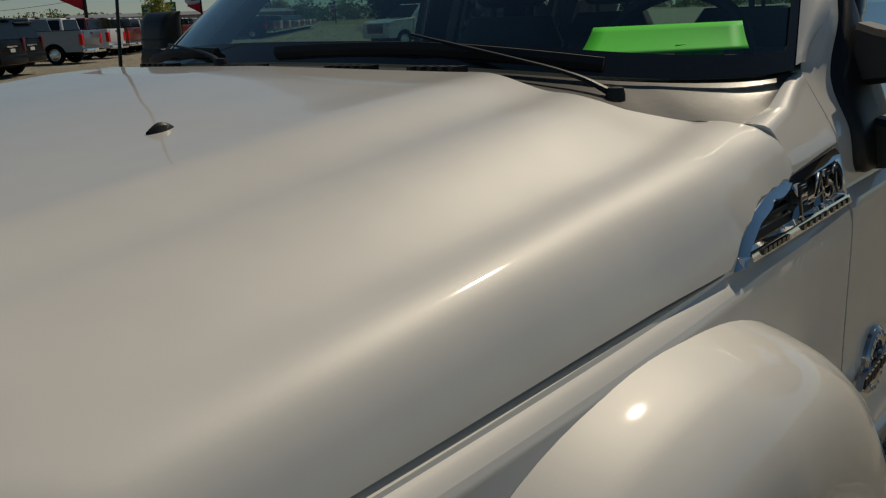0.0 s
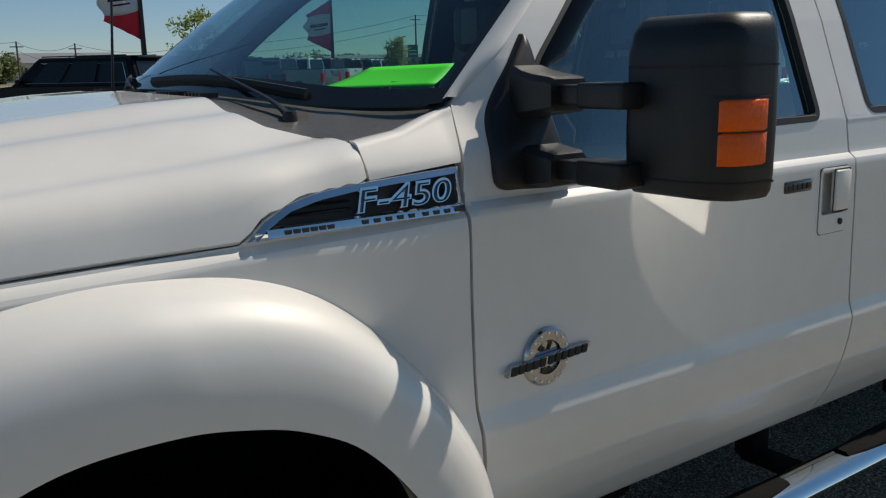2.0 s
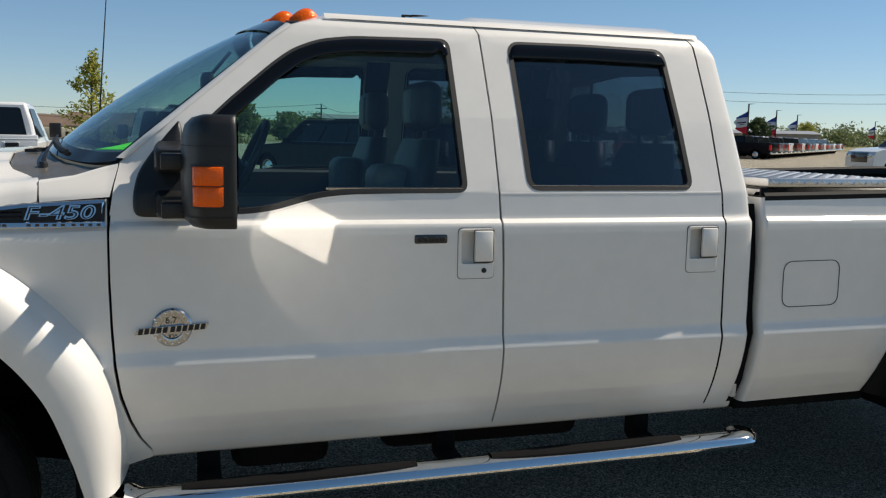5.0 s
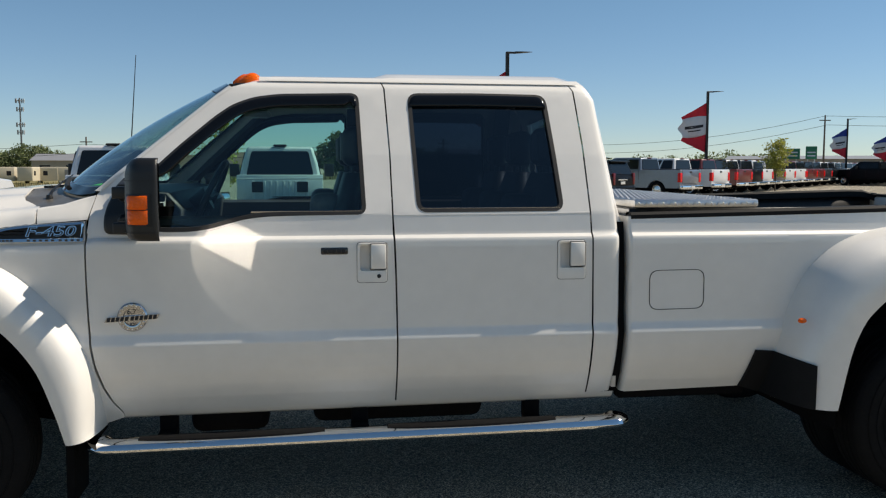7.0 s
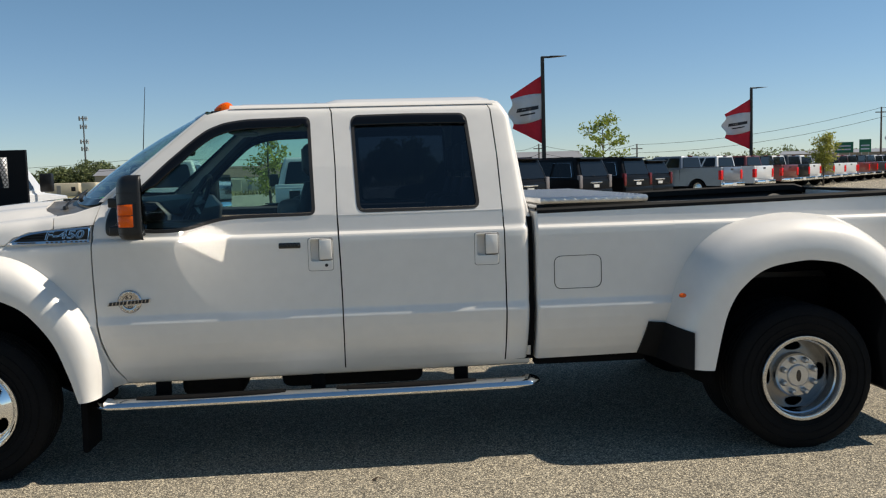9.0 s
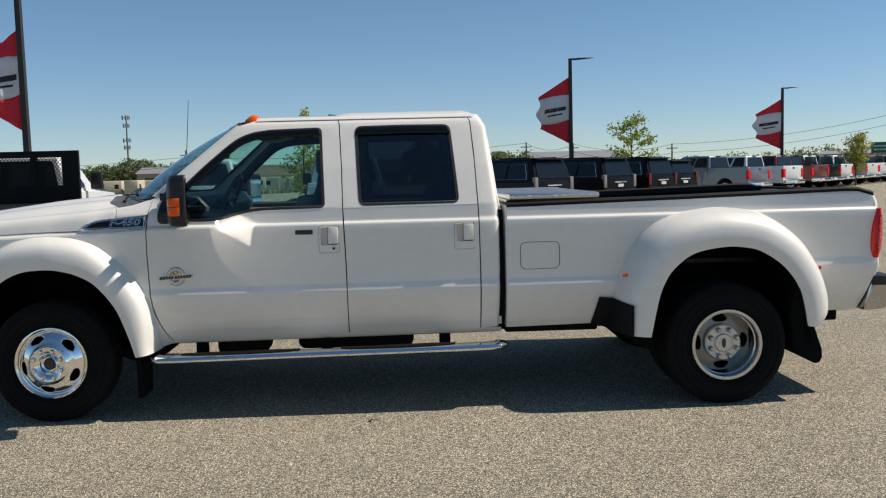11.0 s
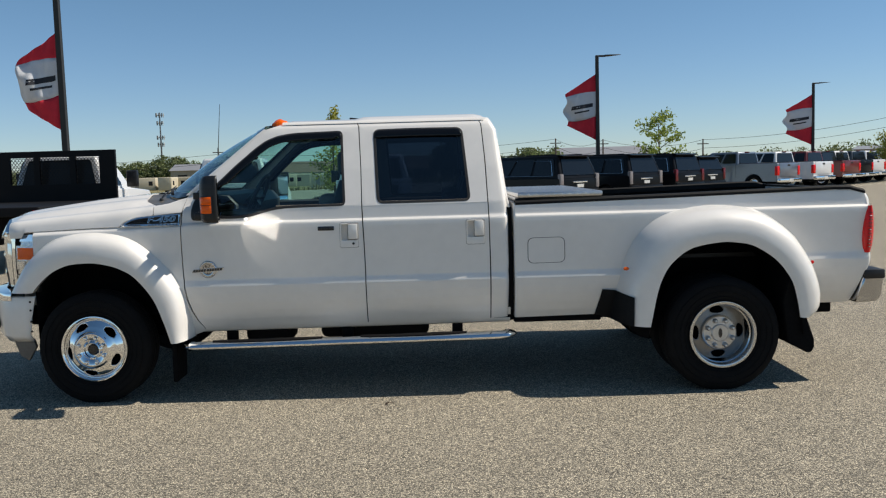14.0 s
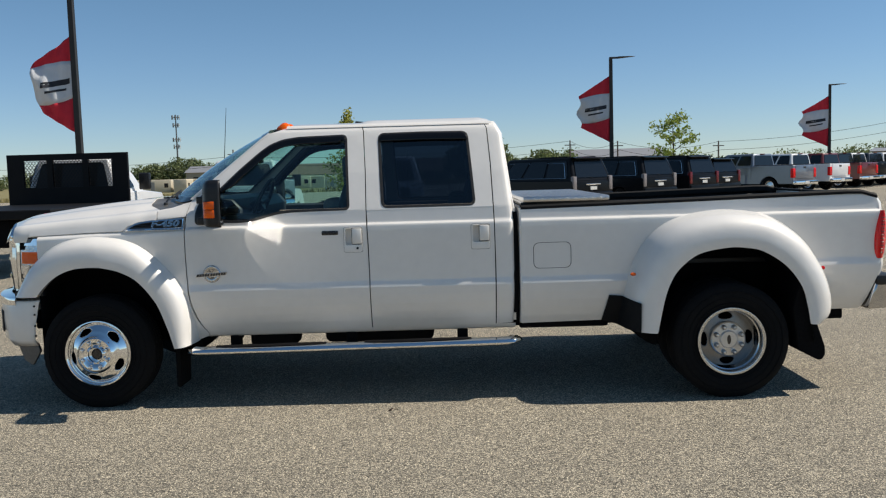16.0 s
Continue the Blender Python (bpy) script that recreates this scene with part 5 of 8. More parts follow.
def wheel(x, y, outward, deep, label, treaded=True):
    """A wheel whose outer face lies at y; deep: the dished rear outer wheel."""
    s = outward   # -1: the near side
    w = thing_part("wheel", label)
    w.matrix_basis = Matrix.Translation((x, y, 0.390))
    if s > 0:
        w.matrix_basis = w.matrix_basis @ pose(0, 0, 0, 0, 0, 180)
    tw = 0.235
    bm = bmesh.new()
    lathe_mesh(bm, [(r, h + tw / 2 - 0.02) for r, h in tyre_profile(tw)], (0, 0, 0), "y", 72)
    t = part("tyre", bm, M_TYRE, w, "black all-terrain tyre", angle=40)
    # shoulder blocks
    bm = bmesh.new()
    for k in range(44):
        a = 2 * math.pi * k / 44 + 0.07
        m = pose(0, 0, 0, 0, -math.degrees(a), 0)
        box_mesh(bm, (0.368, 0.008, -0.014), (0.3935, 0.030, 0.014), m)
        box_mesh(bm, (0.368, tw - 0.070, -0.014), (0.3935, tw - 0.048, 0.014), m)
    tagged(part("tread_block", bm, M_TYRE, t, smooth=False), kind="stuff")
    bm = bmesh.new()
    for r in (0.262, 0.300, 0.342):
        lathe_mesh(bm, [(r - 0.0025, -0.0155), (r, -0.0225 + (0.003 if r < 0.28 else 0)), (r + 0.0025, -0.0155)], (0, 0, 0), "y", 60)
    part("sidewall_ring", bm, M_TYRE, t)
    bm = bmesh.new()
    lip = [(0.236, 0.02), (0.236, -0.010), (0.231, -0.017), (0.224, -0.018), (0.217, -0.012), (0.213, 0.004)]
    if deep:
        lathe_mesh(bm, lip[:4] + [(0.212, -0.015), (0.208, -0.008), (0.206, 0.004), (0.205, 0.030), (0.198, 0.036), (0.197, 0.075), (0.192, 0.082), (0.191, 0.13)], (0, 0, 0), "y", 72)
        rim = part("rim", bm, M_ALLOY, w, "deep-dished forged aluminium dually rim")
        bm = bmesh.new()
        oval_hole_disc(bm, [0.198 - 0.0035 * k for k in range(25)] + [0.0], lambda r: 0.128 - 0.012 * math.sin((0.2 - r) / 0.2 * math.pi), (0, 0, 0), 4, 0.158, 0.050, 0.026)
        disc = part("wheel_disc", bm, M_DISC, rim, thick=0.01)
        hub_y, hub = 0.052, [(0.122, 0.118), (0.120, 0.070), (0.112, 0.060), (0.062, 0.058), (0.060, 0.050), (0.055, 0.046), (0.0, 0.046)]
        lug_r, lug_y = 0.092, 0.052
    else:
        lathe_mesh(bm, lip + [(0.205, 0.006), (0.200, 0.001)], (0, 0, 0), "y", 72)
        rim = part("rim", bm, M_CHROME, w, "polished eight-lug front wheel")
        bm = bmesh.new()
        bell = [(0.0, -0.062), (0.112, -0.062), (0.120, -0.058), (0.126, -0.046), (0.138, -0.038), (0.160, -0.028), (0.182, -0.012), (0.203, 0.004)]
        oval_hole_disc(bm, [0.203 - 0.0035 * k for k in range(24)] + [0.112, 0.062], lambda r: table(r, bell), (0, 0, 0), 5, 0.170, 0.047, 0.0225)
        disc = part("wheel_disc", bm, M_CHROME, rim, thick=0.01)
        hub_y, hub = -0.06, [(0.062, -0.055), (0.061, -0.068), (0.055, -0.072), (0.050, -0.066), (0.049, -0.030), (0.0, -0.028)]
        lug_r, lug_y = 0.092, -0.058
    bm = bmesh.new()
    lathe_mesh(bm, hub, (0, 0, 0), "y", 40)
    hc = part("hub_cap", bm, M_STEEL if deep else M_CHROME, rim)
    if deep:
        bm = bmesh.new()
        lathe_mesh(bm, [(0.0, 0.041), (0.030, 0.042), (0.034, 0.047)], (0, 0, 0), "y", 30)
        for v in bm.verts:
            v.co.x *= 0.42
        part("hub_oval", bm, M_GLOSSBLACK, hc)
    else:
        bm = bmesh.new()
        lathe_mesh(bm, [(0.0, -0.040), (0.030, -0.038), (0.040, -0.030)], (0, 0, 0), "y", 24)
        part("hub_oval", bm, M_GLOSSBLACK, hc)
    for k in range(8):
        a = 2 * math.pi * (k + 0.5) / 8
        bm = bmesh.new()
        lathe_mesh(bm, [(0.0, -0.032), (0.009, -0.030), (0.0155, -0.021), (0.0178, 0.006)], (lug_r * math.cos(a), lug_y, lug_r * math.sin(a)), "y", 10)
        part("lug_nut", bm, M_STEEL if deep else M_CHROME, rim)
    bm = bmesh.new()
    lathe_mesh(bm, [(0.225, 0.05), (0.20, 0.19), (0.02, 0.19)], (0, 0, 0), "y", 30)
    part("brake_drum", bm, M_DARK, w)
    return w


def thing_part(name, label):
    ob = new(name)
    ob.parent = truck
    ob.empty_display_size = 0.1
    return tagged(ob, label)


for s, yf, yr, yi in ((-1, -0.035, -0.165, 0.13), (1, 2 * MID + 0.035, 2 * MID + 0.165, 2 * MID - 0.13)):
    wheel(0.0, yf, s, False, "front wheel with a polished eight-lug rim")
    wheel(4.385, yr, s, True, "outer dual rear wheel with a dished rim")
    wheel(4.385, yi, s, True, "inner dual rear wheel")
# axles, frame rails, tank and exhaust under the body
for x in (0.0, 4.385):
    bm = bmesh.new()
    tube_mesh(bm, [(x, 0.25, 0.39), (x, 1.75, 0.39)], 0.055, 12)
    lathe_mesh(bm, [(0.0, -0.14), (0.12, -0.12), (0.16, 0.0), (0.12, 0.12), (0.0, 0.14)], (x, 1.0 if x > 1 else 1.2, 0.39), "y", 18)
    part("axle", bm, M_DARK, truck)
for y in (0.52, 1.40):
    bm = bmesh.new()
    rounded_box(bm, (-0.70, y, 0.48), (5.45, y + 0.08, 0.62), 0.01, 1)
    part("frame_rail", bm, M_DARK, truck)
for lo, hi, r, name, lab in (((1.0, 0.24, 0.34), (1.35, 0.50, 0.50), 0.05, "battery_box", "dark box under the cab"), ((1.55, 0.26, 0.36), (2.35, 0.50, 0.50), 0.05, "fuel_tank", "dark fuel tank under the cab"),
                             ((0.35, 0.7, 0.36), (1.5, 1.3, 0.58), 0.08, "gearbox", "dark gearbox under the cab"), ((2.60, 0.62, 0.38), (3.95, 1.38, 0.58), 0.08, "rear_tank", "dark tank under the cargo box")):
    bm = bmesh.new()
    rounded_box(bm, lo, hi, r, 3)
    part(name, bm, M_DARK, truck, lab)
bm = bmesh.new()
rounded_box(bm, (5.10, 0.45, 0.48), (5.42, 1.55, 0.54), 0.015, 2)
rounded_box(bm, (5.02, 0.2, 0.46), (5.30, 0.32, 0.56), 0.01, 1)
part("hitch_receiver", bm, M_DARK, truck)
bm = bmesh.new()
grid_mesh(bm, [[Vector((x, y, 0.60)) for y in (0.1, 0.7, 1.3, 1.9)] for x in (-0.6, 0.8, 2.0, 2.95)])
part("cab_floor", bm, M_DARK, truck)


# ---- cowl, wipers, antenna, roof lamps ----
bm = bmesh.new()
NC = 40
low_half = resample(smooth_line(WS_LOW, 6), NC)
front_half = [(x, side_y(x, z) + d, z + 0.005) for x, z, d in ((0.655, 1.418, 0.016), (0.600, 1.402, 0.024), (0.53, 1.380, 0.030), (0.440, 1.367, 0.036))] + [(0.408, 0.165, 1.382)]
front_half += [(hood_rear_x(y) + 0.004, y, hood_z(hood_rear_x(y), y) - 0.006) for y in (0.21, 0.255, 0.30, 0.36, 0.48, 0.60, 0.80, 1.0)]
front_half = resample(front_half, NC)
half_rows = []
for k in range(NC + 1):
    p, q = low_half[k] + Vector((0.015, 0, -0.004)), front_half[k]
    row = []
    for i in range(7):
        t = i / 6
        r = q.lerp(p, t)
        r.z -= 0.004 * math.sin(math.pi * t)
        row.append(r)
    half_rows.append(row)
rows = half_rows + [[Vector((p.x, 2 * MID - p.y, p.z)) for p in r] for r in half_rows[::-1][1:]]
grid_mesh(bm, rows)
rim = [e for e in bm.edges if len(e.link_faces) == 1]
r = bmesh.ops.extrude_edge_only(bm, edges=rim)
bmesh.ops.translate(bm, vec=(0, 0, -0.05), verts=[v for v in r["geom"] if isinstance(v, bmesh.types.BMVert)])
cowl = part("cowl_panel", bm, M_COWL, truck, "weathered black plastic cowl below the windscreen", angle=50)
for y0 in (0.55, 0.75, 1.05, 1.35):
    bm = bmesh.new()
    for k in range(5):
        box_mesh(bm, (0.325, y0 + 0.022 * k, 1.448), (0.365, y0 + 0.022 * k + 0.010, 1.4585))
    part("cowl_grille", bm, M_SEAL, cowl)


def shield_point(y, t):
    """A point on the windscreen at width y and height t."""
    L, T = smooth_line(both(WS_LOW), 6), smooth_line(both(WS_TOP), 6)
    a = min(L, key=lambda p: abs(p.y - y))
    b = min(T, key=lambda p: abs(p.y - y))
    p = a.lerp(b, t)
    return Vector((p.x - 0.027 * 4 * t * (1 - t), y, p.z + 0.027 * 4 * t * (1 - t)))


def wiper(y_pivot, y_tip, lab):
    bm = bmesh.new()
    p0 = Vector((0.416, y_pivot, 1.414)) if y_pivot < 0.6 else Vector((0.36, y_pivot, 1.458))
    p1 = shield_point(lerp(y_pivot, y_tip, 0.55), 0.06) + Vector((-0.012, 0, 0.018))
    tube_mesh(bm, smooth_line([p0, p0.lerp(p1, 0.25) + Vector((-0.004, 0, 0.012)), p1], 8), [0.011, 0.010, 0.009, 0.008, 0.008, 0.007, 0.007, 0.006, 0.006, 0.006, 0.005, 0.005, 0.005, 0.005, 0.005, 0.004, 0.004], 8, flat=0.6)
    lathe_mesh(bm, [(0.0, 0.012), (0.012, 0.010), (0.015, 0.0), (0.016, -0.03)], p0, "z", 14)
    w = part("wiper_arm", bm, M_BLACK, truck, lab)
    bm = bmesh.new()
    pts = []
    for i in range(13):
        t = i / 12
        y = lerp(lerp(y_pivot, y_tip, 0.08), y_tip, t)
        pts.append(shield_point(y, 0.022 + 0.014 * math.sin(math.pi * t)) + Vector((-0.006, 0, 0.009)))
    tube_mesh(bm, pts, 0.009, 6, flat=1.4)
    part("wiper_blade", bm, M_SEAL, w)


wiper(0.31, 1.04, "black wiper arm resting on the cowl")
wiper(1.20, 1.80, "black wiper arm resting on the cowl")
for y in (0.625, 1.375):
    bm = bmesh.new()
    z = hood_z(-0.16, y)
    rows = [[Vector((-0.178 + 0.038 * t, y + 0.5 * w * s * math.sin(math.pi * (0.15 + 0.8 * t)), z - 0.003 + 0.6 * h * math.sin(math.pi * (0.1 + 0.75 * t)))) for t in np.linspace(0, 1, 8)] for s, w, h in ((-1, 0.02, 0.0), (-0.6, 0.02, 0.018), (0, 0.02, 0.024), (0.6, 0.02, 0.018), (1, 0.02, 0.0))]
    grid_mesh(bm, rows)
    part("washer_nozzle", bm, M_BLACK, bonnet, "small black washer nozzle")
bm = bmesh.new()
tube_mesh(bm, [(0.455, 1.76, 1.37), (0.458, 1.76, 1.42), (0.522, 1.76, 2.21)], [0.008, 0.005, 0.0022], 6)
part("whip_antenna", bm, M_BLACK, truck, "thin black whip antenna")
for y in (0.45, 0.70, 1.0, 1.30, 1.55):
    x = table(min(y, 2 - y), [(0.45, 1.275), (0.70, 1.225), (1.0, 1.205)])
    zr = table(min(y, 2 - y), [(0.45, 1.925), (0.70, 1.944), (1.0, 1.950)])
    bm = bmesh.new()
    rows = []
    for k in range(9):
        t = k / 8
        rows.append([Vector((x - 0.045 + 0.105 * t, y + 0.033 * math.cos(a) * math.sin(math.pi * (0.10 + 0.87 * t)) ** 0.5, zr + 0.012 * t + 0.050 * math.sin(a) * math.sin(math.pi * (0.10 + 0.62 * t + 0.22 * t * t)) ** 0.8)) for a in np.linspace(0, math.pi, 9)])
    grid_mesh(bm, rows)
    lamp = part("roof_lamp", bm, M_AMBER, truck, "amber cab clearance lamp")
    bm = bmesh.new()
    rounded_box(bm, (x - 0.065, y - 0.036, zr - 0.012), (x + 0.085, y + 0.036, zr + 0.006), 0.006, 1)
    part("lamp_base", bm, M_BLACK, lamp)

bm = bmesh.new()
plate_mesh(bm, [(1.74, 0.985, 1.965), (1.752, 0.985, 2.014), (1.84, 0.985, 2.004), (1.88, 0.985, 1.965)], (0, 1, 0), 0.03)
part("roof_antenna", bm, M_BLACK, truck, bevel=0.004)

BUMPER = resample(smooth_line([(-0.405, 0.0, 0), (-0.54, 0.002, 0), (-0.65, 0.05, 0), (-0.79, 0.24, 0), (-0.91, 0.55, 0), (-0.96, 1.0, 0)], 8), 24)
# ---- front end: grille, headlamps, bumper ----
bm = bmesh.new()
rows = []
for j in range(21):
    y = lerp(0.46, 1.54, j / 20)
    c = 1 - abs(2 * j / 20 - 1) ** 2.5
    x = -0.77 - 0.16 * c
    rows.append([Vector((x + dx, y, z)) for dx, z in ((0.0, 0.76), (-0.035, 0.78), (-0.05, 0.95), (-0.04, 1.15), (0.0, 1.19))])
grid_mesh(bm, rows)
grille = part("grille", bm, M_SEAL, truck, "chrome three-bar grille")
for z0, z1 in ((0.76, 0.80), (0.87, 0.92), (1.0, 1.05), (1.14, 1.20)):
    bm = bmesh.new()
    rows = []
    for j in range(21):
        y = lerp(0.44, 1.56, j / 20)
        c = 1 - abs(2 * j / 20 - 1) ** 2.5
        x = -0.80 - 0.16 * c
        rows.append([Vector((x + dx, y, lerp(z0, z1, t))) for dx, t in ((0.03, 0), (-0.012, 0.12), (-0.022, 0.5), (-0.012, 0.88), (0.03, 1))])
    grid_mesh(bm, rows)
    part("grille_bar", bm, M_CHROME, grille)
LAMP_Y = [(-0.76, 0.385), (-0.74, 0.335), (-0.70, 0.255), (-0.64, 0.180), (-0.58, 0.138), (-0.52, 0.112), (-0.45, 0.094), (-0.368, 0.080)]
LAMP_LOW = [(-0.76, 0.80), (-0.60, 0.80), (-0.545, 0.85), (-0.475, 0.955), (-0.42, 1.02), (-0.368, 1.065)]


def lamp_patch(x0, x1, za, zb, out, nu=16, nv=8):
    """A sheet on the wrapped headlamp surface; za, zb: its lower and upper edge by x."""
    rows = []
    for i in range(nu + 1):
        x = lerp(x0, x1, i / nu)
        rows.append([Vector((x, table(x, LAMP_Y) - out - 0.016 * math.sin(math.pi * min(1, max(0, (z - 0.80) / 0.40))), z)) for z in [lerp(za(x), zb(x), k / nv) for k in range(nv + 1)]])
    return rows


for mirror in (False, True):
    low = lambda x: table(x, LAMP_LOW)
    bm = bmesh.new()
    grid_mesh(bm, lamp_patch(-0.76, -0.422, low, lambda x: 1.199, 0.0, 30, 12))
    hl = part("headlamp", bm, M_CLEAR, truck, "clear headlamp with an amber corner", mirror=mirror)
    bm = bmesh.new()
    grid_mesh(bm, lamp_patch(-0.570, -0.440, lambda x: max(1.022, low(x) + 0.035), lambda x: 1.104, 0.006))
    part("amber_corner", bm, M_AMBER, hl, mirror=mirror)
    # bright frame round the lamp and its dark bulb wells
    for x0, x1, za, zb in ((-0.760, -0.424, 1.150, 1.197), (-0.625, -0.592, 0.81, 1.15), (-0.760, -0.735, 0.81, 1.15)):
        bm = bmesh.new()
        grid_mesh(bm, lamp_patch(x0, x1, lambda x: max(za, low(x)), lambda x: zb, 0.005))
        part("lamp_frame", bm, M_CHROME, hl, mirror=mirror)
    # fluted reflectors behind the lens
    for x0, x1, za, zb in ((-0.728, -0.632, 0.83, 1.13), (-0.585, -0.505, 0.90, 1.005)):
        bm = bmesh.new()
        rows = lamp_patch(x0, x1, lambda x: max(za, low(x) + 0.03), lambda x: zb, 0.003, 64, 8)
        for k, r in enumerate(rows):
            for p in r:
                p.y -= 0.0025 * math.sin(k * math.pi / 4)
        grid_mesh(bm, rows)
        part("reflector", bm, M_CHROME, hl, "fluted chrome reflector", mirror=mirror)
    for x, z, r in ((-0.565, 0.93, 0.018),):
        bm = bmesh.new()
        y = table(x, LAMP_Y) - 0.018
        lathe_mesh(bm, [(0.0, 0.010), (r * 0.6, 0.006), (r, -0.002), (r * 1.08, 0.0)], (x, y, z), "y", 20)
        part("lamp_bowl", bm, M_DISC if r > 0.03 else M_SEAL, hl, mirror=mirror)
    # chrome surround between lamp and grille, curling over the bonnet's front edge
    bm = bmesh.new()
    edge = [(-0.735, 0.375, 0.80), (-0.755, 0.375, 0.95), (-0.765, 0.375, 1.10), (-0.755, 0.37, 1.19), (-0.755, 0.40, 1.235), (-0.775, 0.47, 1.262), (-0.815, 0.62, 1.285), (-0.845, 1.0, 1.30)]
    rows = []
    P = smooth_line(edge, 6)
    for k, p in enumerate(P):
        f = k / (len(P) - 1)
        a, b = (Vector((-0.030, 0.012, 0.0)), Vector((-0.050, 0.075, -0.01))) if f < 0.45 else (Vector((-0.022, 0.0, 0.006)), Vector((-0.060, 0.02, -0.045)))
        rows.append([p + Vector((0.02, -0.004, -0.004)), p + a * 0.6, p + a, p + (a + b) * 0.62, p + b])
    grid_mesh(bm, rows)
    part("grille_surround", bm, M_CHROME, grille, "bright chrome grille surround", mirror=mirror)
    # bumper end: white lower wrap, chrome upper lip
    bm = bmesh.new()
    rows = []
    for j in range(25):
        x, y = BUMPER[j].x, BUMPER[j].y
        rows.append([Vector((x + dx - (0.77 - z) * 0.2 * max(0, 1 - j / 6), y + dy, z)) for dx, dy, z in ((0.02, 0.03, 0.445), (0.0, 0.0, 0.49), (-0.006, -0.006, 0.62), (-0.004, -0.004, 0.755), (0.0, 0.0, 0.768))])
    grid_mesh(bm, rows)
    bw = part("front_bumper", bm, M_PAINT, truck, "white painted front bumper end with a chrome lip", mirror=mirror, thick=0.012)
    bm = bmesh.new()
    rows = []
    for j in range(25):
        x, y = BUMPER[j].x - 0.006, BUMPER[j].y - 0.004
        rows.append([Vector((x + dx, y + dy, z)) for dx, dy, z in ((0.0, -0.002, 0.732), (-0.007, -0.009, 0.740), (-0.010, -0.012, 0.768), (-0.006, -0.008, 0.79), (0.05, 0.05, 0.80))])
    grid_mesh(bm, rows[3:])
    part("bumper_lip", bm, M_CHROME, bw, mirror=mirror)
    bm = bmesh.new()
    grid_mesh(bm, [[Vector((p.x - 0.010, p.y - 0.014, z)) for z in (0.535, 0.55, 0.66, 0.685)] for p in BUMPER if -0.85 < p.x < -0.70])
    part("fog_lamp", bm, M_SEAL, bw, mirror=mirror, thick=0.006)
    bm = bmesh.new()
    for z in (0.52, 0.59, 0.67, 0.73):
        lathe_mesh(bm, [(0.0, -0.004), (0.006, -0.003), (0.008, 0.004)], (-0.445, -0.017, z), "y", 8)
    part("bumper_bolt", bm, M_SEAL, bw, mirror=mirror)
    bm = bmesh.new()
    plate_mesh(bm, [(-0.60, 0.03, 0.46), (-0.46, 0.03, 0.46), (-0.44, 0.03, 0.40), (-0.50, 0.03, 0.30), (-0.56, 0.03, 0.34)], (0, 1, 0), 0.03)
    part("air_dam", bm, M_COWL, truck, "grey-black lower air dam corner", mirror=mirror, bevel=0.006)
    bm = bmesh.new()
    rounded_box(bm, (-0.60, 0.03, 0.79), (-0.40, 0.10, 0.835), 0.008, 1)
    part("bumper_filler", bm, M_SEAL, truck, mirror=mirror)

# ---- cargo box: floor, walls, rails, tailgate, toolbox ----
bm = bmesh.new()
for lo, hi in (((3.02, 0.06, 0.86), (3.70, 1.94, 0.90)), ((3.70, 0.43, 0.86), (5.05, 1.57, 0.90)), ((5.05, 0.06, 0.86), (5.42, 1.94, 0.90)), ((2.985, 0.06, 0.62), (3.02, 1.94, 1.33))):
    rounded_box(bm, lo, hi, 0.006, 1)
part("box_floor", bm, M_BLACK, truck, "black spray-lined cargo box")
for i in range(9):
    bm = bmesh.new()
    y = 0.49 + i * 0.12
    rounded_box(bm, (3.03, y, 0.895), (5.40, y + 0.06, 0.912), 0.006, 1)
    part("floor_rib", bm, M_BLACK, truck)
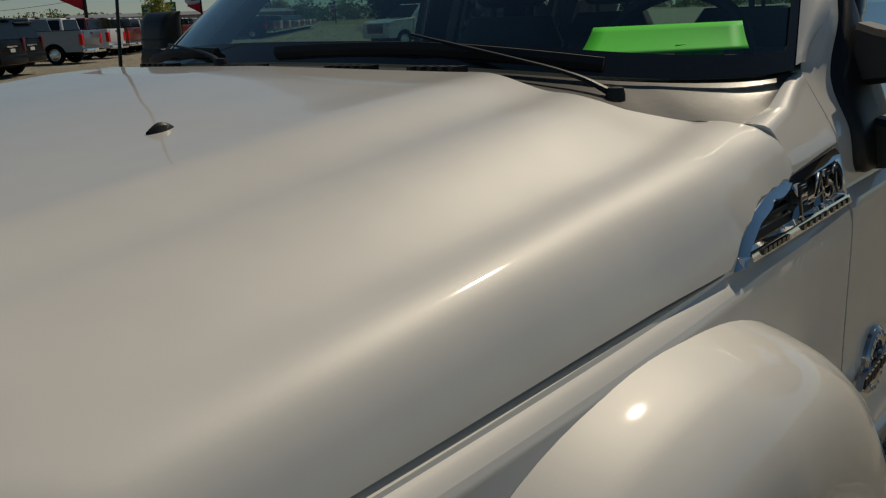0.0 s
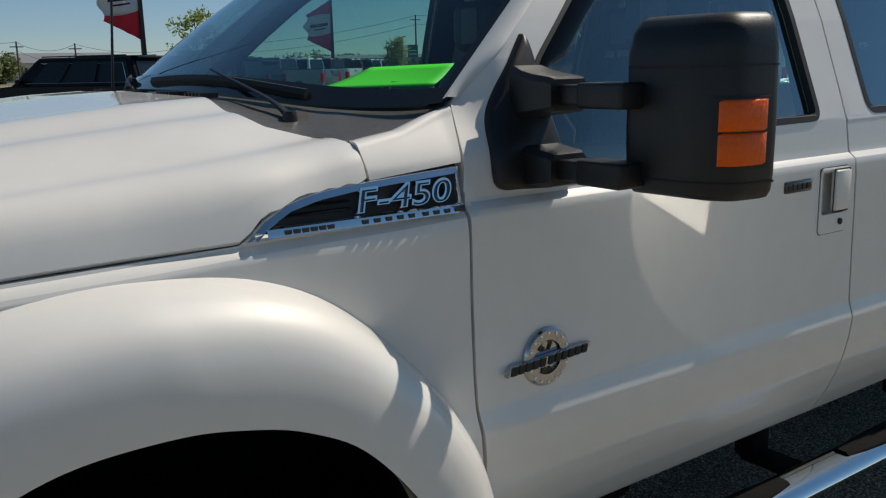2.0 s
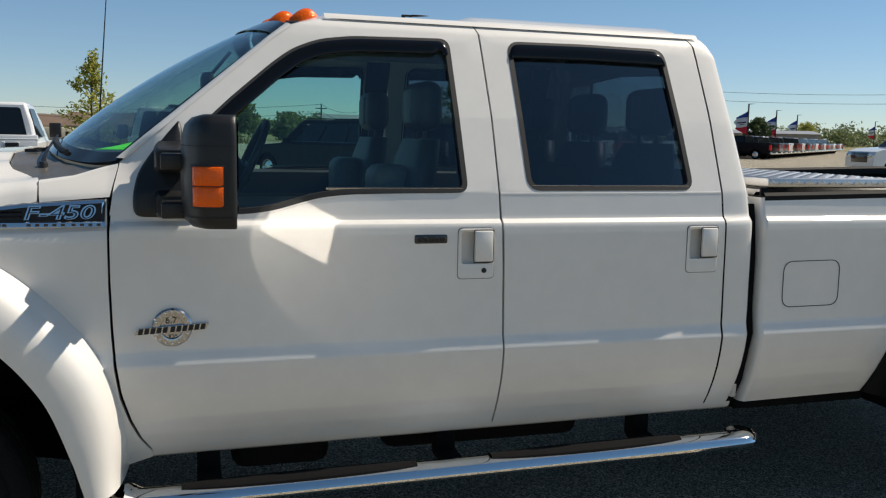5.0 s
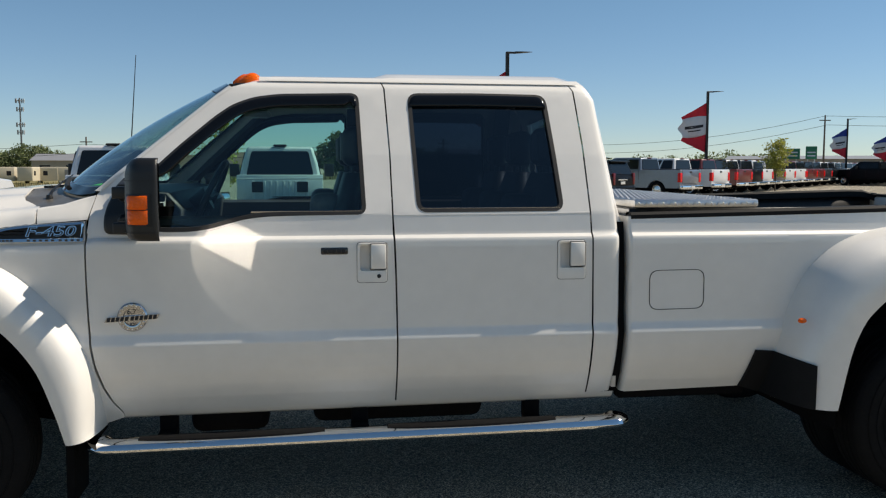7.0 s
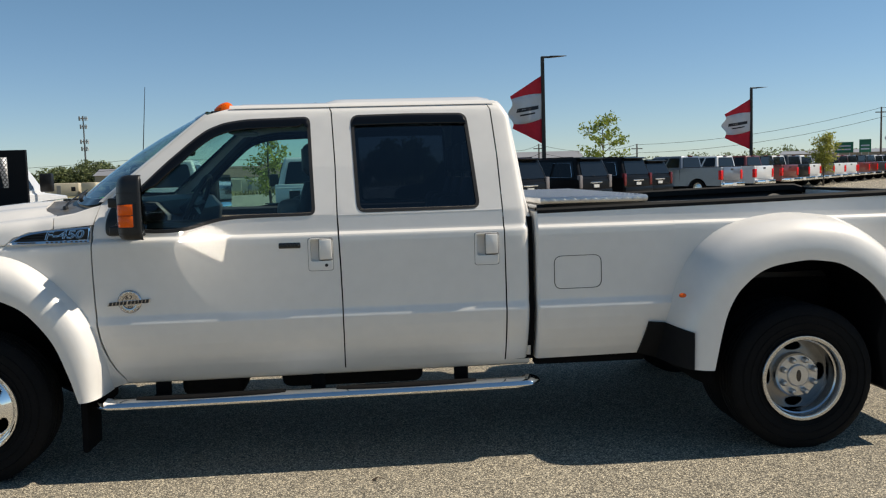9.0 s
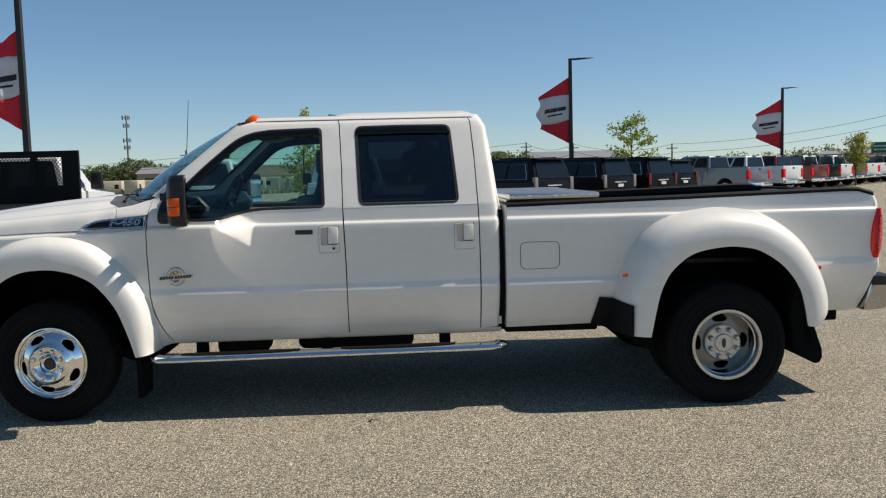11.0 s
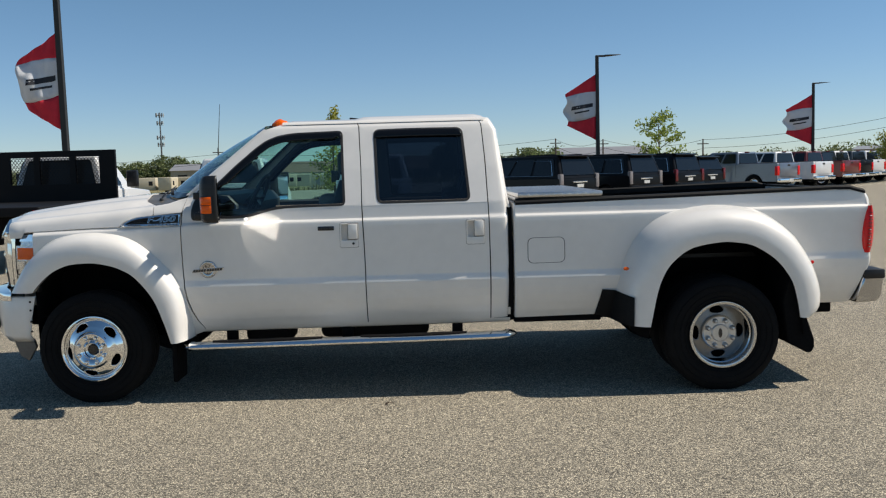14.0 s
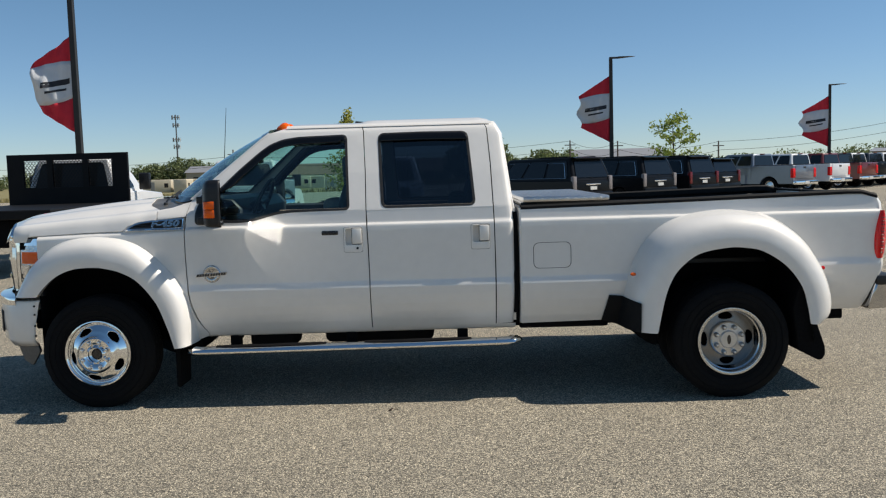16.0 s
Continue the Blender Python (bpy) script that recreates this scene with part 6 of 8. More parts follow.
for mirror in (False, True):
    bm = bmesh.new()
    grid_mesh(bm, [[Vector((x, 0.085, z)) for z in (lo, 1.2, 1.36)] for x, lo in ((2.99, 0.88), (3.74, 0.88), (3.76, 1.10), (5.0, 1.10), (5.02, 0.88), (5.43, 0.88))])
    grid_mesh(bm, [[Vector((x, y, z)) for x in (3.72, 4.4, 5.04)] for y, z in ((0.085, 1.115), (0.44, 1.105), (0.475, 1.06), (0.475, 0.89))])
    part("box_inner_wall", bm, M_BLACK, truck, mirror=mirror, thick=0.01)
    bm = bmesh.new()
    rows = []
    for x in np.linspace(2.985, 5.462, 24):
        z = table(x, [(2.985, 1.325), (4.2, 1.348), (5.30, 1.374), (5.40, 1.368), (5.43, 1.360), (5.462, 1.338)])
        s = side_y(x, 1.33)
        rows.append([Vector((x, y, z + h)) for y, h in ((s - 0.002, -0.012), (s - 0.003, 0.006), (s + 0.008, 0.018), (s + 0.055, 0.019), (s + 0.068, 0.008), (s + 0.068, -0.03))])
    grid_mesh(bm, rows)
    part("bed_rail", bm, M_CAP, truck, "black plastic bed-rail cap", mirror=mirror)
    # tail lamp
    bm = bmesh.new()
    rows = []
    for j in range(21):
        t = j / 20
        z = lerp(0.912, 1.243, t)
        x0, x1 = lerp(5.418, 5.455, t ** 1.4), lerp(5.522, 5.520, t)
        r = max(0.10, math.sin(math.pi * min(max(t, 0.012), 0.988))) ** 0.28
        c, h = lerp(x0, x1, 0.5), (x1 - x0) / 2 * r
        rows.append([Vector((c - h * math.cos(a), 0.030 - 0.058 * r * math.sin(a) ** 0.7 + 0.035 * max(0, -math.cos(a)) * r, z)) for a in np.linspace(0.0, math.pi, 13)])
    grid_mesh(bm, rows)
    tl = part("tail_lamp", bm, M_RED, truck, "tall ribbed red tail lamp", mirror=mirror, angle=70)
    # darker ribs stacked down the lens
    for k in range(11):
        z = 0.955 + 0.024 * k
        c = lerp(5.462, 5.474, k / 10)
        bm = bmesh.new()
        rounded_box(bm, (c - 0.014, -0.0315, z - 0.0035), (c + 0.012, -0.018, z + 0.0035), 0.003, 1)
        part("lens_rib", bm, M_REDDARK, tl, mirror=mirror)
    # box rear corner post
    bm = bmesh.new()
    rows = []
    for z in np.linspace(0.78, 1.37, 16):
        x = table(z, [(0.78, 5.450), (0.84, 5.472), (1.10, 5.478), (1.30, 5.472), (1.35, 5.440), (1.37, 5.400)])
        s = side_y(5.4, z)
        rows.append([Vector((x - 0.004, s, z)), Vector((x + 0.012, s + 0.006, z)), Vector((x + 0.024, s + 0.022, z)), Vector((x + 0.028, s + 0.10, z))])
    grid_mesh(bm, rows)
    part("box_corner", bm, M_PAINT, truck, mirror=mirror, angle=60)
bm = bmesh.new()
rounded_box(bm, (5.43, 0.13, 0.80), (5.485, 1.87, 1.346), 0.015, 2)
tg = part("tailgate", bm, M_PAINT, truck, "white tailgate")
bm = bmesh.new()
rounded_box(bm, (5.425, 0.13, 1.347), (5.492, 1.87, 1.362), 0.006, 1)
part("tailgate_cap", bm, M_CAP, tg)
bm = bmesh.new()
pts = [(5.396, 0.548), (5.452, 0.76), (5.585, 0.76), (5.592, 0.70), (5.584, 0.60), (5.555, 0.555)]
plate_mesh(bm, [(x, 0.015, z) for x, z in pts], (0, 1, 0), 1.97)
for v in bm.verts:
    v.co.y += math.copysign(0.10, 1 - v.co.y) * max(0, 0.75 - v.co.z)
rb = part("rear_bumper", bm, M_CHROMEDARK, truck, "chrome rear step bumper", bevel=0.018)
bm = bmesh.new()
rounded_box(bm, (5.448, 0.008, 0.722), (5.597, 1.992, 0.790), 0.012, 2)
part("bumper_pad", bm, M_BLACK, rb)
# diamond-plate toolbox
bm = bmesh.new()
rounded_box(bm, (3.03, 0.10, 1.12), (3.58, 1.90, 1.360), 0.01, 1)
tbx = part("toolbox", bm, M_STEEL, truck, "aluminium diamond-plate cross-bed toolbox")
bm = bmesh.new()
rounded_box(bm, (3.005, 0.062, 1.362), (3.61, 1.938, 1.400), 0.012, 2)
lid = part("toolbox_lid", bm, M_STEEL, tbx)
bm = bmesh.new()
for i in range(16):
    for j in range(50):
        x, y = 3.03 + i * 0.0365, 0.085 + j * 0.0372
        d = 1 if (i + j) % 2 else -1
        u, v = Vector((0.013, 0.013 * d, 0)), Vector((0.0035 * -d, 0.0035, 0))
        c = Vector((x, y, 1.4005))
        a = [bm.verts.new(p) for p in (c - u, c - v, c + u, c + v)]
        q = bm.verts.new(c + Vector((0, 0, 0.003)))
        for k in range(4):
            bm.faces.new((a[k], a[(k + 1) % 4], q))
for j in range(20):
    x = 3.03 + j * 0.029
    c = Vector((x, 0.0615, 1.382))
    d = 1 if j % 2 else -1
    u, v = Vector((0.010, 0, 0.010 * d)), Vector((0.003 * -d, 0, 0.003))
    a = [bm.verts.new(p) for p in (c - u, c - v, c + u, c + v)]
    q = bm.verts.new(c + Vector((0, -0.0025, 0)))
    for k in range(4):
        bm.faces.new((a[k], a[(k + 1) % 4], q))
part("tread_lug", bm, M_STEEL, lid, smooth=False)

# ---- interior ----
bm = bmesh.new()
rows = []
for j in range(13):
    y = lerp(0.135, 1.865, j / 12)
    q = min(smooth_line(WS_LOW, 6), key=lambda p: abs(p.y - max(0.15, min(y, 2 * MID - y))))
    rows.append([Vector((x, y, z)) for x, z in ((q.x + 0.02, q.z - 0.022), (max(0.60, q.x + 0.05), 1.440), (0.80, 1.446), (0.94, 1.43), (1.00, 1.36), (0.98, 1.20), (0.90, 1.0), (0.86, 0.62))])
grid_mesh(bm, rows)
part("dashboard", bm, M_TRIM, truck, "dark dashboard", thick=0.01)
bm = bmesh.new()
path = [Vector((1.075 + 0.185 * math.sin(a) * 0.42, 0.55 + 0.185 * math.cos(a), 1.40 + 0.185 * math.sin(a) * 0.90)) for a in np.linspace(0, 2 * math.pi, 33)]
tube_mesh(bm, path, 0.015, 8, caps=False)
tube_mesh(bm, [(0.98, 0.55, 1.36), (1.07, 0.55, 1.40)], [0.03, 0.06], 10)
for a in (0.1, math.pi - 0.1, -math.pi / 2):
    tube_mesh(bm, [(1.07, 0.55, 1.40), (1.075 + 0.18 * math.sin(a) * 0.42, 0.55 + 0.18 * math.cos(a), 1.40 + 0.18 * math.sin(a) * 0.9)], 0.014, 6)
part("steering_wheel", bm, M_LEATHER, truck, "black leather steering wheel")


def seat(y, x, two_tone=True):
    bm = bmesh.new()
    rounded_box(bm, (x - 0.50, y - 0.26, 0.80), (x + 0.02, y + 0.26, 1.00), 0.07, 4)
    cu = part("seat_cushion", bm, M_LEATHER, truck, "black leather seat")
    bm = bmesh.new()
    rows = []
    for k in range(15):
        t = k / 14
        z = lerp(0.92, 1.52, t)
        w = lerp(0.25, 0.215, t) * (1 - 0.25 * max(0, t - 0.85) / 0.15)
        xc = x - 0.02 + 0.15 * t
        th = lerp(0.10, 0.06, t)
        rows.append([Vector((xc + th * math.cos(a) * (1 if math.cos(a) > 0 else 0.7 + 0.5 * abs(math.sin(a)) ** 3), y + w * math.copysign(abs(math.sin(a)) ** 0.6, math.sin(a)), z)) for a in np.linspace(0, 2 * math.pi, 25)[:-1]])
    V = grid_mesh(bm, rows, close_u=True)
    bm.faces.new(V[0])
    bm.faces.new(V[-1])
    part("seat_back", bm, M_LEATHER, cu)
    bm = bmesh.new()
    rounded_box(bm, (x - 0.075, y - 0.12, 1.05), (x + 0.08, y + 0.12, 1.42), 0.05, 3)
    part("seat_insert", bm, M_LEATHER2, cu)
    bm = bmesh.new()
    rounded_box(bm, (x + 0.08, y - 0.14, 1.55), (x + 0.19, y + 0.14, 1.74), 0.05, 4)
    tube_mesh(bm, [(x + 0.13, y - 0.07, 1.48), (x + 0.13, y - 0.07, 1.58)], 0.008, 6)
    tube_mesh(bm, [(x + 0.13, y + 0.07, 1.48), (x + 0.13, y + 0.07, 1.58)], 0.008, 6)
    part("headrest", bm, M_LEATHER, cu)
    bm = bmesh.new()
    rounded_box(bm, (x + 0.074, y - 0.05, 1.58), (x + 0.085, y + 0.05, 1.71), 0.004, 2)
    part("headrest_insert", bm, M_LEATHER2, cu)


for y in (0.55, 1.45):
    seat(y, 1.62)
for y in (0.42, 1.0, 1.58):
    seat(y, 2.55)
bm = bmesh.new()
rounded_box(bm, (1.05, 0.84, 0.75), (1.75, 1.16, 1.12), 0.04, 3)
part("centre_console", bm, M_TRIM, truck)
bm = bmesh.new()
grid_mesh(bm, [[Vector((x, y, table(x, [(1.20, 1.885), (1.35, 1.915), (2.75, 1.92)]) - 0.03 * abs(y - 1) ** 2)) for y in np.linspace(0.33, 1.67, 9)] for x in (1.20, 1.35, 2.0, 2.75)])
part("headliner", bm, M_HEADLINER, truck)
bm = bmesh.new()
rounded_box(bm, (0.93, 0.90, 1.70), (0.98, 1.10, 1.77), 0.015, 2)
tube_mesh(bm, [(0.96, 1.0, 1.75), (1.05, 1.0, 1.86)], 0.008, 6)
part("rear_view_mirror", bm, M_SEAL, truck)
for y in (0.55, 1.45):
    bm = bmesh.new()
    rounded_box(bm, (1.16, y - 0.18, 1.845), (1.32, y + 0.18, 1.865), 0.008, 1)
    part("sun_visor", bm, M_HEADLINER, truck)
# belt posts inside, between the doors, and door trims
for mirror in (False, True):
    for x, w in ((1.83, 0.06), (2.74, 0.05)):
        bm = bmesh.new()
        grid_mesh(bm, [[Vector((xx, side_y(xx, z) + 0.05, z)) for z in (1.30, 1.50, 1.70, 1.90)] for xx in (x - w, x, x + w)])
        part("pillar_trim", bm, M_TRIM, truck, mirror=mirror)
    bm = bmesh.new()
    grid_mesh(bm, [[Vector((x + dx, side_y(x, z) + dy, z)) for x, z in ((0.80, 1.46), (0.95, 1.60), (1.10, 1.735), (1.22, 1.84))] for dx, dy in ((-0.02, 0.035), (0.02, 0.06), (0.06, 0.045))])
    part("pillar_trim", bm, M_TRIM, truck, mirror=mirror)
    bm = bmesh.new()
    grid_mesh(bm, [[Vector((x, y, z)) for y, z in ((0.07, 1.34), (0.12, 1.325), (0.13, 1.20), (0.11, 0.7))] for x in np.linspace(0.90, 2.78, 8)])
    part("door_trim", bm, M_TRIM, truck, mirror=mirror)

# green card standing on the dashboard behind the glass
gc = thing("price_card", "bright fluorescent green card on the dashboard", "card")
bm = bmesh.new()
BLc, BRc, TRc, TLc = Vector((0.549, 0.455, 1.461)), Vector((0.690, 0.215, 1.466)), Vector((0.775, 0.262, 1.508)), Vector((0.730, 0.532, 1.503))
rows = []
for j in range(7):
    t = j / 6
    rows.append([BLc.lerp(BRc, s / 10).lerp(TLc.lerp(TRc, s / 10), t) + Vector((0, 0, -0.004 * math.sin(math.pi * t))) for s in range(11)])
grid_mesh(bm, rows)
part("card", bm, M_GREEN, gc, thick=0.0015)
bm = bmesh.new()
plate_mesh(bm, [(0.66, 0.33, 1.444), (0.72, 0.27, 1.444), (0.735, 0.28, 1.444), (0.675, 0.34, 1.444)], (0, 0, 1), 0.030)
part("card_foot", bm, M_GREEN, gc)

# ---- things round the truck ----
M_CARBLACK = mat("black_car_paint", (0.006, 0.0065, 0.008), 0.3, 0, 0.2, 3, coat=0.06, spec=0.12)
M_CARSILVER = mat("silver_blue_car_paint", (0.15, 0.175, 0.22), 0.35, 0.3, 0.1, 3, coat=1.0)
M_CARWHITE = mat("white_car_paint", (0.72, 0.73, 0.74), 0.4, 0, 0.05, 3, coat=1.0)
M_CARRED = mat("red_car_paint", (0.13, 0.014, 0.011), 0.35, 0, 0.1, 3, coat=0.5)
M_CARGREY = mat("dark_grey_car_paint", (0.055, 0.058, 0.065), 0.35, 0.2, 0.1, 3, coat=1.0)
M_CARGLASS = mat("dark_car_glass", (0.008, 0.011, 0.016), 0.06, 0, 0.1, 5, coat=0.0, spec=0.34)
M_RACK = mat("black_powder_coat", (0.006, 0.006, 0.007), 0.6, 0, 0.3, 4, spec=0.2)
M_PLATE = mat("number_plate_white", (0.6, 0.6, 0.58), 0.5, 0, 0.1, 30)


def car_wheel(parent, x, y, r, rim_mat, out):
    w = new("wheel")
    w.parent = parent
    w.matrix_basis = Matrix.Translation((x, y, r))
    bm = bmesh.new()
    lathe_mesh(bm, [(r * 0.60, -0.10), (r * 0.75, -0.125), (r * 0.93, -0.115), (r, -0.07), (r, 0.07), (r * 0.93, 0.115), (r * 0.6, 0.10)], (0, 0, 0), "y", 22)
    part("tyre", bm, M_TYRE, w)
    bm = bmesh.new()
    lathe_mesh(bm, [(r * 0.62, -0.105), (r * 0.57, -0.10), (r * 0.5, -0.06), (r * 0.2, -0.08), (0.0, -0.085)], (0, 0, 0), "y", 20, sign=1 if out < 0 else -1)
    part("rim", bm, rim_mat, w)


def arch_side(L, zb, profile, wheels, r):
    """A vehicle's side outline, with its wheel arches cut out of the lower edge."""
    pts = list(profile)
    low = [(L - 0.05, zb)]
    for wx in sorted(wheels, reverse=True):
        low.append((wx + r, zb))
        for k in range(1, 10):
            a = math.pi * k / 10
            low.append((wx + r * math.cos(a), max(zb, 0.36 + r * math.sin(a))))
        low.append((wx - r, zb))
    low.append((0.05, zb))
    return pts + low


def body_shell(name, outline, half, mt, parent, tuck=0.06):
    bm = bmesh.new()
    plate_mesh(bm, [(x, -half, z) for x, z in outline], (0, 1, 0), 2 * half)
    for v in bm.verts:
        t = max(0, v.co.z - 0.75)
        v.co.y *= 1 - tuck * t
    return part(name, bm, mt, parent, bevel=0.04, angle=40)


def greenhouse(parent, mt, base, top, zb, zt, hb, ht, panes):
    """A cab: sloping pillars and roof with window panes let into it. base, top: (x0, x1)."""
    bm = bmesh.new()
    c = [Vector((base[0], -hb, zb)), Vector((base[1], -hb, zb)), Vector((base[1], hb, zb)), Vector((base[0], hb, zb))]
    d = [Vector((top[0], -ht, zt)), Vector((top[1], -ht, zt)), Vector((top[1], ht, zt)), Vector((top[0], ht, zt))]
    V = grid_mesh(bm, [c, [p.lerp(q, 0.5) + Vector((0, math.copysign(0.02, p.y), 0)) for p, q in zip(c, d)], d], close_u=True)
    bm.faces.new(V[-1])
    cab = part("cab", bm, mt, parent, bevel=0.06, angle=40)

    def quad(i, j, u0, u1, v0, v1, name, inset=0.012):
        a, b, e, f = c[i], c[j], d[j], d[i]
        n = (b - a).cross(f - a).normalized() * inset

        def P(u, v):
            return a.lerp(b, u).lerp(f.lerp(e, u), v) + n + Vector((0, math.copysign(0.02, (a.y + b.y)) * (4 * v * (1 - v)) if abs(a.y - b.y) < 0.1 else 0, 0))
        bm = bmesh.new()
        plate_mesh(bm, rounded([P(u0, v0), P(u1, v0), P(u1, v1), P(u0, v1)], 0.06, 3), n.normalized(), 0.012)
        part(name, bm, M_CARGLASS, cab, smooth=False)
    quad(3, 0, 0.08, 0.92, 0.12, 0.86, "rear_window")
    quad(1, 2, 0.05, 0.95, 0.06, 0.92, "windscreen")
    for u0, u1 in panes:
        quad(0, 1, u0, u1, 0.12, 0.84, "side_window")
        quad(2, 3, 1 - u1, 1 - u0, 0.12, 0.84, "side_window")
    return cab


def pickup(paint, label, place, turn, L=6.2, crew=True, rim_mat=None, lamps=M_RED, group="parked pickups in the back row", lift=0.0):
    """A parked pickup; x = 0 is its tail, +x its nose."""
    t = thing("parked_pickup", label, "pickup truck", group, place, turn)
    bed = 2.25
    wx = (1.30, L - 1.0)
    zb, rail = 0.50 + lift, 1.42 + lift
    prof = [(0.0, 0.66 + lift), (0.0, rail - 0.03), (0.03, rail), (bed - 0.05, rail), (bed, rail - 0.05), (L - 1.75, rail - 0.06), (L - 1.6, rail - 0.02), (L - 0.5, rail - 0.10), (L - 0.12, rail - 0.22), (L, 1.0 + lift), (L, 0.6 + lift)]
    body_shell("body", arch_side(L, zb, prof, wx, 0.52 + lift * 0.5), 0.99, paint, t, 0.03)
    # dark plate level with the rails, added in place of the bed's shaded hollow
    bm = bmesh.new()
    plate_mesh(bm, [(0.08, -0.80, rail - 0.025), (bed - 0.08, -0.80, rail - 0.025), (bed - 0.08, 0.80, rail - 0.025), (0.08, 0.80, rail - 0.025)], (0, 0, 1), 0.03)
    part("bed", bm, M_DARK, t)
    for s in (-1, 1):
        bm = bmesh.new()
        rounded_box(bm, (0.03, s * 0.88 - 0.06, rail - 0.01), (bed - 0.06, s * 0.88 + 0.06, rail + 0.025), 0.01, 1)
        part("rail_cap", bm, M_CAP, t)
    x1 = L - 1.45
    greenhouse(t, paint, (bed, x1), (bed + 0.10, x1 - 0.80), rail - 0.06, 2.02 + lift, 0.95, 0.78, ((0.05, 0.38), (0.43, 0.78)) if crew else ((0.06, 0.75),))
    bm = bmesh.new()
    rounded_box(bm, (-0.02, -0.76, 0.74 + lift), (0.03, 0.76, rail - 0.01), 0.02, 2)
    tg = part("tailgate", bm, paint, t)
    bm = bmesh.new()
    rounded_box(bm, (-0.03, -0.11, rail - 0.17), (-0.015, 0.11, rail - 0.08), 0.006, 1)
    part("handle", bm, M_SEAL, tg)
    bm = bmesh.new()
    rounded_box(bm, (-0.17, -0.95, 0.46 + lift), (0.05, 0.95, 0.66 + lift), 0.04, 2)
    bp = part("bumper", bm, M_CHROME, t)
    bm = bmesh.new()
    rounded_box(bm, (-0.178, -0.17, 0.49 + lift), (-0.165, 0.17, 0.63 + lift), 0.004, 1)
    part("number_plate", bm, M_PLATE, bp)
    bm = bmesh.new()
    rounded_box(bm, (-0.175, -0.62, 0.652 + lift), (0.02, 0.62, 0.672 + lift), 0.006, 1)
    part("step_pad", bm, M_SEAL, bp)
    bm = bmesh.new()
    rounded_box(bm, (bed + 0.06, -0.18, 1.985 + lift), (bed + 0.12, 0.18, 2.03 + lift), 0.01, 1)
    part("brake_lamp", bm, M_REDDARK, t)
    for s in (-1, 1):
        bm = bmesh.new()
        rounded_box(bm, (-0.035, s * 0.88 - 0.09, 0.80 + lift), (0.13, s * 0.88 + 0.12, 1.26 + lift), 0.03, 2)
        part("tail_lamp", bm, lamps, t)
        bm = bmesh.new()
        rounded_box(bm, (L - 0.10, s * 0.74 - 0.18, 0.92 + lift), (L + 0.01, s * 0.74 + 0.18, 1.12 + lift), 0.03, 2)
        part("headlamp", bm, M_CLEAR, t)
        bm = bmesh.new()
        rounded_box(bm, (x1 - 0.75, s * 1.10 - 0.10, 1.40 + lift), (x1 - 0.60, s * 1.10 + 0.12, 1.64 + lift), 0.04, 2)
        part("door_mirror", bm, M_BLACK, t)
        bm = bmesh.new()
        for xd in (bed + 0.08, bed + 0.08 + (x1 - bed) * 0.42, x1 - 0.10):
            box_mesh(bm, (xd - 0.006, s * 0.985 - 0.012, 0.62 + lift), (xd + 0.006, s * 0.985 + 0.004, rail - 0.08))
        part("door_gap", bm, M_SEAL, t, smooth=False)
        for x in wx:
            car_wheel(t, x, s * 0.85, 0.41, rim_mat or M_ALLOY, s)
    bm = bmesh.new()
    rounded_box(bm, (0.3, -0.75, 0.35 + lift), (L - 0.3, 0.75, 0.62 + lift), 0.05, 1)
    part("underbody", bm, M_DARK, t)
    bm = bmesh.new()
    rounded_box(bm, (L - 0.06, -0.58, 0.72 + lift), (L + 0.02, 0.58, 1.16 + lift), 0.03, 2)
    part("grille", bm, M_GLOSSBLACK, t)
    return t


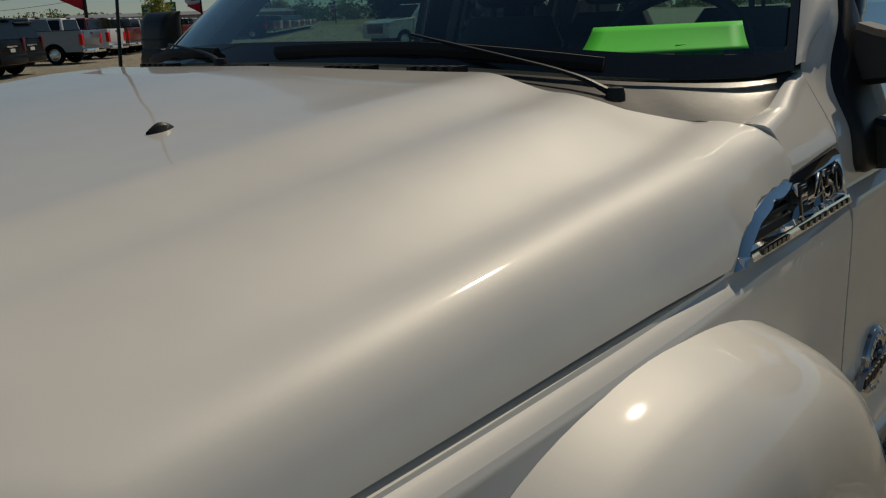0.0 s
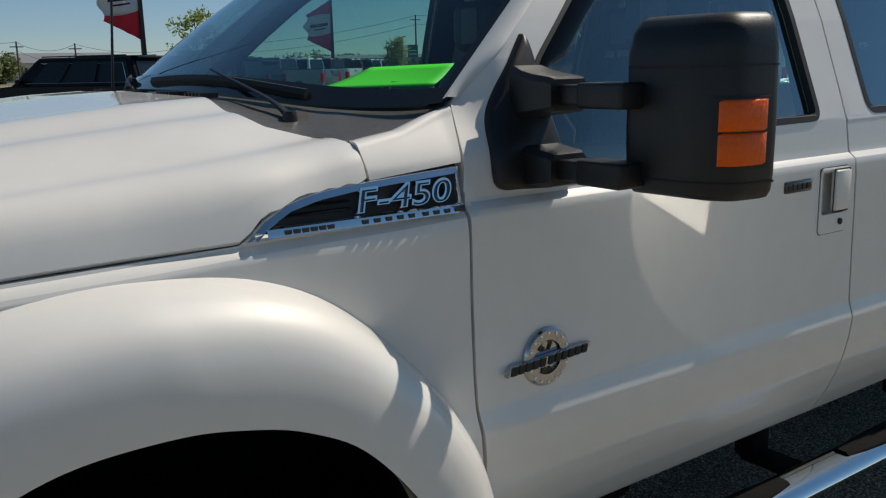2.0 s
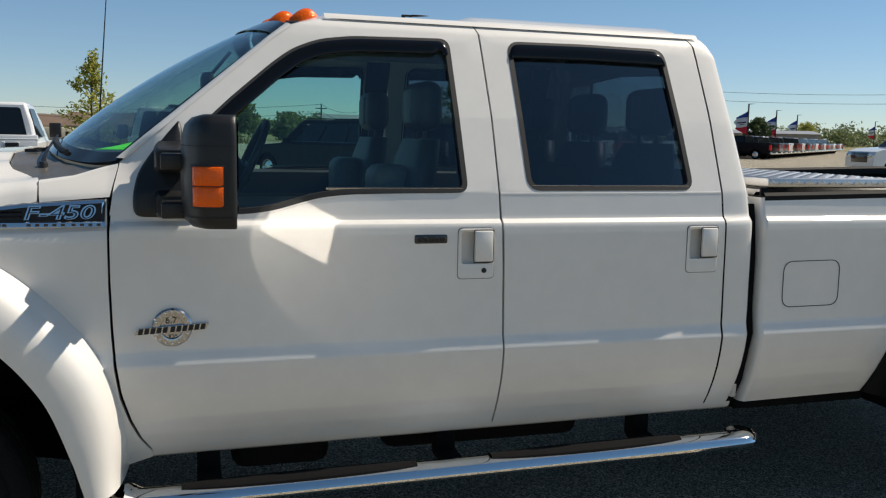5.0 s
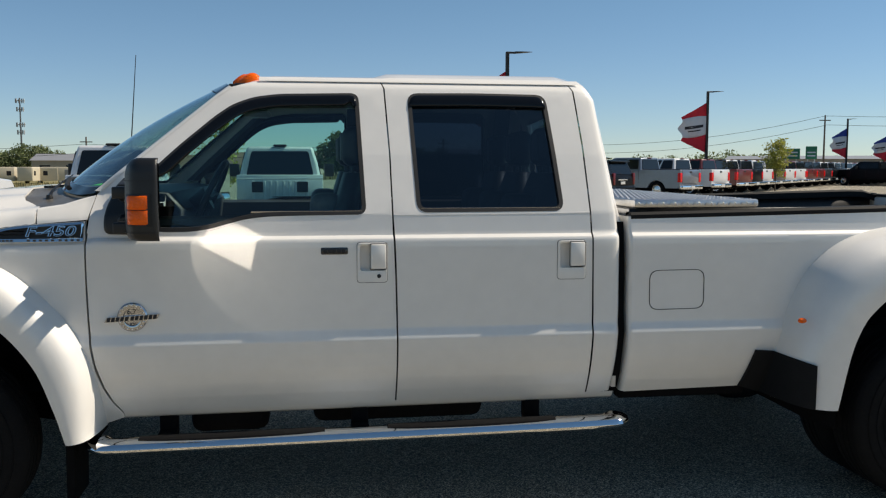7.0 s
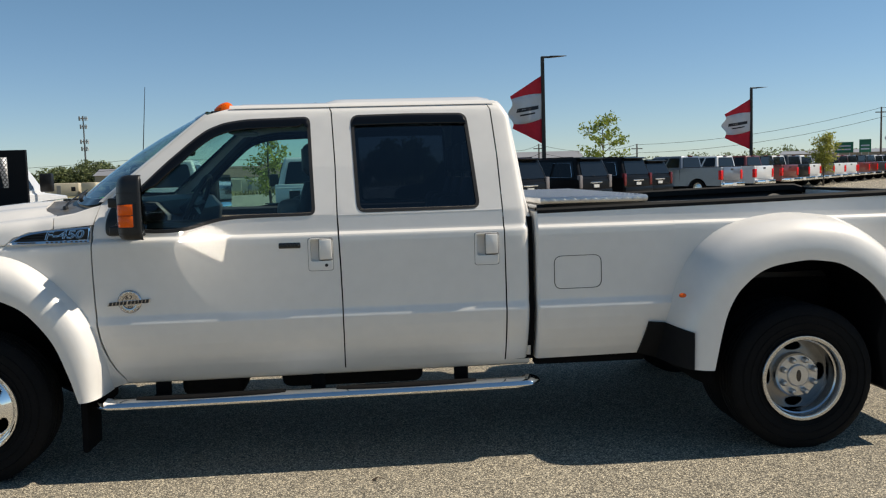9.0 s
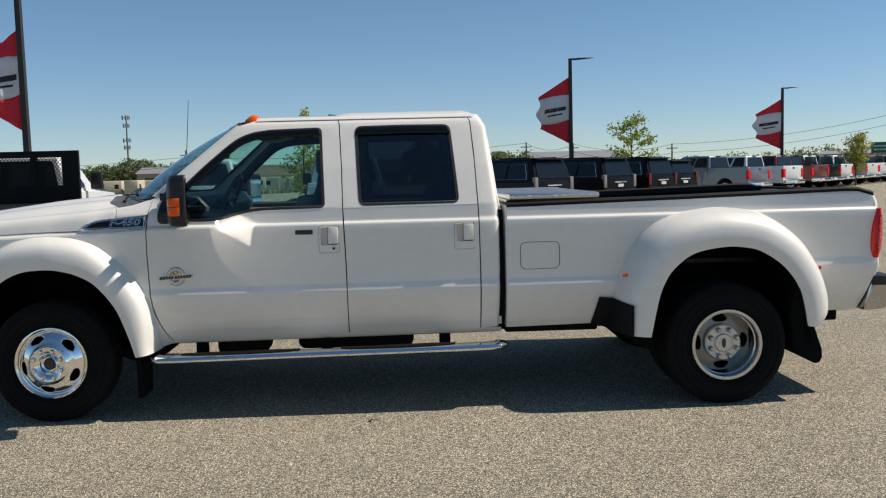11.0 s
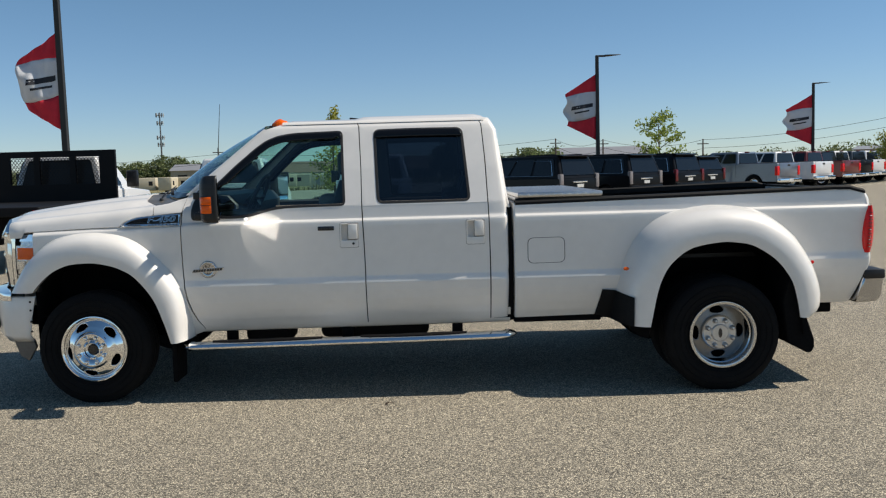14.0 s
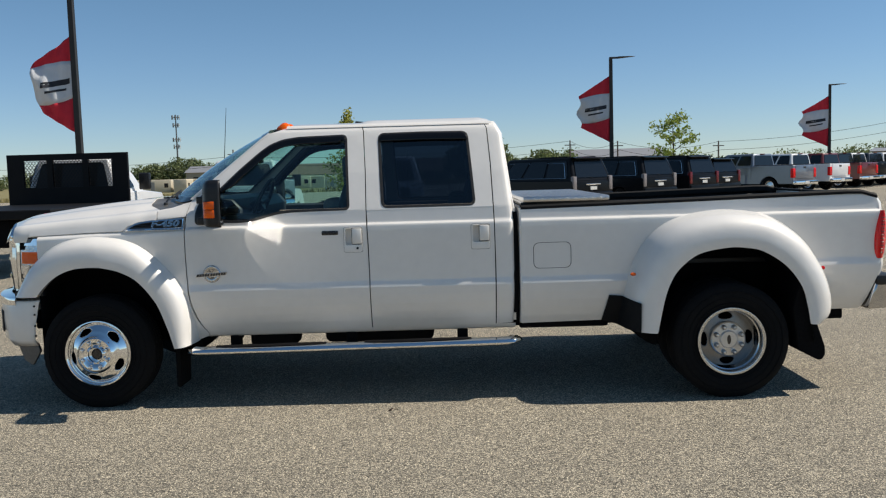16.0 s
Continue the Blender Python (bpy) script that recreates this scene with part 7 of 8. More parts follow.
def suv(paint, label, place, turn, L=5.6, H=1.92, group="black SUVs in the back row", lamps=M_CLEARLAMP):
    t = thing("parked_suv", label, "SUV", group, place, turn)
    wx = (1.15, L - 0.95)
    prof = [(0.0, 0.62), (0.0, 1.12), (0.05, 1.18), (L - 1.6, 1.18), (L - 0.45, 1.10), (L - 0.1, 0.98), (L, 0.80), (L, 0.6)]
    body_shell("body", arch_side(L, 0.42, prof, wx, 0.46), 0.99, paint, t)
    greenhouse(t, paint, (0.02, L - 1.45), (0.30, L - 2.35), 1.16, H, 0.95, 0.76, ((0.05, 0.30), (0.33, 0.58), (0.61, 0.84)))
    # chrome line round the side glass
    bm = bmesh.new()
    for s in (-1, 1):
        tube_mesh(bm, [(0.35, s * 0.968, 1.24), (L - 1.75, s * 0.968, 1.24)], 0.007, 6)
        tube_mesh(bm, [(0.35, s * 0.968, 1.24), (0.52, s * 0.835, 1.74)], 0.007, 6)
        tube_mesh(bm, [(0.52, s * 0.835, 1.74), (L - 2.45, s * 0.822, 1.77)], 0.007, 6)
    part("window_trim", bm, M_CHROME, t)
    bm = bmesh.new()
    for s in (-1, 1):
        tube_mesh(bm, [(0.5, s * 0.68, H + 0.03), (L - 2.4, s * 0.68, H + 0.03)], 0.018, 6)
    part("roof_rail", bm, M_SEAL, t)
    # spoiler over the rear glass, wiper and the bright garnish above the plate
    bm = bmesh.new()
    grid_mesh(bm, [[Vector((x, y, z)) for x, z in ((0.50, H + 0.012), (0.24, H + 0.010), (0.10, H - 0.02), (0.12, H - 0.055), (0.26, H - 0.05))] for y in (-0.72, -0.66, 0.0, 0.66, 0.72)])
    part("spoiler", bm, paint, t, angle=50)
    bm = bmesh.new()
    tube_mesh(bm, [(0.02, 0.0, 1.24), (0.06, 0.22, 1.30), (0.10, 0.42, 1.32)], 0.010, 5)
    part("rear_wiper", bm, M_SEAL, t)
    bm = bmesh.new()
    rounded_box(bm, (-0.06, -0.95, 0.45), (0.06, 0.95, 0.78), 0.05, 2)
    bp = part("bumper", bm, paint, t)
    bm = bmesh.new()
    rounded_box(bm, (-0.03, -0.35, 1.00), (0.005, 0.35, 1.05), 0.008, 1)
    part("trim_bar", bm, M_CHROME, bp)
    bm = bmesh.new()
    rounded_box(bm, (-0.035, -0.16, 0.84), (0.0, 0.16, 0.95), 0.004, 1)
    part("number_plate", bm, M_PLATE, bp)
    for s in (-1, 1):
        bm = bmesh.new()
        rounded_box(bm, (-0.02, s * 0.88 - 0.085, 0.82), (0.12, s * 0.88 + 0.085, 1.30), 0.03, 2)
        part("tail_lamp", bm, lamps, t)
        bm = bmesh.new()
        rounded_box(bm, (L - 1.95, s * 1.06 - 0.10, 1.20), (L - 1.80, s * 1.06 + 0.10, 1.36), 0.04, 2)
        part("door_mirror", bm, paint, t)
        for x in wx:
            car_wheel(t, x, s * 0.86, 0.39, M_ALLOY, s)
    bm = bmesh.new()
    rounded_box(bm, (0.3, -0.75, 0.32), (L - 0.3, 0.75, 0.55), 0.05, 1)
    part("underbody", bm, M_DARK, t)
    return t


# the diagonal back row; vehicles point away to the north-west
ROW0, ROWD, HEAD = Vector((6.6, 22.5, 0)), Vector((1.0, 1.1, 0)).normalized(), 129.0


def row_place(s):
    p = ROW0 + ROWD * s
    return (p.x, p.y, 0.0)


suv_a = suv(M_CARBLACK, "glossy black full-size SUV seen from its tail", row_place(0.9), HEAD)
copy_thing(suv_a, pose(*row_place(5.4), 0, 0, HEAD))
suv(M_CARBLACK, "glossy black full-size SUV with red tail lamps", row_place(8.95), HEAD, lamps=M_REDDARK)
suv(M_CARBLACK, "shorter black SUV between the others", row_place(11.0), HEAD, L=4.9, H=1.80, lamps=M_REDDARK)
TAIL = 126.0
pk_silver = pickup(M_CARSILVER, "silver-blue crew-cab pickup with red tail lamps", row_place(19.55), TAIL)
pk_white = pickup(M_CARWHITE, "white crew-cab pickup with red tail lamps", row_place(24.55), TAIL)
pk_red = pickup(M_CARRED, "dark red crew-cab pickup", row_place(29.25), TAIL)
pk_grey = pickup(M_CARGREY, "dark grey crew-cab pickup", row_place(37.6), TAIL)
pk_black = pickup(M_CARBLACK, "black crew-cab pickup with red tail lamps", row_place(31.7), TAIL)
for src, s in ((pk_white, 34.3), (pk_white, 40.6), (pk_white, 44.0), (pk_red, 48.0), (pk_red, 50.9), (pk_grey, 54.0), (pk_black, 57.4), (pk_grey, 60.8), (pk_white, 64.2), (pk_silver, 67.6), (pk_white, 71.0), (pk_grey, 74.4), (pk_white, 77.8), (pk_red, 81.2), (pk_white, 84.6)):
    copy_thing(src, pose(*row_place(s), 0, 0, TAIL + random.uniform(-1.5, 1.5)))
# the row goes on, bending round towards the far end of the lot
for k in range(22):
    src = (pk_black, pk_silver, pk_grey, pk_white, pk_black, pk_red, pk_white)[k % 7]
    copy_thing(src, pose(49.5 + 2.15 * k, 61.0 + 2.10 * k, 0, 0, 0, 122 + random.uniform(-2, 2)))
# white pickup across the aisle, nose to the west
pickup(M_CARWHITE, "white pickup parked side-on across the aisle", (35.6, 28.2, 0), 173, 6.2, group="", lift=0.0)


# tall white panel van seen from its tail
van = thing("panel_van", "tall white high-roof panel van seen from its tail", "van", "", (18.1, 12.35, 0), 46)
body_shell("body", arch_side(5.8, 0.42, [(0.0, 0.6), (0.0, 1.2), (0.05, 2.35), (0.16, 2.58), (3.9, 2.62), (4.5, 2.3), (5.0, 1.5), (5.65, 1.2), (5.8, 0.7)], (1.1, 4.8), 0.42), 0.99, M_CARWHITE, van, 0.06)
for s in (-1, 1):
    bm = bmesh.new()
    plate_mesh(bm, rounded([Vector((0.012, s * 0.04, 1.24)), Vector((0.012, s * 0.80, 1.24)), Vector((0.035, s * 0.76, 1.86)), Vector((0.035, s * 0.04, 1.86))], 0.07, 4), (1, 0, 0), 0.03)
    bmesh.ops.translate(bm, verts=bm.verts, vec=(-0.025, 0, 0))
    part("rear_window", bm, M_CARGLASS, van, smooth=False)
    bm = bmesh.new()
    rounded_box(bm, (-0.03, s * 0.94 - 0.06, 0.86), (0.12, s * 0.94 + 0.06, 1.26), 0.02, 2)
    part("tail_lamp", bm, M_RED, van)
    bm = bmesh.new()
    rounded_box(bm, (-0.02, s * 0.42 - 0.24, 1.06), (0.01, s * 0.42 + 0.24, 1.11), 0.008, 1)
    part("trim_bar", bm, M_SEAL, van)
    bm = bmesh.new()
    rounded_box(bm, (4.05, s * 0.925 - 0.03, 1.35), (4.75, s * 0.925 + 0.03, 1.95), 0.02, 1)
    part("side_window", bm, M_CARGLASS, van)
    bm = bmesh.new()
    rounded_box(bm, (4.55, s * 1.12 - 0.10, 1.30), (4.70, s * 1.12 + 0.10, 1.62), 0.03, 2)
    part("door_mirror", bm, M_BLACK, van)
    for x in (1.1, 4.8):
        car_wheel(van, x, s * 0.86, 0.35, M_STEEL, s)
bm = bmesh.new()
rounded_box(bm, (0.05, -0.10, 2.42), (0.12, 0.10, 2.48), 0.01, 1)
part("brake_lamp", bm, M_RED, van)
bm = bmesh.new()
rounded_box(bm, (-0.12, -0.95, 0.42), (0.06, 0.95, 0.64), 0.04, 2)
part("bumper", bm, M_BLACK, van)


# ---- white work pickups behind the hood, seen from their tails ----
def work_pickup(label, place):
    t = thing("work_pickup", label, "pickup truck", "white work pickups in a row", place, 90)
    L = 3.3   # cab and nose ahead of the headboard
    body_shell("body", arch_side(L, 0.5, [(0.0, 0.62), (0.0, 1.22), (1.7, 1.24), (2.9, 1.20), (3.2, 1.05), (L, 0.8)], (2.35,), 0.48), 1.0, M_CARWHITE, t, 0.03)
    greenhouse(t, M_CARWHITE, (0.02, 1.85), (0.14, 1.0), 1.22, 2.02, 0.96, 0.76, ((0.06, 0.62),))
    bm = bmesh.new()
    rounded_box(bm, (-0.10, -1.0, 0.72), (-0.02, 1.0, 1.36), 0.03, 2)
    hb = part("headboard", bm, M_CARWHITE, t, "white ribbed bed headboard")
    for y in (-0.62, -0.36, -0.22, -0.08, 0.08, 0.22, 0.36, 0.62):
        bm = bmesh.new()
        rounded_box(bm, (-0.125, y - 0.035, 0.76), (-0.095, y + 0.035, 1.22), 0.012, 1)
        part("rib", bm, M_CARWHITE, hb)
    for y in (-0.52, 0.52):
        bm = bmesh.new()
        rounded_box(bm, (-0.14, y - 0.13, 0.95), (-0.10, y + 0.13, 1.20), 0.01, 1)
        part("bed_box", bm, M_SEAL, hb)
    bm = bmesh.new()
    rounded_box(bm, (-0.11, -1.0, 1.25), (-0.05, 1.0, 1.285), 0.008, 1)
    part("ledge", bm, M_CARWHITE, hb)
    # open bed
    bm = bmesh.new()
    rounded_box(bm, (-2.3, -0.95, 0.60), (-0.1, 0.95, 0.72), 0.02, 1)
    part("bed_floor", bm, M_DARK, t)
    bm = bmesh.new()
    rounded_box(bm, (0.10, -0.16, 2.02), (0.24, 0.16, 2.07), 0.02, 1)
    part("brake_lamp", bm, M_SEAL, t)
    for s in (-1, 1):
        bm = bmesh.new()
        rounded_box(bm, (1.20, s * 1.16 - 0.12, 1.30), (1.34, s * 1.16 + 0.12, 1.62), 0.03, 2)
        part("door_mirror", bm, M_BLACK, t)
        car_wheel(t, 2.35, s * 0.86, 0.40, M_STEEL, s)
        car_wheel(t, -1.0, s * 0.86, 0.40, M_STEEL, s)
    bm = bmesh.new()
    rounded_box(bm, (-2.2, -0.45, 0.40), (3.0, 0.45, 0.62), 0.04, 1)
    part("chassis", bm, M_DARK, t)
    return t


wp = work_pickup("white single-cab work pickup with an open bed", (0.74, 17.2, 0))
copy_thing(wp, pose(-2.95, 16.8, 0, 0, 0, 90))


# ---- flatbed truck with a black headache rack ----
fb = thing("flatbed_truck", "white truck with a black steel flatbed and meshed headache rack", "truck", "", (-5.43, 12.0, 0), 90)
W2 = 1.25
bm = bmesh.new()
rounded_box(bm, (-3.6, -W2, 0.98), (0.0, W2, 1.14), 0.015, 1)
deck = part("deck", bm, M_RACK, fb, "black steel flatbed deck")
for s in (-1, 1):
    bm = bmesh.new()
    rounded_box(bm, (-3.64, s * (W2 - 0.05) - 0.06, 1.00), (-3.58, s * (W2 - 0.05) + 0.06, 1.08), 0.01, 1)
    part("tail_lamp", bm, M_RED, deck)
bm = bmesh.new()
for lo, hi in (((-W2, 1.14), (-0.92, 2.17)), ((0.92, 1.14), (W2, 2.17)), ((-0.92, 2.04), (0.92, 2.17)), ((-0.92, 1.14), (0.92, 1.49)), ((-0.43, 1.49), (-0.31, 2.04)), ((0.31, 1.49), (0.43, 2.04))):
    box_mesh(bm, (-0.05, lo[0], lo[1]), (0.03, hi[0], hi[1]))
rack = part("headache_rack", bm, M_RACK, fb, "black steel headache rack", smooth=False)
bm = bmesh.new()
for i in range(12):
    z = 1.52 + i * 0.045
    pts = []
    for k in range(57):
        pts.append(Vector((-0.01, -0.95 + k * 1.9 / 56, z + (0.018 if k % 2 else -0.018) * (1 if i % 2 else -1))))
    for a, b in zip(pts, pts[1:]):
        tube_mesh(bm, [a, b], 0.008, 3, caps=False)
tagged(part("mesh_screen", bm, M_CARBLACK, rack, "expanded steel mesh", smooth=False), kind="stuff")
body_shell("body", arch_side(3.1, 0.6, [(0.10, 0.7), (0.10, 1.35), (1.6, 1.36), (2.8, 1.28), (3.05, 1.05), (3.1, 0.8)], (2.2,), 0.5), 1.0, M_CARWHITE, fb, 0.03)
greenhouse(fb, M_CARWHITE, (0.12, 1.75), (0.25, 0.95), 1.34, 2.08, 0.95, 0.74, ((0.06, 0.62),))
for s in (-1, 1):
    bm = bmesh.new()
    rounded_box(bm, (1.0, s * 1.20 - 0.12, 1.38), (1.14, s * 1.20 + 0.12, 1.74), 0.03, 2)
    part("door_mirror", bm, M_BLACK, fb)
    for x in (2.2, -2.3):
        car_wheel(fb, x, s * 0.86, 0.40, M_STEEL, s)
bm = bmesh.new()
rounded_box(bm, (-3.4, -0.45, 0.5), (2.9, 0.45, 0.98), 0.03, 1)
part("chassis", bm, M_DARK, fb)

# ---- light poles with flags ----
M_POLE = mat("dark_bronze_pole", (0.03, 0.028, 0.026), 0.5, 0.3, 0.2, 4)
M_FLAGRED = mat("red_flag_cloth", (0.60, 0.022, 0.04), 0.85, 0, 0.12, 5, 0.2, 14)
M_FLAGWHITE = mat("white_flag_cloth", (0.62, 0.63, 0.65), 0.85, 0, 0.08, 5, 0.2, 14)
M_FLAGBLUE = mat("blue_flag_cloth", (0.02, 0.05, 0.28), 0.85, 0, 0.12, 5, 0.2, 14)
M_INK = mat("dark_ink", (0.02, 0.022, 0.03), 0.8, 0, 0.1, 20)


def flag_cloth(parent, z1, H, fly, top_mat, wave, flip=1):
    """A drooping flag, taller at the pole than at its free edge, in three bands with a dark mark."""
    def P(u, v):
        zr = z1 - H * v
        zl = z1 - H * (0.30 + 0.46 * v)
        z = lerp(zr, zl, u)
        x = -fly * u * (1 - 0.16 * abs(v - 0.45) + 0.05 * math.sin(11 * v + wave)) * flip
        y = 0.16 * math.sin(4.2 * u + 3.0 * v + wave) * u + 0.08 * math.sin(11 * v + 7 * u + wave) * u + 0.03 * math.sin(19 * u - 6 * v)
        return Vector((x, y, z))
    bands = (("top_band", top_mat, 0.0, 0.27, 0.0, 0.10), ("middle_band", M_FLAGWHITE, 0.27, 0.62, 0.10, 0.86), ("bottom_band", M_FLAGRED, 0.62, 1.0, 0.86, 1.0))
    fl = new("flag")
    fl.parent = parent
    for name, mt, a0, a1, b0, b1 in bands:
        bm = bmesh.new()
        rows = []
        for j in range(9):
            t = j / 8
            rows.append([P(i / 14, lerp(lerp(a0, a1, t), lerp(b0, b1, t), i / 14)) for i in range(15)])
        grid_mesh(bm, rows)
        part(name, bm, mt, fl, thick=0.006)
    for v0, v1, u0, u1 in ((0.425, 0.475, 0.14, 0.78), (0.505, 0.525, 0.24, 0.68)):
        bm = bmesh.new()
        rows = [[P(lerp(u0, u1, i / 10), lerp(lerp(v0, lerp(0.10, 0.86, (v0 - 0.27) / 0.35), lerp(u0, u1, i / 10)), lerp(v1, lerp(0.10, 0.86, (v1 - 0.27) / 0.35), lerp(u0, u1, i / 10)), t)) + Vector((0, -0.012, 0)) for i in range(11)] for t in (0, 1)]
        grid_mesh(bm, rows)
        part("mark_bar", bm, M_INK, fl)
    return fl


def light_pole(place, top, flag_top, H, fly, top_mat=M_FLAGRED, wave=0.0, label="dark square light pole carrying a red and white flag", cloth=True):
    p = thing("light_pole", label, "light pole", "light poles of the car park", place)
    bm = bmesh.new()
    r0 = 0.085
    grid = [[Vector((x * r, y * r, z)) for x, y in ((-1, -1), (1, -1), (1, 1), (-1, 1))] for z, r in ((0.0, r0), (top, r0 * 0.8))]
    V = grid_mesh(bm, grid, close_u=True)
    bm.faces.new(V[-1])
    part("pole", bm, M_POLE, p, bevel=0.008)
    bm = bmesh.new()
    lathe_mesh(bm, [(0.0, 0.55), (0.27, 0.55), (0.30, 0.52), (0.30, 0.0)], (0, 0, 0), "z", 20)
    part("base", bm, mat_concrete, p)
    bm = bmesh.new()
    rounded_box(bm, (-0.06, -0.05, top - 0.06), (0.35, 0.05, top + 0.02), 0.015, 1)
    arm = part("arm", bm, M_POLE, p)
    bm = bmesh.new()
    rows = [[Vector((0.3 + 0.75 * t, s * w, top + 0.02 - 0.07 * (1 - t) * h + 0.0 * t)) for s, h in ((-1, 0), (-1, 1), (1, 1), (1, 0))] for t, w in ((0, 0.14), (0.3, 0.17), (0.8, 0.15), (1, 0.06))]
    V = grid_mesh(bm, rows, close_u=True)
    bm.faces.new(V[0])
    bm.faces.new(V[-1])
    part("lamp_head", bm, M_POLE, arm, bevel=0.01)
    if cloth:
        flag_cloth(p, flag_top, H, fly, top_mat, wave)
    return p


mat_concrete = mat("pole_base_concrete", (0.32, 0.31, 0.29), 0.9, 0, 0.15, 4, 0.3, 30)
light_pole((-7.72, 18.0, 0), 8.2, 5.62, 2.75, 1.18, wave=0.4)
light_pole((9.42, 31.9, 0), 6.24, 5.50, 2.90, 1.42, wave=1.6)
light_pole((25.65, 47.95, 0), 6.2, 5.55, 3.15, 1.75, wave=2.4)
light_pole((53.7, 76.6, 0), 6.3, 5.4, 3.0, 1.7, M_FLAGBLUE, 0.9, "dark light pole carrying a blue, white and red flag")
light_pole((70.8, 94.7, 0), 6.3, 5.4, 3.1, 1.9, M_FLAGBLUE, 3.1, "dark light pole carrying a blue, white and red flag")
light_pole((88.1, 111.8, 0), 6.3, 5.4, 3.1, 1.9, M_FLAGBLUE, 4.2, "dark light pole carrying a blue, white and red flag")
light_pole((104.8, 128.0, 0), 6.3, 5.4, 3.1, 1.9, M_FLAGBLUE, 5.2, "dark light pole carrying a blue, white and red flag")
light_pole((153.5, 162.5, 0), 6.6, 5.5, 3.1, 1.9, M_FLAGBLUE, 1.7, "dark light pole carrying a blue, white and red flag")

# ---- trees ----
def leaf_mat(name, col, var):
    m = mat(name, col, 0.6, 0, 0.2, 2.0)
    nt = m.node_tree
    b = nt.nodes["Principled BSDF"]
    geo = nt.nodes.new("ShaderNodeNewGeometry")
    hsv = nt.nodes.new("ShaderNodeHueSaturation")
    mr = nt.nodes.new("ShaderNodeMapRange")
    mr.inputs["To Min"].default_value, mr.inputs["To Max"].default_value = 1 - var, 1 + var
    nt.links.new(geo.outputs["Random Per Island"], mr.inputs[0])
    nt.links.new(mr.outputs[0], hsv.inputs["Value"])
    nt.links.new(b.inputs["Base Color"].links[0].from_socket, hsv.inputs["Color"])
    nt.links.new(hsv.outputs[0], b.inputs["Base Color"])
    b.inputs["Subsurface Weight"].default_value = 0.0
    tr = nt.nodes.new("ShaderNodeBsdfTranslucent")
    nt.links.new(hsv.outputs[0], tr.inputs[0])
    mx = nt.nodes.new("ShaderNodeMixShader")
    mx.inputs[0].default_value = 0.35
    nt.links.new(b.outputs[0], mx.inputs[1])
    nt.links.new(tr.outputs[0], mx.inputs[2])
    nt.links.new(mx.outputs[0], nt.nodes["Material Output"].inputs[0])
    return m


M_LEAF = leaf_mat("young_green_leaves", (0.27, 0.33, 0.06), 0.35)
M_LEAFY = leaf_mat("yellowing_leaves", (0.36, 0.36, 0.07), 0.35)
M_LEAFD = leaf_mat("dark_green_leaves", (0.055, 0.085, 0.026), 0.4)
M_LEAFF = leaf_mat("far_green_leaves", (0.16, 0.195, 0.08), 0.4)
M_BARK = mat("grey_brown_bark", (0.10, 0.08, 0.06), 0.9, 0, 0.3, 8, 0.5, 40)


def leaf_cloud(rng, centres, per, size, spread):
    """Small bent leaves scattered round the given twig points."""
    V, F = [], []
    for c, k in centres:
        for _ in range(per):
            p = np.array(c) + np.clip(rng.normal(0, 1, 3), -1.5, 1.5) * spread * k
            a = rng.normal(0, 1, 3)
            a /= np.linalg.norm(a)
            b = np.cross(a, rng.normal(0, 1, 3))
            b /= np.linalg.norm(b)
            s = size * rng.uniform(0.6, 1.4)
            n = np.cross(a, b) * s * 0.25
            i = len(V)
            V += [tuple(p - a * s), tuple(p + b * s * 0.5 - n), tuple(p + a * s), tuple(p - b * s * 0.5 - n)]
            F += [(i, i + 1, i + 2), (i, i + 2, i + 3)]
    return V, F


def mesh_part(name, V, F, mt, parent, label=""):
    me = bpy.data.meshes.new(name)
    me.from_pydata(V, [], F)
    me.materials.append(mt)
    ob = new(name, me)
    ob.parent = parent
    if label:
        tagged(ob, label)
    return ob


def tree(place, H, spread, seed, leaf, label, per=26, size=0.055, limbs=22, base=0.32, slim=1.0, cone=0.0):
    rng = np.random.default_rng(seed)
    t = thing("tree", label, "tree", "young trees of the car park", place)
    bm = bmesh.new()
    pts, rad = [], []
    for k in range(9):
        s = k / 8
        pts.append(Vector((0.06 * math.sin(3 * s + seed), 0.06 * math.cos(2.3 * s + seed) - 0.06, H * 0.93 * s)))
        rad.append(lerp(0.018 * H, 0.003 * H, s ** 0.8))
    tube_mesh(bm, pts, rad, 8)
    twigs = []
    for k in range(limbs):
        s = lerp(base, 0.95, (k + rng.uniform(0, 0.8)) / limbs)
        a = k * 2.4 + rng.uniform(-0.5, 0.5)
        r = spread * math.sin(math.pi * min(0.98, 0.12 + (s - base) / (1 - base) * 0.86)) ** 0.7 * rng.uniform(0.65, 1.15)
        r *= 1.0 - cone * (s - base) / (1 - base)
        o = pts[min(8, int(s * 8))].lerp(pts[min(8, int(s * 8) + 1)], s * 8 % 1)
        up = H * rng.uniform(0.06, 0.16)
        e = o + Vector((math.cos(a) * r, math.sin(a) * r, up))
        m = o.lerp(e, 0.5) + Vector((0, 0, -0.02 * H + up * 0.3))
        tube_mesh(bm, [o, m, e], [0.005 * H, 0.003 * H, 0.0012 * H], 5)
        for q in (0.4, 0.6, 0.8, 1.0):
            w = o.lerp(m, q * 2) if q < 0.5 else m.lerp(e, q * 2 - 1)
            twigs.append(((w.x, w.y, w.z), 0.6 + 0.6 * q))
    twigs.append(((pts[-1].x, pts[-1].y, H * 0.96), 1.0))
    part("trunk", bm, M_BARK, t)
    V, F = leaf_cloud(rng, twigs, per, size, 0.045 * H * slim)
    mesh_part("crown", V, F, leaf, t)
    return t


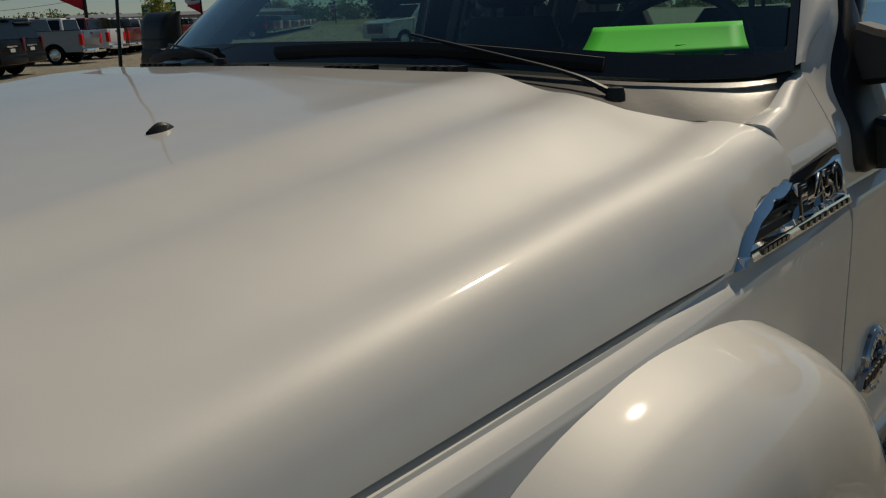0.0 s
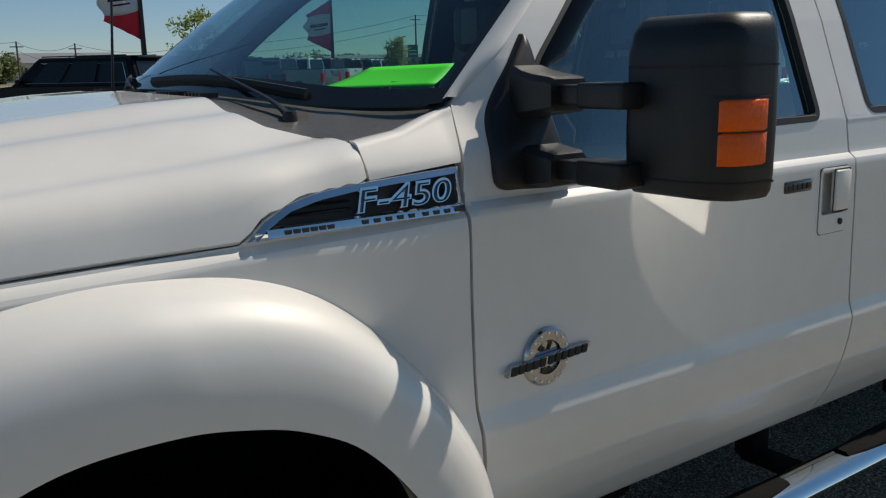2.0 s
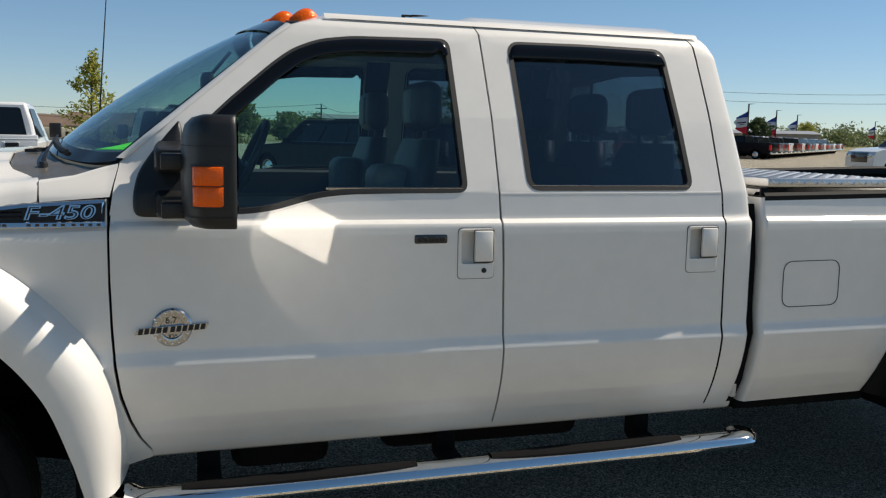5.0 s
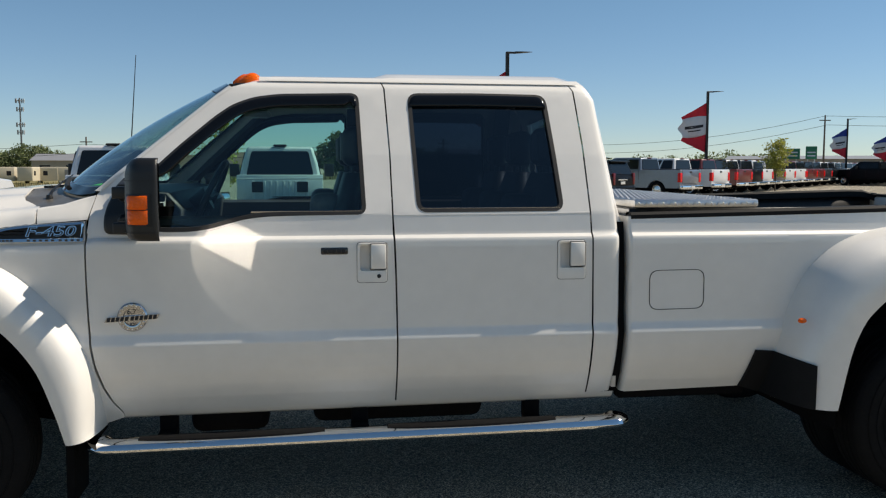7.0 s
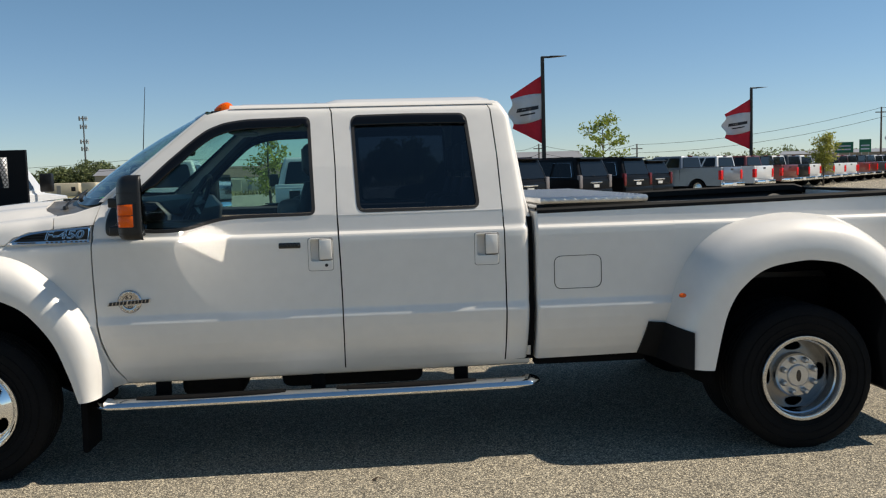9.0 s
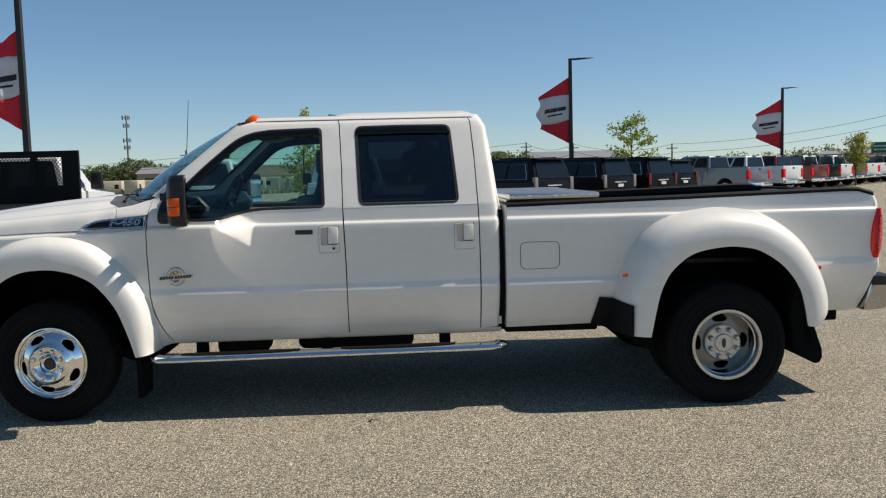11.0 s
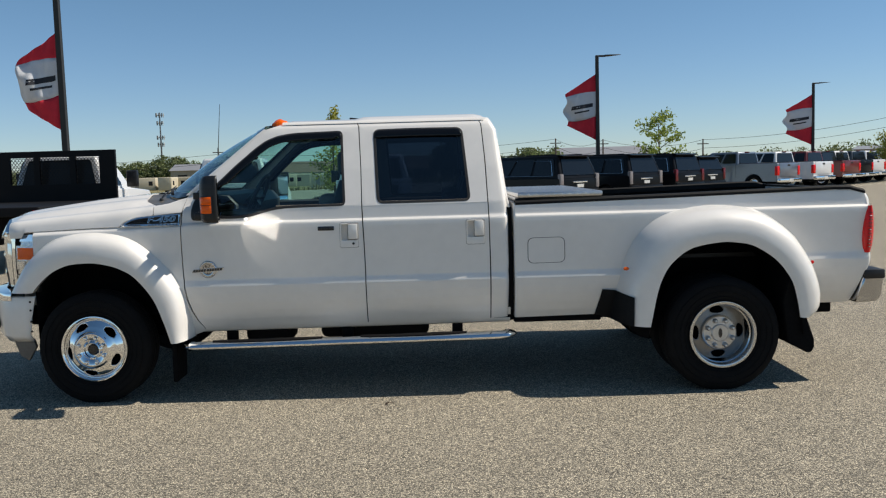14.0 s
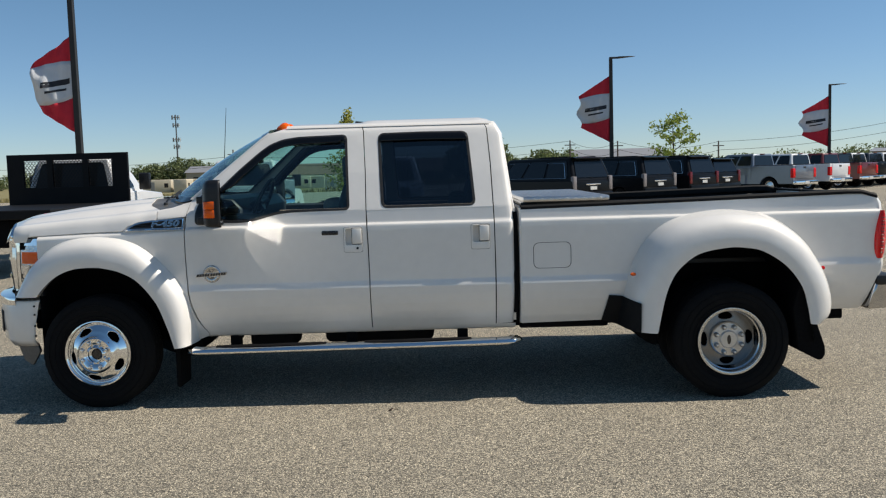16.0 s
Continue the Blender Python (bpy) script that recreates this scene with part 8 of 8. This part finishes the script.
tree((-2.95, 40.0, 0), 4.8, 1.40, 3, M_LEAFY, "slender young tree with sparse yellow-green leaves", per=15, size=0.095, base=0.10, slim=0.55, cone=0.75, limbs=30)
tree((13.7, 38.5, 0), 4.25, 1.3, 7, M_LEAF, "young bushy tree with bright green leaves", per=12, size=0.10, base=0.25, slim=0.7)
tree((31.2, 49.5, 0), 3.35, 0.8, 11, M_LEAFY, "small young tree with yellow-green leaves", per=22, size=0.08, base=0.3)
tree((75.2, 98.9, 0), 4.6, 1.8, 15, M_LEAFD, "dark green tree beside the far row", per=40, size=0.18, base=0.2)
tree((106.6, 127.8, 0), 5.0, 1.8, 19, M_LEAFY, "yellow-green tree beside the far row", per=40, size=0.14, base=0.2)


def big_tree(place, H, R, seed, leaf, label, n=95, per=55, size=0.30):
    """A broad crown of many leaf clumps with gaps, on a trunk with limbs."""
    rng = np.random.default_rng(seed)
    t = thing("tree", label, "tree", "trees beyond the car park", place)
    bm = bmesh.new()
    tube_mesh(bm, [(0, 0, 0), (0.1, 0, H * 0.25), (0.0, 0.1, H * 0.6)], [0.035 * H, 0.026 * H, 0.012 * H], 8)
    clumps = []
    for k in range(n):
        a, h = rng.uniform(0, 2 * math.pi), rng.uniform(0.14, 0.98)
        r = R * math.sqrt(max(0.05, 1 - ((h - 0.5) / 0.52) ** 2)) * rng.uniform(0.35, 1.05)
        c = (math.cos(a) * r, math.sin(a) * r, H * h)
        clumps.append((c, rng.uniform(0.6, 1.2)))
        if k % 8 == 0:
            tube_mesh(bm, [(0.05, 0.05, H * 0.3), (c[0] * 0.5, c[1] * 0.5, H * (0.3 + 0.35 * h)), c], [0.012 * H, 0.007 * H, 0.002 * H], 5)
    part("trunk", bm, M_BARK, t)
    V, F = leaf_cloud(rng, clumps, per, size, R * 0.13)
    mesh_part("crown", V, F, leaf, t)
    return t


for k, (x, y, H, R) in enumerate(((-84, 243, 6.4, 6.0), (-74, 246, 7.6, 7.0), (-68, 240, 6.4, 6), (-56, 246, 6.0, 5.5), (-93, 238, 5.0, 5), (-100, 240, 4.2, 5))):
    big_tree((x, y, ground_z(x, y)), H, R, 30 + k, M_LEAFF, "broad green tree beyond the trailers", n=70, per=50, size=0.42)
for k, (x, y, H, R) in enumerate(((80, 70, 6.8, 5.5), (93, 76, 7.6, 6), (93, 84, 6.9, 5.5), (78, 60, 8.2, 6.5), (90, 66, 8.6, 7), (100, 78, 8.0, 7), (84, 50, 8.4, 6))):
    big_tree((x, y, 0), H, R, 50 + k, M_LEAFD, "tall dark green broadleaf tree", n=90, per=60, size=0.32)
big_tree((6.5, 120, 0), 6.0, 4.6, 71, M_LEAFF, "round green tree behind the cab", n=70, per=60, size=0.32)
big_tree((20, 150, 0), 3.9, 5.0, 73, M_LEAFF, "green tree beyond the row", n=60, per=60, size=0.36)

# far woods on the skyline, uneven in height
rng = np.random.default_rng(5)
clumps = []
for k in range(520):
    a = radians(rng.uniform(14, 150))
    d = rng.uniform(330, 520)
    h = 5.2 + 1.8 * math.sin(a * 9) + 1.6 * math.sin(a * 23 + 1) + rng.uniform(-1.5, 1.5)
    if math.degrees(a) > 92:
        h *= 0.62
    for q in range(3):
        clumps.append(((math.cos(a) * d + rng.uniform(-5, 5), math.sin(a) * d, h * rng.uniform(0.15, 0.85)), rng.uniform(0.7, 1.3)))
V, F = leaf_cloud(rng, clumps, 70, 0.62, 1.9)
woods = mesh_part("far_woods", V, F, M_LEAFF, None)
tagged(woods, "band of distant green woods on the skyline", "woods", kind="stuff")

# dry grass verge beyond the lot's far side
M_GRASS = mat("dry_grass", (0.21, 0.18, 0.075), 0.95, 0, 0.35, 0.6, 0.6, 6)
bm = bmesh.new()
for x0, x1, y0, y1 in ((-400, -2, 100, 420), (-2, 400, 130, 420)):
    grid_mesh(bm, [[Vector((x, y, ground_z(x, y) + 0.03)) for x in np.linspace(x0, x1, 30)] for y in np.linspace(y0, y1, 20)])
verge = part("grass_verge", bm, M_GRASS)
tagged(verge, "dry yellow-green grass beyond the car park", "grass", kind="structure")
V, F = [], []
for k in range(5200):
    x, y = rng.uniform(-75, 10), rng.uniform(100, 125)
    z = ground_z(x, y)
    i = len(V)
    h, a = rng.uniform(0.35, 0.95), rng.uniform(0, math.pi)
    V += [(x - 0.10 * math.cos(a), y - 0.10 * math.sin(a), z), (x + 0.10 * math.cos(a), y + 0.10 * math.sin(a), z), (x + rng.uniform(-0.15, 0.15), y, z + h)]
    F.append((i, i + 1, i + 2))
g = mesh_part("tall_grass", V, F, M_GRASS, None)
tagged(g, "tufts of tall dry grass", "grass", kind="stuff")

# ---- travel trailers ----
M_RV = mat("cream_trailer_panel", (0.55, 0.49, 0.37), 0.6, 0, 0.08, 1.5)


def trailer(place, turn, L):
    t = thing("travel_trailer", "cream travel trailer parked beyond the grass", "trailer", "cream travel trailers", place, turn)
    bm = bmesh.new()
    rounded_box(bm, (-L / 2, -1.2, 0.45), (L / 2, 1.2, 2.75), 0.12, 2)
    part("body", bm, M_RV, t)
    bm = bmesh.new()
    rounded_box(bm, (-L / 2 + 0.1, -1.26, 0.46), (-L / 2 + 2.9, -1.1, 2.6), 0.04, 1)
    so = part("slide_out", bm, M_RV, t)
    for x in (-L / 2 + 0.6, L / 2 - 1.2):
        bm = bmesh.new()
        rounded_box(bm, (x, -1.29, 1.35), (x + 0.7, -1.20, 2.1), 0.03, 1)
        part("window", bm, M_CARGLASS, t)
    bm = bmesh.new()
    rounded_box(bm, (0.2, -1.24, 0.55), (0.9, -1.18, 2.35), 0.02, 1)
    part("door", bm, M_HEADLINER, t)
    for x in (-0.5, 0.5):
        car_wheel(t, x, -1.05, 0.36, M_STEEL, -1)
        car_wheel(t, x, 1.05, 0.36, M_STEEL, 1)
    return t


tr = trailer((-51.5, 150, ground_z(-51, 150)), 6, 7.5)
for x, y, a in ((-45.2, 151, 86), (-40.5, 152, 4), (-33.5, 152, 86), (-59, 150, 5), (-67, 151, 4), (-27, 153, 6), (-20, 154, 5)):
    copy_thing(tr, pose(x, y, ground_z(x, y), 0, 0, a))

# ---- buildings in the distance ----
M_SIDING = mat("tan_siding", (0.36, 0.32, 0.26), 0.85, 0, 0.1, 0.5)
M_METALROOF = mat("grey_metal_roof", (0.30, 0.30, 0.31), 0.5, 0.3, 0.1, 0.5)
M_BROWNROOF = mat("brown_shingles", (0.16, 0.11, 0.08), 0.9, 0, 0.2, 1.0)
M_WHITEWALL = mat("white_metal_wall", (0.6, 0.6, 0.58), 0.6, 0, 0.08, 0.6)


def building(place, turn, L, W, H, roof_h, wall_mat, roof_mat, label, n=6):
    t = thing("building", label, "building", "", place, turn)
    bm = bmesh.new()
    box_mesh(bm, (-L / 2, -W / 2, 0), (L / 2, W / 2, H))
    part("wall", bm, wall_mat, t, smooth=False)
    bm = bmesh.new()
    o = 0.4
    P = [(-L / 2 - o, -W / 2 - o, H), (-L / 2 - o, 0, H + roof_h), (-L / 2 - o, W / 2 + o, H)]
    plate_mesh(bm, P, (1, 0, 0), L + 2 * o)
    part("roof", bm, roof_mat, t, smooth=False)
    for k in range(n):
        x = -L / 2 + L * (k + 0.5) / n
        bm = bmesh.new()
        rounded_box(bm, (x - L / n * 0.2, -W / 2 - 0.05, H * 0.35), (x + L / n * 0.2, -W / 2 + 0.05, H * 0.75), 0.02, 1)
        part("window", bm, M_CARGLASS, t)
    return t


building((-46, 215, -1.3), 4, 34, 14, 4.2, 1.6, M_SIDING, M_METALROOF, "long tan building with a grey metal roof")
building((-8, 175, -1.2), -6, 22, 12, 3.0, 2.6, M_SIDING, M_BROWNROOF, "tan house with a brown shingled roof")
building((-30, 195, -1.3), 10, 16, 10, 3.0, 2.4, M_WHITEWALL, M_BROWNROOF, "white house with a brown roof")
building((36, 175, 0), 0, 18, 12, 3.4, 1.8, M_WHITEWALL, M_METALROOF, "white shed with a pale metal roof")
building((86, 128, 0), -30, 34, 18, 2.8, 0.6, M_SIDING, M_METALROOF, "low grey commercial building beyond the row", 8)

# ---- mast, utility poles, wires, road signs ----
M_TOWER = mat("weathered_galvanised_steel", (0.13, 0.135, 0.14), 0.6, 0.3, 0.15, 0.5)
mast = thing("cell_tower", "tall grey monopole cell tower with three antenna rings", "tower", "", (-124.3, 398, -1.3))
bm = bmesh.new()
tube_mesh(bm, [(0, 0, 0), (0, 0, 15), (0, 0, 32.2)], [0.48, 0.36, 0.24], 12)
part("monopole", bm, M_TOWER, mast)
for z, r in ((31.0, 2.0), (27.4, 1.6), (20.8, 1.9), (17.6, 1.6)):
    bm = bmesh.new()
    for k in range(3):
        a0, a1 = 2 * math.pi * k / 3 + 0.4, 2 * math.pi * (k + 1) / 3 + 0.4
        p, q = Vector((r * math.cos(a0), r * math.sin(a0), z)), Vector((r * math.cos(a1), r * math.sin(a1), z))
        tube_mesh(bm, [p, q], 0.12, 5)
        tube_mesh(bm, [(0, 0, z), p], 0.12, 5)
    ring = part("antenna_ring", bm, M_TOWER, mast)
    for k in range(9):
        a = 2 * math.pi * k / 9
        bm = bmesh.new()
        c = Vector((r * 0.85 * math.cos(a), r * 0.85 * math.sin(a), z))
        rounded_box(bm, c - Vector((0.15, 0.15, 1.0)), c + Vector((0.15, 0.15, 0.9)), 0.05, 1)
        part("antenna_panel", bm, M_TOWER if k % 3 else M_WHITEWALL, ring)

M_TIMBER = mat("weathered_pole_timber", (0.12, 0.095, 0.075), 0.9, 0, 0.25, 3, 0.3, 20)


def utility_pole(place, H):
    t = thing("utility_pole", "weathered timber utility pole with a crossarm", "utility pole", "utility poles along the road", place)
    bm = bmesh.new()
    tube_mesh(bm, [(0, 0, 0), (0, 0, H)], [0.14, 0.09], 8)
    part("pole", bm, M_TIMBER, t)
    bm = bmesh.new()
    rounded_box(bm, (-0.75, -0.06, H - 0.7), (0.75, 0.06, H - 0.58), 0.01, 1)
    part("crossarm", bm, M_TIMBER, t)
    return t


up = [(-80, 118, 5.6), (-27, 112, 5.7), (18.7, 114, 5.3), (25.0, 113, 5.0), (38, 111, 4.6), (64.5, 98, 8.0), (105, 70, 9.0), (150, 35, 9.0)]
for x, y, H in up:
    utility_pole((x, y, ground_z(x, y)), H + (0.8 if x < 0 else 0))
wires = thing("power_line", "thin sagging power lines between the poles", "power line", "")
for (xa, ya, ha), (xb, yb, hb) in zip(up, up[1:]):
    for dz, dx in ((-0.5, 0.0), (-1.6, 0.3)):
        bm = bmesh.new()
        za, zb = ha + ground_z(xa, ya) + 0.4 + dz, hb + ground_z(xb, yb) + 0.4 + dz
        pts = [Vector((lerp(xa, xb, k / 10) + dx, lerp(ya, yb, k / 10), lerp(za, zb, k / 10) - 0.9 * 4 * (k / 10) * (1 - k / 10))) for k in range(11)]
        tube_mesh(bm, pts, 0.022, 4, caps=False)
        part("wire", bm, M_SEAL, wires)
M_SIGNGREEN = mat("green_sign_sheet", (0.015, 0.16, 0.08), 0.5, 0, 0.08, 2)
for k, (x, y, w, h, z) in enumerate(((46.3, 74.0, 1.6, 1.0, 2.5), (47.9, 73.2, 1.0, 1.2, 2.5))):
    s = thing("road_sign", "green highway sign with pale bars", "road sign", "green road signs", (x, y, 0), -30)
    bm = bmesh.new()
    rounded_box(bm, (-w / 2, -0.02, z - 0.2), (w / 2, 0.02, z - 0.2 + h), 0.015, 1)
    b = part("panel", bm, M_SIGNGREEN, s)
    for q in range(2):
        bm = bmesh.new()
        rounded_box(bm, (-w * 0.36, -0.03, z + 0.05 + 0.32 * q), (w * 0.36, -0.018, z + 0.17 + 0.32 * q), 0.004, 1)
        part("bar", bm, M_FLAGWHITE, b)
    for sx in (-w * 0.3, w * 0.3):
        bm = bmesh.new()
        tube_mesh(bm, [(sx, 0.03, 0), (sx, 0.03, z + h - 0.3)], 0.04, 6)
        part("post", bm, M_STEEL, s)
